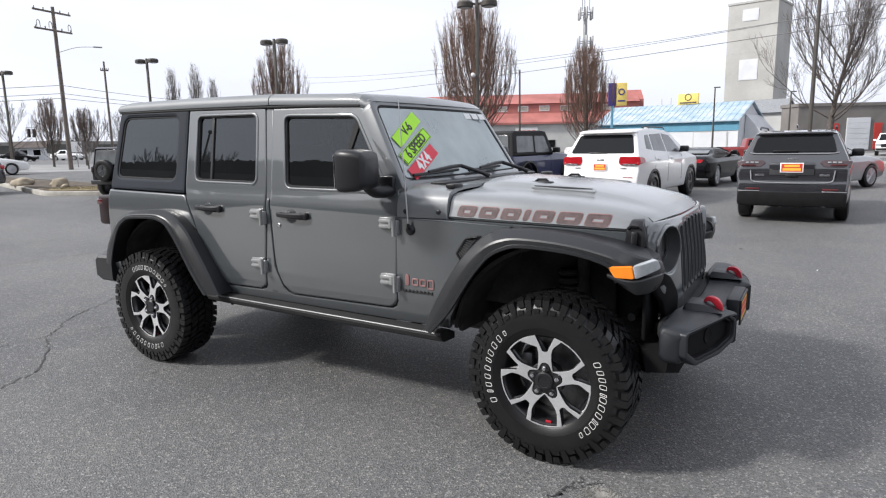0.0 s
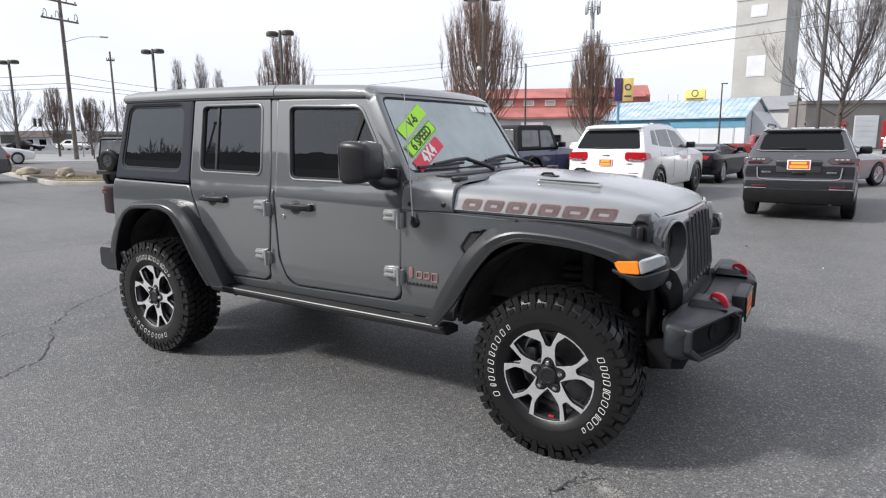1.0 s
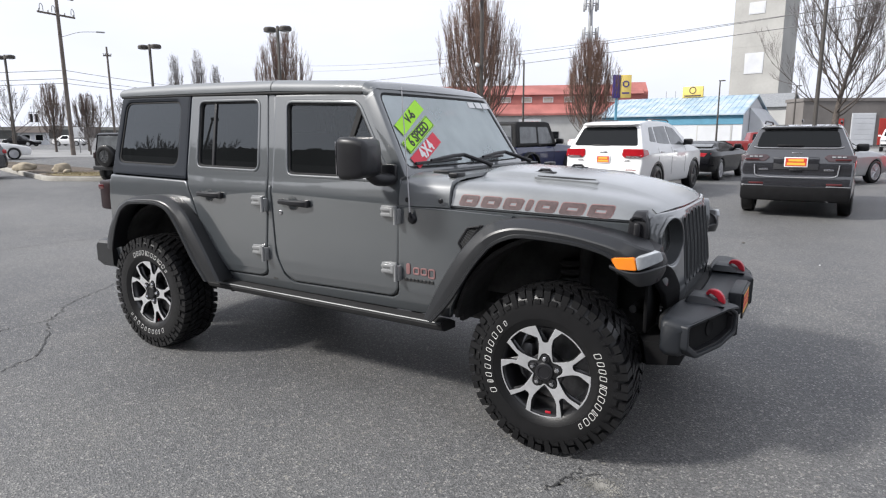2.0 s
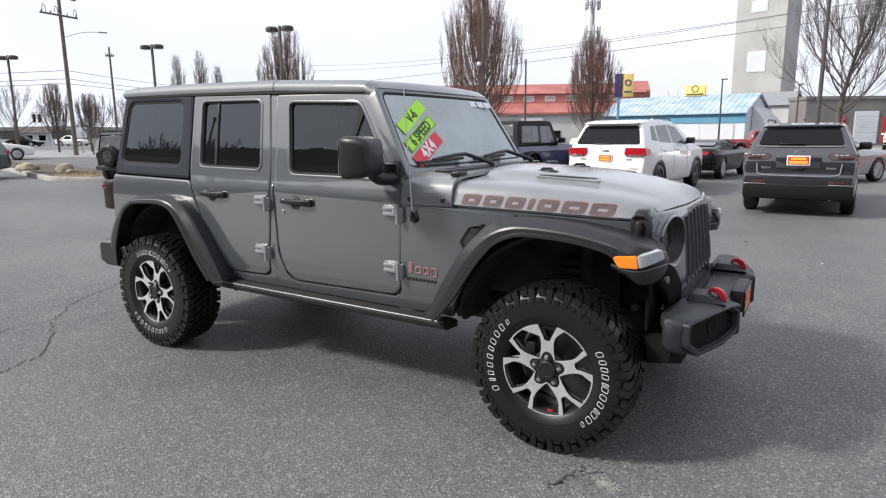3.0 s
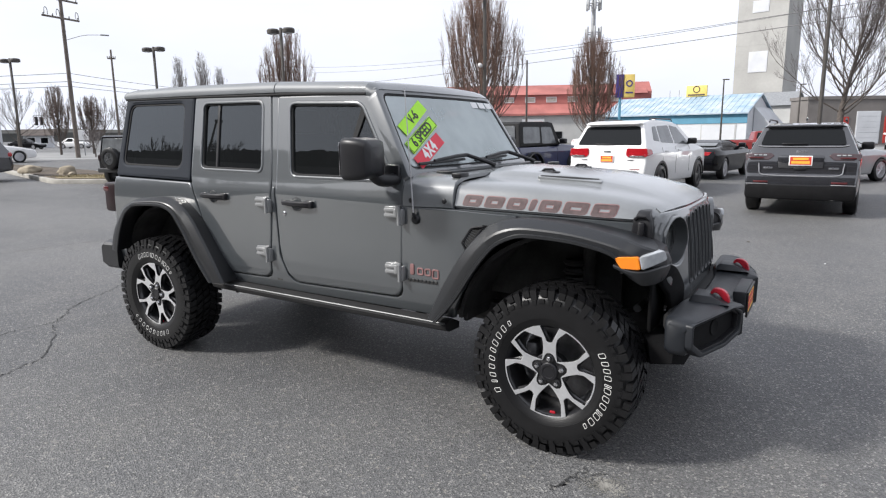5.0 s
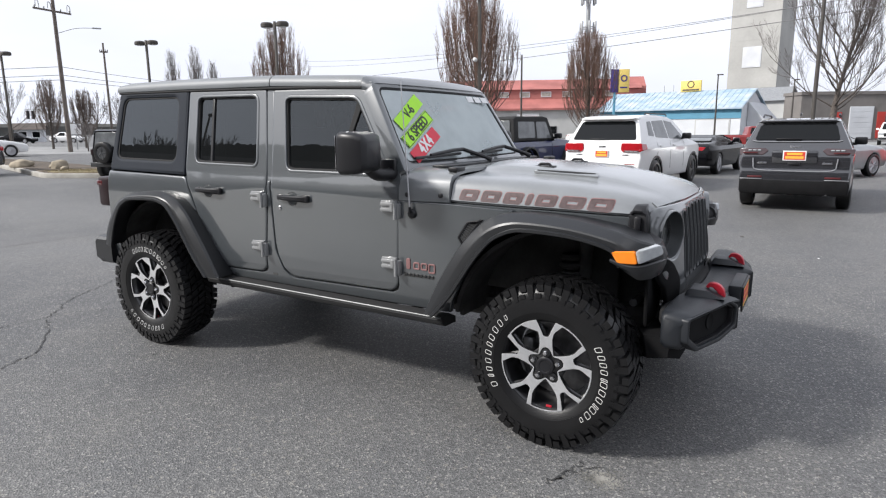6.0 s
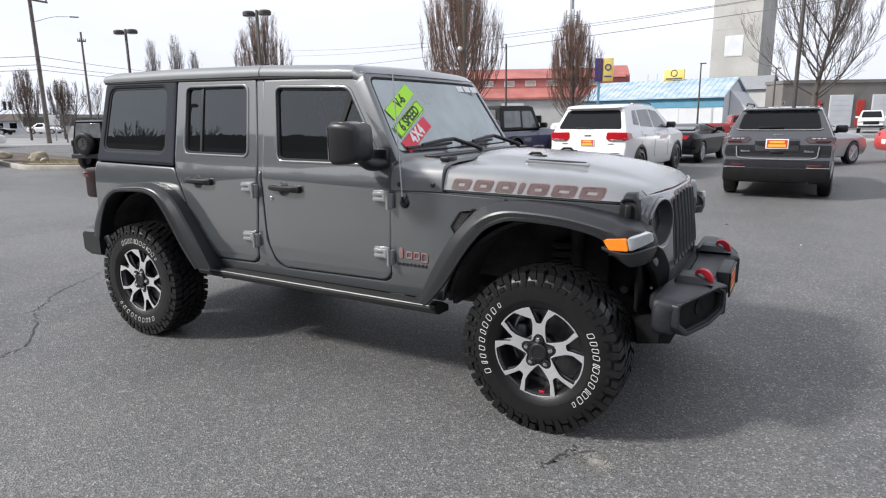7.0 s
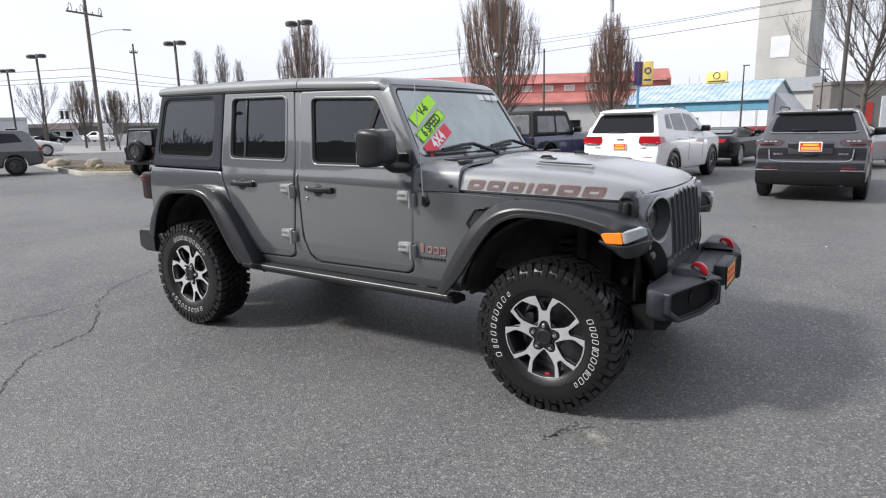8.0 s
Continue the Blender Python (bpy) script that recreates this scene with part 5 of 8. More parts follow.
        bmesh.ops.transform(bm, matrix=seat_m, verts=bm.verts[:])
        hl = part("headlamp", bm, M["slot"], grille, "round headlamp deep in a dark bore")
        bm = bmesh.new()
        lathe(bm, [(-0.02, 0.119), (0.003, 0.119), (0.009, 0.117), (0.010, 0.113), (0.006, 0.109), (-0.002, 0.107), (-0.02, 0.107)], 56, "x", close=True)
        bmesh.ops.transform(bm, matrix=seat_m, verts=bm.verts[:])
        part("lamp_ring", bm, P, hl)
        bm = bmesh.new()
        lathe(bm, [(-0.060, 0.0995), (-0.052, 0.0985), (-0.052, 0.090), (-0.060, 0.088)], 48, "x", close=True)
        bmesh.ops.transform(bm, matrix=seat_m, verts=bm.verts[:])
        part("lamp_reflector", bm, M["lampbowl"], hl)
        bm = bmesh.new()
        lathe(bm, [(-0.060, 0.091), (-0.047, 0.080), (-0.038, 0.05), (-0.034, 0.0)], 40, "x")
        bmesh.ops.transform(bm, matrix=seat_m, verts=bm.verts[:])
        part("lamp_lens", bm, M["clear"], hl)
        bm = B(((-0.078, 0, 0.030), (0.02, 0.10, 0.040), 0.008), ((-0.078, 0, -0.030), (0.02, 0.10, 0.040), 0.008))
        bmesh.ops.transform(bm, matrix=seat_m, verts=bm.verts[:])
        part("lamp_projector", bm, M["clearlens"], hl)
    # added black sheets that paint dark reflection on the grille's lower corners
    for s in (-1, 1):
        o = rounded([(s * 0.628, 0.93), (s * 0.612, 0.80), (s * 0.52, 0.655), (s * 0.40, 0.618), (s * 0.375, 0.66), (s * 0.44, 0.80), (s * 0.505, 0.872)], 0.03, 3)
        bm = bmesh.new()
        panel(bm, o if area(o) > 0 else o[::-1], r=0.004, depth=0.02, fn=gx(0.005), cuts=xcuts(-0.6, 0.6, 16) + zcuts(0.68, 0.76, 0.85))
        part("corner_shade", bm, M["cladding"], car)
        part("inner_splash_panel", B(((0.385, s * 0.53, 0.78), (0.02, 0.26, 0.40), 0.008)), M["cladding"], car)
    # front bumper: two wings with a deep lamp recess in each, joined by a lower middle
    bm = bmesh.new()
    rings = []
    for y in (-0.840, -0.835, -0.820, -0.79, -0.70, -0.60, -0.50, -0.42, -0.345, -0.335, -0.31, -0.29, -0.20, 0.0, 0.20, 0.29, 0.31, 0.335, 0.345, 0.42, 0.50, 0.60, 0.70, 0.79, 0.820, 0.835, 0.840):
        a = abs(y)
        e = float(np.interp(a, [0.79, 0.82, 0.835, 0.84], [0.0, 0.006, 0.018, 0.030]))
        xf = float(np.interp(a, [0, 0.29, 0.335, 0.60, 0.84], [0.690, 0.695, 0.754, 0.676, 0.606])) - e
        back = float(np.interp(a, [0.335, 0.345, 0.81, 0.825], [0.004, 0.040, 0.040, 0.012]))
        xb = float(np.interp(a, [0, 0.3, 0.5, 0.84], [0.53, 0.52, 0.487, 0.487])) + 0.5 * e
        zt = float(np.interp(a, [0, 0.28, 0.37, 0.60, 0.84], [0.684, 0.686, 0.708, 0.716, 0.718])) - e
        zb = float(np.interp(a, [0, 0.40, 0.55, 0.84], [0.555, 0.528, 0.520, 0.548])) + e
        rings.append([Vector(p) for p in ((xb, y, zb + 0.02), (xb, y, zt - 0.012), (xb + 0.012, y, zt), (xf - 0.070, y, zt + 0.002), (xf - 0.020, y, zt - 0.008), (xf - 0.004, y, zt - 0.016), (xf - 0.002, y, zt - 0.024), (xf - back, y, zt - 0.028), (xf - back, y, zb + 0.012), (xf - back - 0.012, y, zb), (xb + 0.02, y, zb))])
    loft(bm, rings)
    part("front_bumper", bm, M["bumper"], car, "dark grey steel front bumper", angle=32)
    part("plate_bracket", B(((0.712, -0.02, 0.658), (0.062, 0.33, 0.112), 0.008)), M["bumper"], car)
    pl = part("front_plate", B(((0.746, -0.02, 0.645), (0.005, 0.29, 0.125), 0.002)), M["plate"], car, "orange dealer plate in a dark frame")
    part("plate_frame", B(((0.748, -0.02, 0.7035), (0.010, 0.305, 0.010), 0.002), ((0.748, -0.02, 0.5855), (0.010, 0.305, 0.010), 0.002), ((0.748, -0.168, 0.645), (0.010, 0.010, 0.128), 0.002), ((0.748, 0.128, 0.645), (0.010, 0.010, 0.128), 0.002)), M["trim"], pl)
    part("plate_print", B(((0.7495, -0.02, 0.664), (0.002, 0.20, 0.028)), ((0.7495, -0.02, 0.626), (0.002, 0.22, 0.024))), M["platered"], pl)
    lo = bmesh.new()
    loft(lo, [[Vector((0.40, y, 0.56)), Vector((0.60, y, 0.555)), Vector((0.57, y, 0.50)), Vector((0.40, y, 0.46))] for y in (-0.55, -0.3, 0.3, 0.55)])
    part("skid_plate", lo, M["under"], car)
    lo = bmesh.new()
    loft(lo, [[Vector((0.36 + a, y, 0.57)), Vector((0.56 - a, y, 0.57)), Vector((0.55 - a, y, 0.455 + 0.5 * a)), Vector((0.38 + a, y, 0.44 + 0.5 * a))] for y, a in ((-0.74, 0.04), (-0.66, 0.0), (0.66, 0.0), (0.74, 0.04))])
    part("lower_valance", lo, M["cladding"], car)
    # added black block that stands for the dark of the gap behind the bumper
    part("bumper_gap_shade", B(((0.488, 0, 0.640), (0.09, 1.30, 0.085), 0.02)), M["rubber_seal"], car)
    # rear bumper and spare
    bm = bmesh.new()
    rings = []
    for y in (-0.82, -0.80, -0.7, -0.4, 0.0, 0.4, 0.7, 0.80, 0.82):
        xr = -3.94 + 0.10 * max(0, abs(y) - 0.6) / 0.22
        ti = 0.02 if abs(y) > 0.81 else 0.0
        rings.append([Vector(p) for p in ((-3.63, y, 0.50 + ti), (xr + 0.05, y, 0.50 + ti), (xr, y, 0.54), (xr, y, 0.66), (xr + 0.02, y, 0.70 - ti), (-3.63, y, 0.705 - ti))])
    loft(bm, rings)
    part("rear_bumper", bm, K, car, "black rear bumper")
    # wheels
    for x, trn, ty in ((0.0, 0.0, 0.0), (-3.008, radians(-18), radians(88))):
        for s in (-1, 1):
            make_wheel(car, "wheel", x, s * 0.812, s, trn, ty, letters=(s < 0))
    sp = make_wheel(car, "wheel", -3.80, 0.05, 1, 0.3, 0.5, letters=False)
    sp.name = "spare_wheel"
    sp.matrix_basis = pose(-3.80, 0.05, 1.02) @ pose(0, 0, 0, 0, 0, -90)
    # antenna
    bm = bmesh.new()
    lathe(bm, [(0.005, 0.027), (-0.012, 0.027), (-0.022, 0.02), (-0.026, 0.0)], 20, "y", (-0.825, -0.795, 1.062))
    tube(bm, [(-0.825, -0.80, 1.06), (-0.826, -0.822, 1.075), (-0.828, -0.822, 1.10)], 0.008, 8)
    ant = part("antenna_base", bm, M["trim"], car)
    part("antenna_mast", tube(bmesh.new(), [(-0.828, -0.822, 1.10), (-0.872, -0.815, 1.75)], [0.0042, 0.0028], 6), M["alloy"], ant, "thin upright whip antenna")
    # interior
    part("dashboard", B(((-1.02, 0, 1.15), (0.30, 1.40, 0.24), 0.06), ((-1.10, 0.38, 1.28), (0.16, 0.34, 0.08), 0.03)), M["dash"], car)
    for s in (-1, 1):
        bm = bmesh.new()
        box(bm, (-1.65, s * 0.38, 0.88), (0.52, 0.50, 0.16), 0.05)
        box(bm, (-1.93, s * 0.38, 1.22), (0.14, 0.50, 0.62), 0.05, 2, Matrix.Rotation(radians(-12), 4, "Y"))
        box(bm, (-2.01, s * 0.38, 1.60), (0.09, 0.26, 0.17), 0.035)
        part("front_seat", bm, M["seat"], car)
    bm = bmesh.new()
    box(bm, (-2.75, 0, 1.1), (0.16, 1.2, 0.7), 0.05)
    part("rear_seat", bm, M["seat"], car)
    bm = bmesh.new()
    ring = [(-1.30 + 0.05 * math.sin(2 * math.pi * k / 24), 0.38 + 0.185 * math.cos(2 * math.pi * k / 24), 1.30 + 0.175 * math.sin(2 * math.pi * k / 24)) for k in range(25)]
    tube(bm, ring, 0.014, 6)
    tube(bm, [(-1.30, 0.2, 1.30), (-1.28, 0.38, 1.29), (-1.30, 0.56, 1.30)], 0.02, 6)
    tube(bm, [(-1.28, 0.38, 1.29), (-1.1, 0.38, 1.22)], 0.03, 6)
    part("steering_wheel", bm, M["seat"], car)
    part("rear_view_mirror", B(((-1.19, 0.0, 1.66), (0.03, 0.24, 0.065), 0.012)), M["trim"], car)
    cage = bmesh.new()
    for s in (-1, 1):
        tube(cage, smooth_path([(-1.0, s * 0.66, 1.25), (-1.22, s * 0.60, 1.70), (-1.9, s * 0.58, 1.76), (-2.5, s * 0.56, 1.76), (-2.62, s * 0.54, 1.3)], 4), 0.03, 8)
    tube(cage, [(-1.93, -0.58, 1.74), (-1.93, 0.58, 1.74)], 0.03, 8)
    part("roll_cage", cage, M["trim"], car)
    return car


build_off_roader()

# ---------- ground ----------
def build_ground():
    bm = bmesh.new()
    n = 60
    xs = [-400 + 800 * i / n for i in range(n + 1)]
    grid = [[bm.verts.new((x, y, 0)) for x in xs] for y in [-250 + 800 * i / n for i in range(n + 1)]]
    for j in range(n):
        for i in range(n):
            bm.faces.new((grid[j][i], grid[j][i + 1], grid[j + 1][i + 1], grid[j + 1][i]))
    solo("ground", bm, M["asphalt"], "grey weathered asphalt lot with fine stone specks", "ground", kind="structure")


build_ground()


def slab(name, outline, z, material, label, kind="structure", r=0.01, category="", depth=None, base=0.0):
    bm = bmesh.new()
    o = outline if area(outline) > 0 else outline[::-1]
    panel(bm, o, r=r, depth=depth or z, fn=lambda u, v, w: Vector((u, v, base + z + w)))
    return solo(name, bm, material, label, category or name, kind=kind)


# street behind the lot, then pavements
def along(p, q, w):
    p, q = Vector(p), Vector(q)
    d = (q - p).normalized()
    n = Vector((-d.y, d.x)) * w
    return [tuple(p), tuple(q), tuple(q + n), tuple(p + n)]


slab("road", [(-190, -6), (-120, 4), (-46, 20), (-26, 32), (8, 47), (70, 66), (160, 90), (160, 104), (68, 79), (5, 60), (-30, 46), (-52, 36), (-120, 20), (-190, 12)], 0.012, M["road"], "pale worn street behind the lot", category="road", r=0.004)
slab("pavement", [(2.2, 33.0), (4.5, 34.2), (30, 42), (90, 60), (90, 62.5), (30, 44.5), (3.2, 36.3), (1.0, 35.0)], 0.13, M["kerb"], "concrete kerb strip along the street", category="kerb", r=0.02)


def island():
    o = rounded([(-62, 20.8), (-29.6, 9.9), (-21.3, 7.5), (-19.4, 8.3), (-18.4, 9.2), (-24.9, 11.3), (-36.9, 13.3), (-63, 23)], [0.5, 0.8, 0.5, 0.4, 0.5, 0.8, 0.8, 0.5], 4)
    bm = bmesh.new()
    panel(bm, o if area(o) > 0 else o[::-1], [], r=0.03, depth=0.15, fn=lambda u, v, w: Vector((u, v, 0.15 + w)))
    solo("kerb_island", bm, M["kerb"], "pale concrete kerb round a planted island", "kerb", kind="structure")
    q = inset(o if area(o) > 0 else o[::-1], 0.16)
    bm = bmesh.new()
    panel(bm, q, r=0.03, depth=0.05, fn=lambda u, v, w: Vector((u, v, 0.175 + w)))
    solo("island_soil", bm, M["soil"], "dark bark soil in the island", "soil", kind="structure")
    g = inset(rounded([(-22.0, 7.95), (-21.2, 7.75), (-19.6, 8.45), (-18.75, 9.2), (-20.8, 9.9), (-21.9, 8.9)], 0.3, 4), 0.02)
    bm = bmesh.new()
    panel(bm, g if area(g) > 0 else g[::-1], r=0.02, depth=0.05, fn=lambda u, v, w: Vector((u, v, 0.19 + w)))
    rnd = random.Random(4)
    for k in range(1400):
        x = rnd.uniform(-22.2, -18.9)
        y = rnd.uniform(7.85 + 0.38 * max(0.0, x + 21.3), 9.3 + 0.1 * (x + 20.5))
        a = rnd.uniform(0, 6.28)
        h = rnd.uniform(0.02, 0.07)
        v = [bm.verts.new(p) for p in ((x, y, 0.185), (x + 0.02 * math.cos(a), y + 0.02 * math.sin(a), 0.185), (x + 0.03 * math.cos(a + 1), y + 0.03 * math.sin(a + 1), 0.19 + h))]
        bm.faces.new(v)
    solo("dry_grass", bm, M["grass"], "patch of dry yellow grass on the island", "grass", kind="stuff")


island()


def boulder(x, y, z, s, seed, label):
    bm = bmesh.new()
    bmesh.ops.create_icosphere(bm, subdivisions=3, radius=0.5)
    for v in bm.verts:
        p = v.co * 2.2 + Vector((seed * 7.3, seed, 0))
        k = 1 + 0.35 * noise.noise(p) + 0.12 * noise.noise(p * 3)
        v.co = Vector((v.co.x * s[0] * k, v.co.y * s[1] * k, max(-0.2, v.co.z * k) * s[2]))
    solo("boulder", bm, M["rock"], label, "rock", m=pose(x, y, z, 0, 0, seed * 40), group="boulders on the island", angle=60)


boulder(-26.2, 9.2, 0.24, (0.80, 0.6, 0.46), 1, "low tan boulder on the bark island")
boulder(-23.4, 9.15, 0.24, (0.58, 0.5, 0.55), 2, "pale rounded boulder on the bark island")
boulder(-22.3, 8.75, 0.22, (0.3, 0.25, 0.2), 3, "small loose stone on the bark island")
boulder(-24.2, 9.3, 0.22, (0.22, 0.2, 0.18), 4, "small loose stone on the bark island")


def crack(pts, w, seed):
    rnd = random.Random(seed)
    P = smooth_path([(x, y, 0.0) for x, y in pts], 10)
    bm = bmesh.new()
    rows = []
    for i, p in enumerate(P):
        q = p + Vector((rnd.uniform(-1, 1), rnd.uniform(-1, 1), 0)) * 0.018
        ww = 0.7 * w * rnd.uniform(0.3, 1.2) * (0.35 if i in (0, len(P) - 1) else 1)
        d = (P[min(i + 1, len(P) - 1)] - P[max(0, i - 1)]).normalized()
        nn = Vector((-d.y, d.x, 0))
        rows.append([bm.verts.new(q + nn * ww + Vector((0, 0, 0.004))), bm.verts.new(q - nn * ww + Vector((0, 0, 0.004)))])
    for a, b in zip(rows, rows[1:]):
        bm.faces.new((a[0], a[1], b[1], b[0]))
    solo("asphalt_crack", bm, M["crack"], "thin dark crack in the asphalt", "crack", kind="structure")


crack([(-4.40, -1.92), (-4.36, -1.78), (-4.42, -1.62), (-4.37, -1.43), (-4.40, -1.28), (-4.36, -1.03), (-4.51, -0.84), (-4.78, -0.58), (-4.94, -0.28), (-5.14, 0.06), (-5.22, 0.24)], 0.008, 1)
crack([(-4.36, -1.03), (-4.36, -0.85), (-4.22, -0.71), (-4.15, -0.60)], 0.005, 5)
crack([(-4.30, -1.04), (-4.08, -1.14), (-3.71, -1.37), (-3.53, -1.51), (-3.49, -1.64), (-3.43, -1.78), (-3.44, -1.88), (-3.31, -2.03), (-3.18, -2.15), (-3.02, -2.27), (-2.92, -2.35), (-2.62, -2.56), (-2.3, -2.75)], 0.008, 2)
crack([(-8.6, -0.4), (-8.32, 0.30), (-8.27, 0.85), (-8.14, 1.68), (-7.9, 2.3), (-7.3, 3.0)], 0.011, 3)
crack([(-2.79, -1.15), (-2.78, -1.08), (-2.75, -1.01)], 0.005, 7)


# scraped patch with loose grit near the front wheel
def scrape():
    rnd = random.Random(9)
    bm = bmesh.new()
    for k in range(900):
        a, r = rnd.uniform(0, 6.28), rnd.gauss(0, 1)
        x, y = 0.335 + 0.062 * r * math.cos(a), -1.085 + 0.052 * r * math.sin(a)
        s = rnd.uniform(0.0016, 0.0048)
        vs = bmesh.ops.create_icosphere(bm, subdivisions=1, radius=s)["verts"]
        bmesh.ops.transform(bm, matrix=Matrix.Translation((x, y, 0.002)) @ Matrix.Diagonal((1, rnd.uniform(0.5, 1), 0.5, 1)), verts=vs)
    solo("loose_grit", bm, M["scuff"], "pale loose grit on scraped asphalt", "grit", kind="stuff")


scrape()
crack([(0.135, -1.24), (0.158, -1.19), (0.178, -1.13), (0.198, -1.055), (0.225, -0.995)], 0.0075, 11)
crack([(0.215, -1.10), (0.25, -1.07), (0.275, -1.02), (0.30, -0.985)], 0.004, 12)


# small litter on the asphalt
def leaf(x, y, size, turn, material, name, label, cat):
    bm = bmesh.new()
    rings = []
    for k in range(7):
        u = k / 6
        w = size * 0.32 * math.sin(math.pi * min(0.97, max(0.03, u))) ** 0.8
        z = 0.004 + size * 0.12 * (2 * u - 1) ** 2
        rings.append([Vector((size * (u - 0.5), -w, z + 0.3 * w)), Vector((size * (u - 0.5), 0, z)), Vector((size * (u - 0.5), w, z + 0.35 * w)), Vector((size * (u - 0.5), 0, z - 0.002))])
    loft(bm, rings)
    solo(name, bm, material, label, cat, m=pose(x, y, 0.003, 0, 0, turn))


leaf(0.18, 5.77, 0.05, 30, M["soil"], "dry_leaf", "small dry brown leaf on the asphalt", "leaf")
leaf(1.09, 4.6, 0.035, 80, M["white"], "paper_scrap", "tiny white paper scrap on the asphalt", "litter")


# ---------- other vehicles ----------
def arch(cx, r, z0, n=10):
    """Points over a wheel from front to rear."""
    return [(cx + r * math.cos(math.pi * k / n), z0 + r * 1.0 * math.sin(math.pi * k / n)) for k in range(n + 1)]


def simple_wheel(parent, x, y, s, R, W, rim_r, rim_mat, spokes=10):
    bm = bmesh.new()
    h = W / 2
    lathe(bm, [(-h * 0.85, rim_r), (-h, rim_r * 1.06), (-h, R * 0.82), (-h * 0.8, R * 0.97), (-h * 0.4, R), (h * 0.4, R), (h * 0.8, R * 0.97), (h, R * 0.82), (h, rim_r * 1.06), (h * 0.85, rim_r)], 36, close=True)
    wh = part("wheel", bm, M["tyre"], parent)
    wh.matrix_basis = pose(x, y, R) @ (Matrix() if s < 0 else pose(0, 0, 0, 0, 0, 180))
    bm = bmesh.new()
    lathe(bm, [(-h * 0.86, rim_r * 1.02), (-h * 0.92, rim_r * 0.98), (-h * 0.7, rim_r * 0.9), (-h * 0.1, rim_r * 0.85), (-h * 0.1, 0)], 32)
    for k in range(spokes):
        a = 2 * math.pi * k / spokes
        tube(bm, [(0, -h * 0.8, 0), (rim_r * 0.93 * math.cos(a), -h * 0.75, rim_r * 0.93 * math.sin(a))], [rim_r * 0.13, rim_r * 0.09], 5)
    lathe(bm, [(-h * 0.6, rim_r * 0.22), (-h * 0.92, rim_r * 0.2), (-h * 0.94, 0)], 16)
    part("rim", bm, rim_mat, wh)
    return wh


class Body:
    """Half-width of a car body: belt line with tumblehome above, and a plan that tapers to both ends."""

    def __init__(self, L, half, belt, top, roof_half, nose=0.12, tail=0.08):
        self.L, self.half, self.belt, self.top, self.roof_half, self.nose, self.tail = L, half, belt, top, roof_half, nose, tail

    def w(self, x, z):
        y = float(np.interp(z, [0.2, 0.45, self.belt - 0.12, self.belt, self.top], [self.half - 0.06, self.half - 0.01, self.half, self.half - 0.035, self.roof_half]))
        y -= self.nose * max(0.0, (x - self.L + 0.9) / 0.9) ** 2 + self.tail * max(0.0, (0.7 - x) / 0.7) ** 2
        return y


def shell(bm, outline, body, r=0.05, under=None, step=0.10):
    """A closed car body: both sides, rounded shoulders and the skin across."""
    o = dense(outline, step)
    o = o if area(o) > 0 else o[::-1]
    ends = {}
    for s in (-1, 1):
        vs0 = len(bm.verts)
        rings = []
        for dd, e in ((2.2 * r, 0.0), (r, 0.0), (0.62 * r, 0.08 * r), (0.29 * r, 0.29 * r), (0.08 * r, 0.62 * r), (0.0, r)):
            q = inset(o, dd)
            rings.append([bm.verts.new((x, s * (body.w(x, z) - e), z)) for x, z in q])
        n = len(o)
        for a, b in zip(rings, rings[1:]):
            for k in range(n):
                bm.faces.new((a[k], a[(k + 1) % n], b[(k + 1) % n], b[k]))
        flat = [Vector((x, z, 0)) for x, z in inset(o, 2.2 * r)]
        tris = [t for t in tessellate_polygon([flat]) if len(set(t)) == 3]
        t2 = bmesh.new()
        tv = [t2.verts.new(p) for p in flat]
        for t in tris:
            try:
                t2.faces.new([tv[i] for i in t])
            except ValueError:
                pass
        geom = t2.verts[:] + t2.edges[:] + t2.faces[:]
        for co, no in zcuts(0.3, 0.5, 0.7, body.belt - 0.12, body.belt - 0.05, body.belt, body.belt + 0.2, body.belt + 0.4) + xcuts(0, body.L, 14):
            geom = bmesh.ops.bisect_plane(t2, geom=geom, plane_co=co, plane_no=no, dist=1e-5)["geom"]
        mp = {v: bm.verts.new((v.co.x, s * body.w(v.co.x, v.co.y), v.co.y)) for v in t2.verts}
        for f in t2.faces:
            bm.faces.new([mp[v] for v in f.verts])
        t2.free()
        ends[s] = rings[-1]
    m = 6
    n = len(o)
    cols = [ends[-1]]
    for j in range(1, m):
        t = j / m
        row = []
        for k in range(n):
            a, b = ends[-1][k].co, ends[1][k].co
            p = a.lerp(b, t)
            row.append(bm.verts.new(p))
        cols.append(row)
    cols.append(ends[1])
    for a, b in zip(cols, cols[1:]):
        for k in range(n):
            f = bm.faces.new((a[k], a[(k + 1) % n], b[(k + 1) % n], b[k]))
            if under and under(0.5 * (o[k][0] + o[(k + 1) % n][0]), 0.5 * (o[k][1] + o[(k + 1) % n][1])):
                f.material_index = 1
    bmesh.ops.remove_doubles(bm, verts=bm.verts[:], dist=0.0008)
    bmesh.ops.recalc_face_normals(bm, faces=bm.faces[:])
    if bm.calc_volume(signed=True) < 0:
        bmesh.ops.reverse_faces(bm, faces=bm.faces[:])
    return bm


def on_body(body, s, off=0.006):
    return lambda u, v, w: Vector((u, s * (body.w(u, v) + off + w), v))


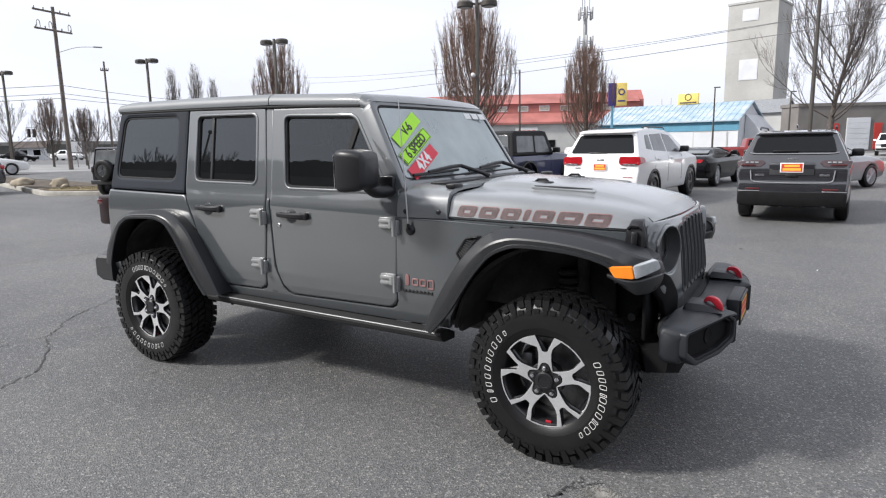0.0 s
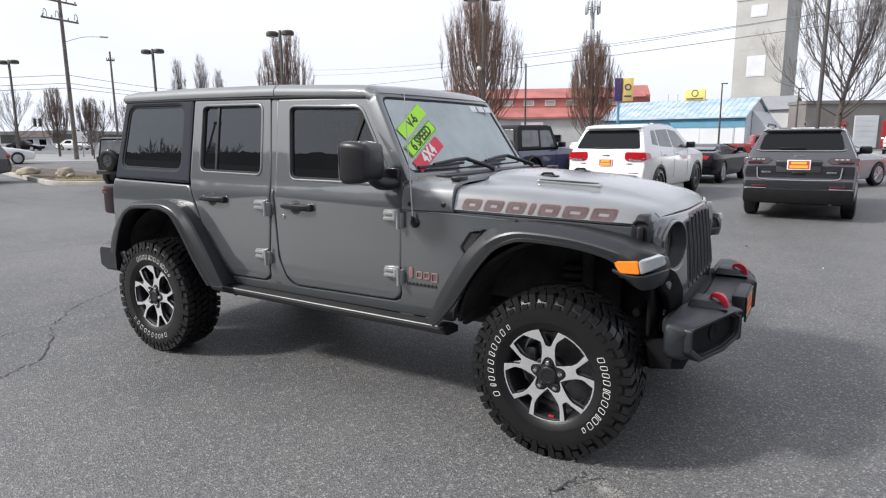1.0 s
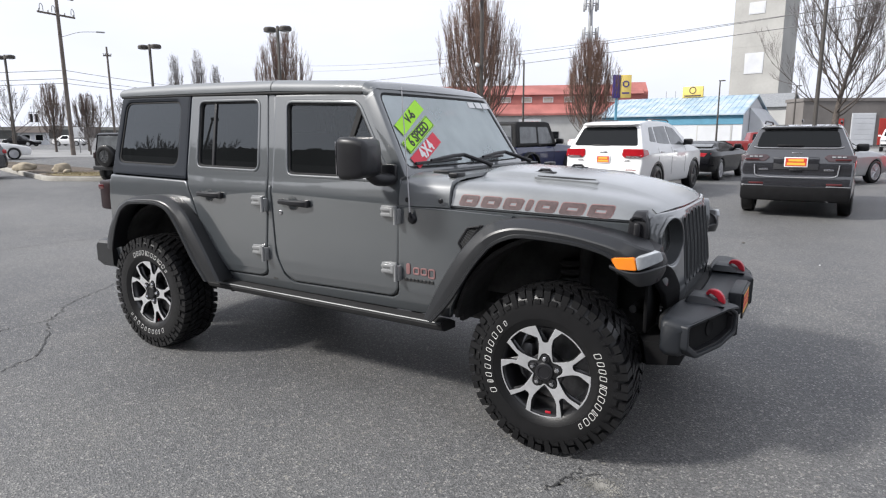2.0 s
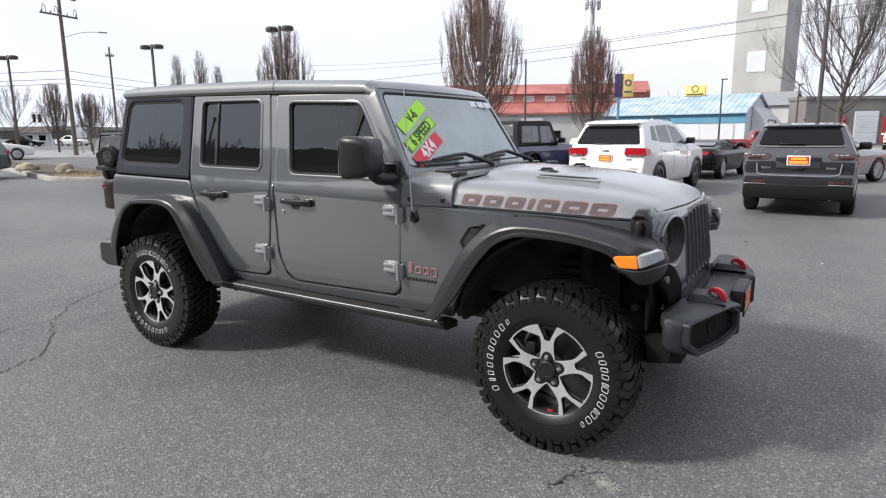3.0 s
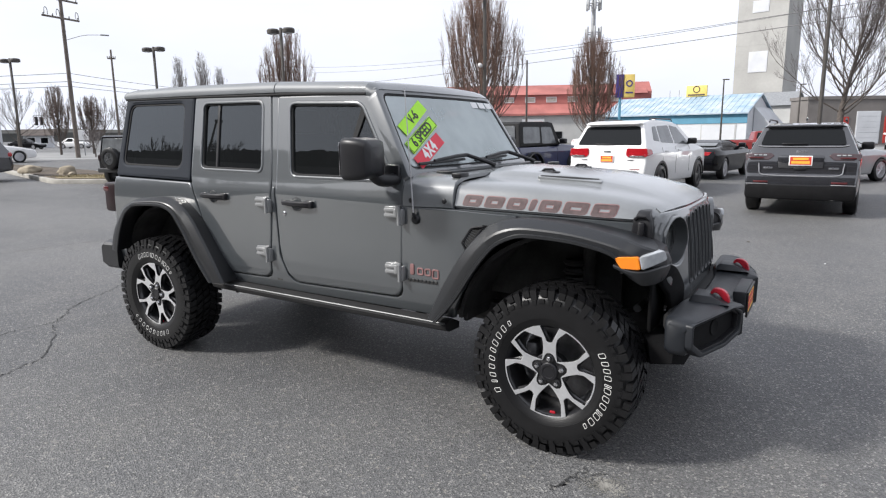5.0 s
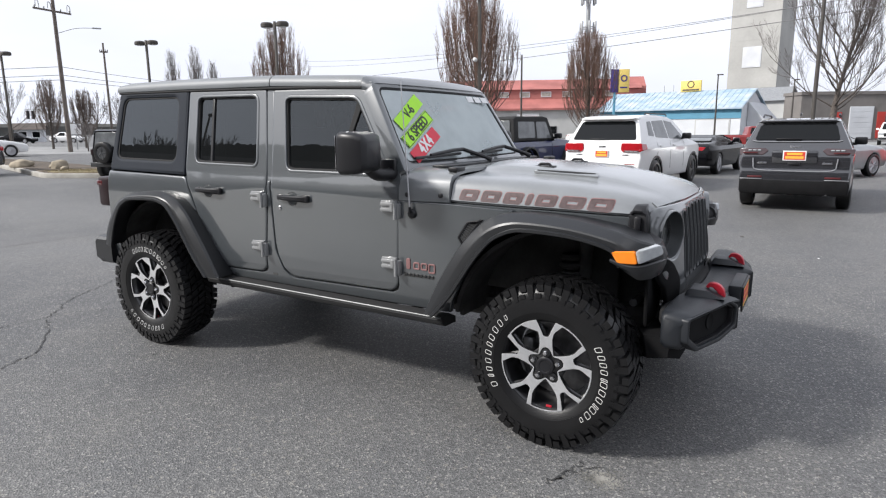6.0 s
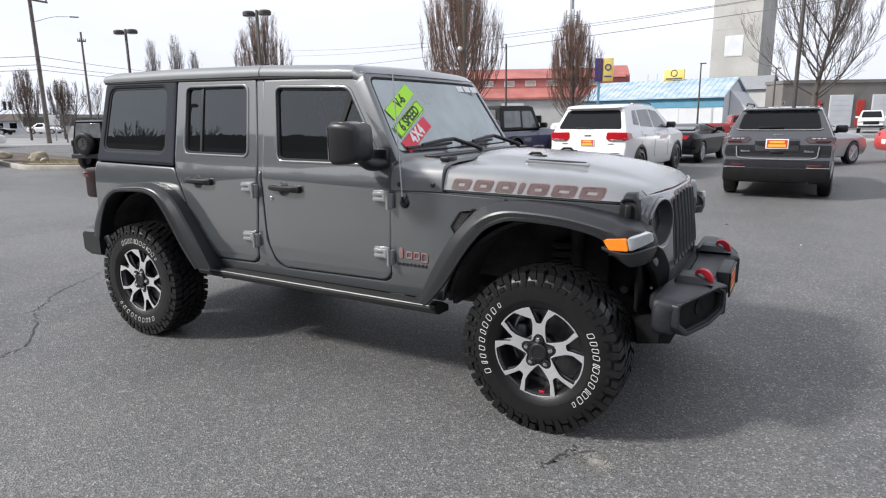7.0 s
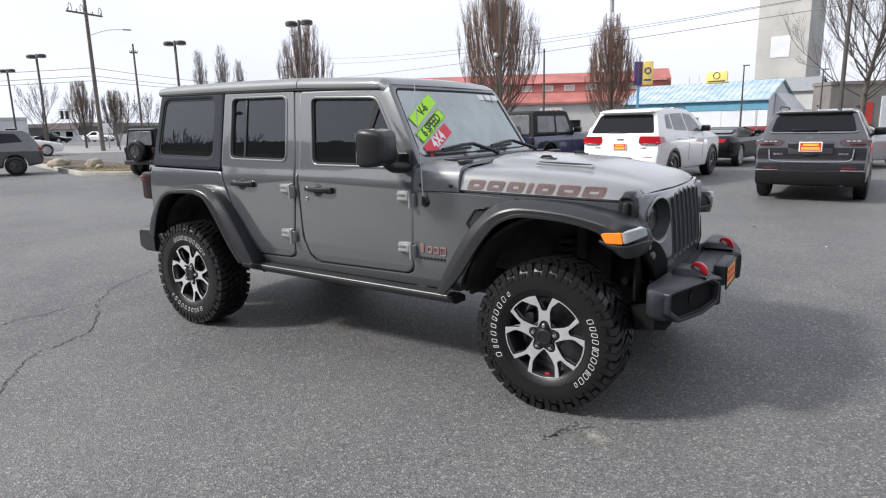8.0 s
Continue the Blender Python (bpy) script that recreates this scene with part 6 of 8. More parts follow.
def across(bm, p0, p1, half0, half1, r=0.05, lift=0.006, bow=0.0):
    """A pane across the car from (x, z) p0 to p1, with its half-widths at both."""
    d = Vector((p1[0] - p0[0], 0, p1[1] - p0[1]))
    L = d.length
    d.normalize()
    n = Vector((-d.z, 0, d.x))
    o = rounded([(-half0, 0), (half0, 0), (half1, L), (-half1, L)], r, 4)
    panel(bm, o, r=0.003, depth=0.02, fn=lambda u, v, w: Vector((p0[0], u, p0[1])) + d * v + n * (lift + w - bow * (u / half0) ** 2), cuts=xcuts(-half0, half0, 6))
    return bm


def plate(parent, x, z, y=0.0, back=True, w=0.32):
    s = -1 if back else 1
    p = part("dealer_plate", B(((x, y, z), (0.012, w, 0.17), 0.004)), M["white"], parent, "red and yellow dealer plate with a white border")
    part("plate_field", B(((x + s * 0.0065, y, z), (0.003, w * 0.90, 0.138))), M["platered"], p)
    part("plate_print", B(((x + s * 0.009, y, z + 0.032), (0.003, w * 0.66, 0.040)), ((x + s * 0.009, y, z - 0.030), (0.003, w * 0.78, 0.044))), M["plate"], p)


def side_mirror(parent, body, x, z, paint):
    for s in (-1, 1):
        y = body.w(x, z)
        bm = bmesh.new()
        box(bm, (x, s * (y + 0.13), z + 0.06), (0.13, 0.22, 0.15), 0.04)
        box(bm, (x + 0.02, s * (y + 0.02), z), (0.08, 0.10, 0.05), 0.015)
        part("door_mirror", bm, paint, parent)


def place(x, y, heading):
    """Pose of a car whose rear bumper's middle is at x, y; heading in degrees clockwise from +Y."""
    return pose(x, y, 0, 0, 0, 90 - heading)


def white_suv():
    car = thing("suv", "white sport utility vehicle with red tail lamps and dealer plate", "car", place(-3.31, 10.6, 6))
    b = Body(4.82, 0.955, 1.13, 1.76, 0.66, tail=0.05)
    fw, rw = 3.87, 0.955
    o = [(0.06, 0.42), (0.0, 0.55), (0.0, 0.70), (0.05, 0.82), (0.045, 1.0), (0.07, 1.11), (0.105, 1.165), (0.155, 1.25), (0.40, 1.64), (0.36, 1.69), (0.46, 1.725), (0.9, 1.76), (1.7, 1.765), (2.4, 1.73), (2.75, 1.66), (3.55, 1.18), (4.3, 1.06), (4.68, 0.95), (4.8, 0.75), (4.8, 0.45), (4.7, 0.32)]
    o += [(fw + 0.44, 0.32)] + arch(fw, 0.43, 0.36) + [(fw - 0.44, 0.30), (rw + 0.44, 0.30)] + arch(rw, 0.43, 0.36) + [(rw - 0.44, 0.34)]
    def under(x, z):
        return z < 0.82 and (abs(x - fw) < 0.45 or abs(x - rw) < 0.45 or z < 0.36) and x > 0.2 and x < 4.6
    part("body", shell(bmesh.new(), o, b, 0.045, under), [M["whitepaint"], M["under"]], car, "glossy white body", angle=32)
    part("rear_window", across(bmesh.new(), (0.128, 1.205), (0.384, 1.615), 0.76, 0.63, 0.06, 0.014), M["carglass"], car, "dark sloping rear window")
    part("spoiler", B(((0.38, 0, 1.680), (0.24, 1.24, 0.035), 0.014)), M["whitepaint"], car)
    part("rear_wiper", B(((0.115, 0.1, 1.225), (0.03, 0.42, 0.02), 0.006)), M["trim"], car)
    part("windscreen", across(bmesh.new(), (3.48, 1.22), (2.80, 1.63), 0.70, 0.58, 0.05, -0.03), M["carglass"], car)
    for s in (-1, 1):
        for q in ([(0.62, 1.30), (0.98, 1.27), (1.05, 1.62), (0.80, 1.61)], [(1.06, 1.255), (1.92, 1.215), (1.92, 1.645), (1.13, 1.625)], [(2.0, 1.21), (2.95, 1.18), (3.05, 1.24), (2.52, 1.60), (2.0, 1.645)]):
            bm = bmesh.new()
            q = q if area(q) > 0 else q[::-1]
            panel(bm, rounded(q, 0.035, 3), r=0.003, depth=0.02, fn=on_body(b, s, 0.005), cuts=zcuts(1.3, 1.4, 1.5) + xcuts(0.6, 3, 5))
            # pale pane colour stands for sky reflected in the side glass
            part("side_window", bm, M["pale_window"], car)
        bm = bmesh.new()
        panel(bm, rounded([(-0.06, 0.045), (0.0, -0.015), (0.40, -0.01), (0.43, 0.06), (0.41, 0.18), (-0.04, 0.185)], 0.03, 3), r=0.006, depth=0.06, fn=lambda u, v, w: Vector((0.028 + 0.05 * v - w + 0.06 * max(0, u - 0.20) ** 2 * 9, s * (0.50 + u), 0.955 + v)), cuts=xcuts(0, 0.42, 6))
        tl = part("tail_lamp", bm, M["taillens"], car, "wide red tail lamp")
        part("reverse_lamp", B(((0.022, s * 0.70, 0.968), (0.024, 0.34, 0.030), 0.008)), M["taillens_dark"], tl)
        for q in range(3):
            part("clear_bar", B(((0.012, s * (0.60 + 0.10 * q), 0.958), (0.014, 0.075, 0.012), 0.004)), M["clearlens"], tl)
        bm = bmesh.new()
        panel(bm, rounded([(0.05, 0.965), (0.34, 1.01), (0.32, 1.11), (0.07, 1.135)], 0.03, 3), r=0.004, depth=0.03, fn=on_body(b, s, 0.016))
        part("tail_lamp_side", bm, M["taillens"], car)
        bm = bmesh.new()
        panel(bm, rounded([(0.1, 0), (0.35, 0.0), (0.33, 0.03), (0.1, 0.03)], 0.01, 2), r=0.003, depth=0.02, fn=lambda u, v, w: Vector((0.0 - w, s * (0.45 + u), 0.66 + v)))
        part("rear_reflector", bm, M["taillens"], car)
        tube(t := bmesh.new(), [(0.95, s * 0.62, 1.775), (1.05, s * 0.62, 1.80), (2.4, s * 0.62, 1.79), (2.5, s * 0.62, 1.75)], 0.016, 6)
        part("roof_rail", t, M["trim"], car)
        for c in (fw, rw):
            t = bmesh.new()
            rings = []
            for k in range(13):
                a = math.pi * k / 12
                rings.append([Vector((c + rr * math.cos(a), s * (b.w(c, 0.6) + dy), 0.36 + rr * math.sin(a))) for rr, dy in ((0.43, -0.02), (0.425, 0.012), (0.48, 0.012), (0.485, -0.02))])
            loft(t, rings)
            part("arch_trim", t, M["trim"], car)
        for dx in (1.02, 1.96, 3.02):
            t = bmesh.new()
            tube(t, [(dx, s * (b.w(dx, z) + 0.0012), z) for z in (0.5, 0.7, 0.9, 1.05, 1.15)], 0.004, 4)
            part("door_gap", t, M["under"], car)
        for dx in (1.25, 2.2):
            part("door_handle", B(((dx, s * (b.w(dx, 1.05) + 0.012), 1.05), (0.2, 0.03, 0.035), 0.01)), M["whitepaint"], car)
        for c in (fw, rw):
            simple_wheel(car, c, s * 0.83, s, 0.375, 0.26, 0.25, M["rimblack"], 10)
    part("rear_valance", B(((0.02, 0, 0.47), (0.07, 1.5, 0.20), 0.03)), M["trim"], car)
    part("trunk_badge", B(((0.045, 0, 1.065), (0.01, 0.17, 0.04), 0.004)), M["chrome"], car)
    for by in (-0.55, 0.55):
        part("trunk_bar", B(((0.035, by, 0.88), (0.006, 0.14, 0.02), 0.002)), M["chrome"], car)
    plate(car, 0.03, 0.90)
    side_mirror(car, b, 2.95, 1.20, M["trim"])


def grey_suv():
    car = thing("suv", "dark grey compact sport utility vehicle seen from behind with dealer plate", "car", place(0.60, 9.0, 1.5))
    b = Body(4.40, 0.90, 1.10, 1.65, 0.60, tail=0.04)
    fw, rw = 3.45, 0.82
    o = [(0.08, 0.30), (0.0, 0.42), (-0.02, 0.60), (0.02, 0.72), (0.04, 0.95), (0.07, 1.08), (0.10, 1.14), (0.29, 1.54), (0.26, 1.57), (0.40, 1.595), (1.0, 1.625), (1.7, 1.622), (2.3, 1.57), (3.1, 1.12), (3.9, 1.02), (4.3, 0.88), (4.4, 0.6), (4.3, 0.32)]
    o += [(fw + 0.40, 0.30)] + arch(fw, 0.39, 0.33) + [(fw - 0.40, 0.28), (rw + 0.40, 0.28)] + arch(rw, 0.39, 0.33) + [(rw - 0.40, 0.30)]
    def under(x, z):
        return z < 0.75 and (abs(x - fw) < 0.41 or abs(x - rw) < 0.41 or z < 0.34) and x > 0.15
    part("body", shell(bmesh.new(), o, b, 0.045, under), [M["greypaint"], M["under"]], car, "dark metallic grey body", angle=32)
    part("rear_window", across(bmesh.new(), (0.146, 1.240), (0.263, 1.500), 0.655, 0.585, 0.05, 0.014), M["carglass"], car, "dark rear window")
    t = tube(bmesh.new(), smooth_path([(0.134, -0.69, 1.236), (0.122, -0.60, 1.218), (0.118, -0.3, 1.214), (0.118, 0.3, 1.214), (0.122, 0.60, 1.218), (0.134, 0.69, 1.236)], 4), 0.008, 6)
    part("window_trim", t, M["alloy"], car)
    part("spoiler", B(((0.32, 0, 1.572), (0.22, 1.16, 0.034), 0.014)), M["greypaint"], car)
    part("rear_wiper", B(((0.130, 0.12, 1.262), (0.03, 0.40, 0.022), 0.006)), M["trim"], car)
    part("lower_cladding", B(((0.012, 0, 0.425), (0.120, 1.70, 0.26), 0.058)), M["cladding"], car, "black lower bumper cladding")
    part("number_recess", B(((0.032, 0, 0.95), (0.03, 0.70, 0.22), 0.02)), M["greypaint"], car)
    part("hatch_handle", B(((0.018, 0, 0.835), (0.03, 0.19, 0.040), 0.01)), M["trim"], car)
    tube(t := bmesh.new(), smooth_path([(0.012, -0.65, 0.93), (0.004, -0.64, 0.84), (-0.008, -0.60, 0.735), (-0.010, -0.3, 0.712), (-0.010, 0.3, 0.712), (-0.008, 0.60, 0.735), (0.004, 0.64, 0.84), (0.012, 0.65, 0.93)], 4), 0.009, 6)
    part("hatch_trim", t, M["alloy"], car)
    for s in (-1, 1):
        part("bumper_strip", B(((-0.034, s * 0.66, 0.566), (0.012, 0.36, 0.011), 0.004)), M["alloy"], car)
    for by, bz, bx, bw in ((0, 1.125, 0.085, 0.16), (-0.5, 0.845, 0.02, 0.15), (0.5, 0.845, 0.02, 0.15)):
        part("badge", B(((bx, by, bz), (0.008, bw, 0.03), 0.003)), M["chrome"], car)
    part("exhaust", tube(bmesh.new(), [(-0.03, -0.52, 0.33), (0.3, -0.52, 0.34)], 0.03, 10), M["chrome"], car)
    part("roof_fin", B(((0.75, 0, 1.69), (0.14, 0.03, 0.06), 0.012)), M["greypaint"], car)
    for s in (-1, 1):
        bm = bmesh.new()
        panel(bm, rounded([(-0.08, 0.085), (0.0, 0.01), (0.38, 0.0), (0.40, 0.115), (-0.02, 0.13)], 0.02, 3), r=0.006, depth=0.08, fn=lambda u, v, w: Vector((0.036 + 0.2 * v - w + 0.9 * max(0, u - 0.20) ** 2, s * (0.49 + u), 0.975 + v)), cuts=xcuts(0, 0.4, 6))
        tl = part("tail_lamp", bm, M["taillens_dark"], car, "smoked tail lamp with clear bars")
        for q in range(3):
            part("lamp_bar", B(((0.040, s * (0.56 + 0.075 * q), 1.068), (0.016, 0.058, 0.022), 0.006)), M["clearlens"], tl)
        part("lamp_strip", B(((0.024, s * 0.70, 1.022), (0.016, 0.24, 0.026), 0.006)), M["smoked"], tl)
        part("rear_reflector", B(((-0.018, s * 0.60, 0.603), (0.014, 0.24, 0.036), 0.010)), M["smoked"], car)
        for q in ([(0.62, 1.23), (1.95, 1.15), (1.95, 1.58), (0.80, 1.54)], [(2.02, 1.15), (2.75, 1.13), (2.2, 1.53), (2.02, 1.575)]):
            bm = bmesh.new()
            panel(bm, rounded(q, 0.035, 3), r=0.003, depth=0.02, fn=on_body(b, s, 0.005), cuts=zcuts(1.2, 1.3, 1.4))
            part("side_window", bm, M["carglass"], car)
        tube(t := bmesh.new(), [(0.7, s * 0.60, 1.65), (0.8, s * 0.60, 1.69), (2.0, s * 0.60, 1.68), (2.1, s * 0.60, 1.64)], 0.015, 6)
        part("roof_rail", t, M["trim"], car)
        for c in (fw, rw):
            simple_wheel(car, c, s * 0.785, s, 0.345, 0.23, 0.225, M["alloy"], 5)
    plate(car, 0.015, 0.975, w=0.36)
    side_mirror(car, b, 2.55, 1.12, M["trim"])


def low_car(name, label, m, paint, roof, spokes=10, height=1.30, L=4.45, ragtop=False):
    car = thing(name, label, "car", m)
    b = Body(L, 0.90, 0.88, height, 0.55, tail=0.12)
    fw, rw = L - 0.88, 0.92
    h = height
    o = [(0.08, 0.32), (0.0, 0.45), (0.0, 0.66), (0.06, 0.86), (0.18, 0.95), (0.72, 1.0)]
    o += [(1.45, h - 0.03), (1.9, h), (2.3, h - 0.02), (3.05, 0.97), (3.9, 0.84), (L - 0.08, 0.68), (L, 0.5), (L - 0.1, 0.28)] if not ragtop else [(0.95, 1.02), (1.25, h - 0.05), (1.55, h), (2.2, h - 0.02), (2.85, 0.97), (3.9, 0.84), (L - 0.08, 0.68), (L, 0.5), (L - 0.1, 0.28)]
    o += [(fw + 0.38, 0.25)] + arch(fw, 0.37, 0.31) + [(fw - 0.38, 0.22), (rw + 0.38, 0.22)] + arch(rw, 0.37, 0.31) + [(rw - 0.38, 0.26)]
    def under(x, z):
        return z < 0.7 and (abs(x - fw) < 0.39 or abs(x - rw) < 0.39 or z < 0.3) and x > 0.1
    part("body", shell(bmesh.new(), o, b, 0.04, under), [paint, M["under"]], car, angle=32)
    # the canvas-top car's rear pane has sky reflection painted as pale grey
    part("rear_window", across(bmesh.new(), (0.80, 1.03), (1.38, h - 0.045), 0.60, 0.52, 0.05, 0.012), M["carglass"] if not ragtop else M["pale_window"], car)
    part("windscreen", across(bmesh.new(), (2.98, 1.0), (2.36, h - 0.045), 0.66, 0.54, 0.05, -0.03), M["carglass"], car)
    for s in (-1, 1):
        q = rounded([(1.25, 0.96), (2.75, 0.95), (2.25, h - 0.09), (1.55, h - 0.08)], 0.05, 3)
        bm = bmesh.new()
        panel(bm, q, r=0.003, depth=0.02, fn=on_body(b, s, 0.005), cuts=zcuts(1.0, 1.1, 1.2))
        part("side_window", bm, M["carglass"], car)
        bm = bmesh.new()
        panel(bm, rounded([(0.0, 0.0), (0.36, -0.01), (0.38, 0.09), (0.04, 0.11)], 0.03, 3), r=0.005, depth=0.08, fn=lambda u, v, w: Vector((0.02 + 0.3 * v * 0.3 - w + 0.9 * max(0, u - 0.1) ** 2, s * (0.42 + u), 0.76 + v)), cuts=xcuts(0, 0.38, 5))
        part("tail_lamp", bm, M["taillens"], car, "red tail lamp")
        part("headlamp", B(((L - 0.22, s * 0.62, 0.68), (0.2, 0.3, 0.10), 0.04)), M["clearlens"], car)
        for c in (fw, rw):
            simple_wheel(car, c, s * 0.79, s, 0.33, 0.22, 0.235, M["alloy"], spokes)
    part("rear_plate", B(((-0.005, 0, 0.60), (0.012, 0.30, 0.15), 0.003)), M["white"], car)
    side_mirror(car, b, 2.6, 0.97, paint)
    return car


def boxy_off_roader(label, m, paint, top, soft=True, doors=2, rim="alloy"):
    L = 3.65 if doors == 2 else 4.3
    car = thing("off_road_vehicle", label, "off-road vehicle", m)
    b = Body(L, 0.76, 1.10, 1.80, 0.64, nose=0.10, tail=0.0)
    fw, rw = L - 0.62, 0.62
    o = [(0.0, 0.55), (0.0, 1.12), (L - 1.55, 1.12), (L - 1.35, 1.18), (L - 0.4, 1.10), (L - 0.2, 1.02), (L - 0.2, 0.60)]
    o += [(fw + 0.42, 0.60)] + arch(fw, 0.40, 0.52) + [(fw - 0.44, 0.48), (rw + 0.44, 0.48)] + arch(rw, 0.40, 0.52) + [(rw - 0.44, 0.5)]
    part("body", shell(bmesh.new(), o, b, 0.03, lambda x, z: z < 0.95 and x > 0.05 and (abs(x - fw) < 0.42 or abs(x - rw) < 0.42)), [paint, M["under"]], car, angle=32)
    o = [(0.02, 1.12), (0.10, 1.74), (0.22, 1.80), (L - 2.0, 1.81), (L - 1.78, 1.78), (L - 1.42, 1.16)]
    part("top", shell(bmesh.new(), o, b, 0.05), M["softtop"] if soft else top, car, "black top", angle=32)
    for s in (-1, 1):
        for q in ([(0.22, 1.22), (L - 2.55, 1.22), (L - 2.55, 1.66), (0.27, 1.66)], [(L - 2.46, 1.20), (L - 1.68, 1.20), (L - 1.92, 1.66), (L - 2.46, 1.66)]):
            bm = bmesh.new()
            panel(bm, rounded(q, 0.05, 3), r=0.003, depth=0.02, fn=on_body(b, s, 0.006), cuts=zcuts(1.3, 1.45, 1.55))
            part("side_window", bm, M["pale_window"] if soft else M["carglass"], car)
        for c in (fw, rw):
            simple_wheel(car, c, s * 0.74, s, 0.385, 0.24, 0.22, M[rim], 5)
            t = bmesh.new()
            rings = []
            for k in range(13):
                a = math.pi * (0.02 + 0.96 * k / 12)
                rings.append([Vector((c + rr * math.cos(a), s * y, 0.54 + 0.95 * rr * math.sin(a))) for y, rr in ((0.72, 0.43), (0.88, 0.43), (0.88, 0.47), (0.72, 0.48))])
            loft(t, rings)
            part("fender_flare", t, M["plastic"], car)
        part("tail_lamp", B(((-0.03, s * 0.66, 1.0), (0.07, 0.12, 0.2), 0.015)), M["tail_housing"], car)
        part("headlamp", lathe(bmesh.new(), [(0.0, 0.09), (0.03, 0.09), (0.04, 0.0)], 20, "x", (L - 0.2, s * 0.45, 0.9)), M["clearlens"], car)
        part("door_gap", tube(bmesh.new(), [(L - 1.66, s * (b.w(L - 1.66, z) + 0.001), z) for z in (0.55, 0.8, 1.0, 1.1)], 0.005, 4), M["under"], car)
    part("windscreen", across(bmesh.new(), (L - 1.44, 1.20), (L - 1.74, 1.72), 0.66, 0.58, 0.04, -0.02), M["carglass"], car)
    bm = bmesh.new()
    panel(bm, rounded([(-0.58, 1.18), (0.58, 1.18), (0.53, 1.69), (-0.53, 1.69)], 0.05, 3)[::-1], r=0.003, depth=0.02, fn=lambda u, v, w: Vector((0.014 + 0.13 * (v - 1.12) - w - 0.02, u, v)))
    # rear pane in pale grey, which puts the reflected sky into its colour
    part("rear_window", bm, M["pale_window"], car)
    part("rear_bumper", B(((-0.08, 0, 0.55), (0.14, 1.4, 0.16), 0.03)), M["plastic"], car)
    part("front_bumper", B(((L - 0.08, 0, 0.58), (0.16, 1.4, 0.16), 0.03)), M["plastic"], car)
    sp = simple_wheel(car, -0.16, 0.0, 1, 0.385, 0.24, 0.22, M[rim], 5)
    sp.name = "spare_wheel"
    sp.matrix_basis = pose(-0.17, 0.0, 0.98) @ pose(0, 0, 0, 0, 0, -90)
    side_mirror(car, b, L - 1.5, 1.20, M["trim"])
    return car


def pickup(label, m, paint):
    car = thing("pickup_truck", label, "pickup truck", m)
    L = 5.6
    b = Body(L, 0.96, 1.14, 1.86, 0.70)
    fw, rw = 4.65, 1.15
    o = [(0.0, 0.55), (0.0, 1.16), (1.85, 1.17), (1.92, 1.22), (2.05, 1.80), (2.3, 1.86), (3.1, 1.85), (3.4, 1.78), (4.05, 1.20), (5.2, 1.10), (5.5, 0.98), (5.58, 0.6), (5.5, 0.42)]
    o += [(fw + 0.46, 0.42)] + arch(fw, 0.45, 0.42) + [(fw - 0.46, 0.40), (rw + 0.46, 0.40)] + arch(rw, 0.45, 0.42) + [(rw - 0.46, 0.45)]
    part("body", shell(bmesh.new(), o, b, 0.04, lambda x, z: z < 0.9 and (abs(x - fw) < 0.47 or abs(x - rw) < 0.47)), [paint, M["under"]], car, angle=32)
    part("bed_liner", B(((0.95, 0, 1.172), (1.7, 1.6, 0.02), 0.004)), M["under"], car)
    part("windscreen", across(bmesh.new(), (3.98, 1.25), (3.44, 1.74), 0.74, 0.62, 0.05, -0.03), M["carglass"], car)
    for s in (-1, 1):
        for q in ([(2.12, 1.26), (2.95, 1.25), (2.95, 1.72), (2.24, 1.74)], [(3.02, 1.25), (3.82, 1.23), (3.38, 1.70), (3.02, 1.72)]):
            bm = bmesh.new()
            panel(bm, rounded(q, 0.04, 3), r=0.003, depth=0.02, fn=on_body(b, s, 0.006), cuts=zcuts(1.35, 1.5, 1.6))
            part("side_window", bm, M["carglass"], car)
        for c in (fw, rw):
            simple_wheel(car, c, s * 0.82, s, 0.39, 0.26, 0.23, M["alloy"], 6)
        part("headlamp", B(((5.45, s * 0.72, 0.92), (0.2, 0.36, 0.16), 0.04)), M["clearlens"], car)
        part("tail_lamp", B(((0.0, s * 0.86, 0.98), (0.06, 0.14, 0.3), 0.02)), M["taillens"], car)
    part("front_grille", B(((5.56, 0, 0.86), (0.06, 1.1, 0.28), 0.03)), M["trim"], car)
    part("front_bumper", B(((5.55, 0, 0.56), (0.16, 1.8, 0.18), 0.04)), M["plastic"], car)
    side_mirror(car, b, 3.75, 1.24, paint)
    return car


def far_sedan(label, m, paint, L=4.6, h=1.46):
    return low_car("car", label, m, paint, None, 8, h, L)


white_suv()
grey_suv()
low_car("convertible_car", "black convertible coupe with silver wheels", place(-2.75, 17.0, 8), M["darkpaint"], None, 7, 1.19, 4.3, ragtop=True)
low_car("coupe_car", "silver coupe with alloy wheels parked side-on", place(-0.32, 16.0, 32), M["silverpaint"], None, 8, 1.30, 4.4)
boxy_off_roader("navy blue two-door off-road vehicle with black canvas top", place(-6.72, 11.85, 8), M["navypaint"], None)
boxy_off_roader("black off-road vehicle with hard top and spare wheel", place(-18.35, 8.05, -13) @ Matrix.Scale(0.88, 4), M["darkpaint"], M["darkpaint"], soft=False, doors=4, rim="lampbowl")
pickup("dark red pickup truck parked beyond the lot", place(-4.75, 40.0, 72) @ Matrix.Scale(0.77, 4), M["redpaint"])
pickup("white pickup truck facing the lot", place(5.3, 55.0, 184) @ Matrix.Scale(0.86, 4), M["whitepaint"])

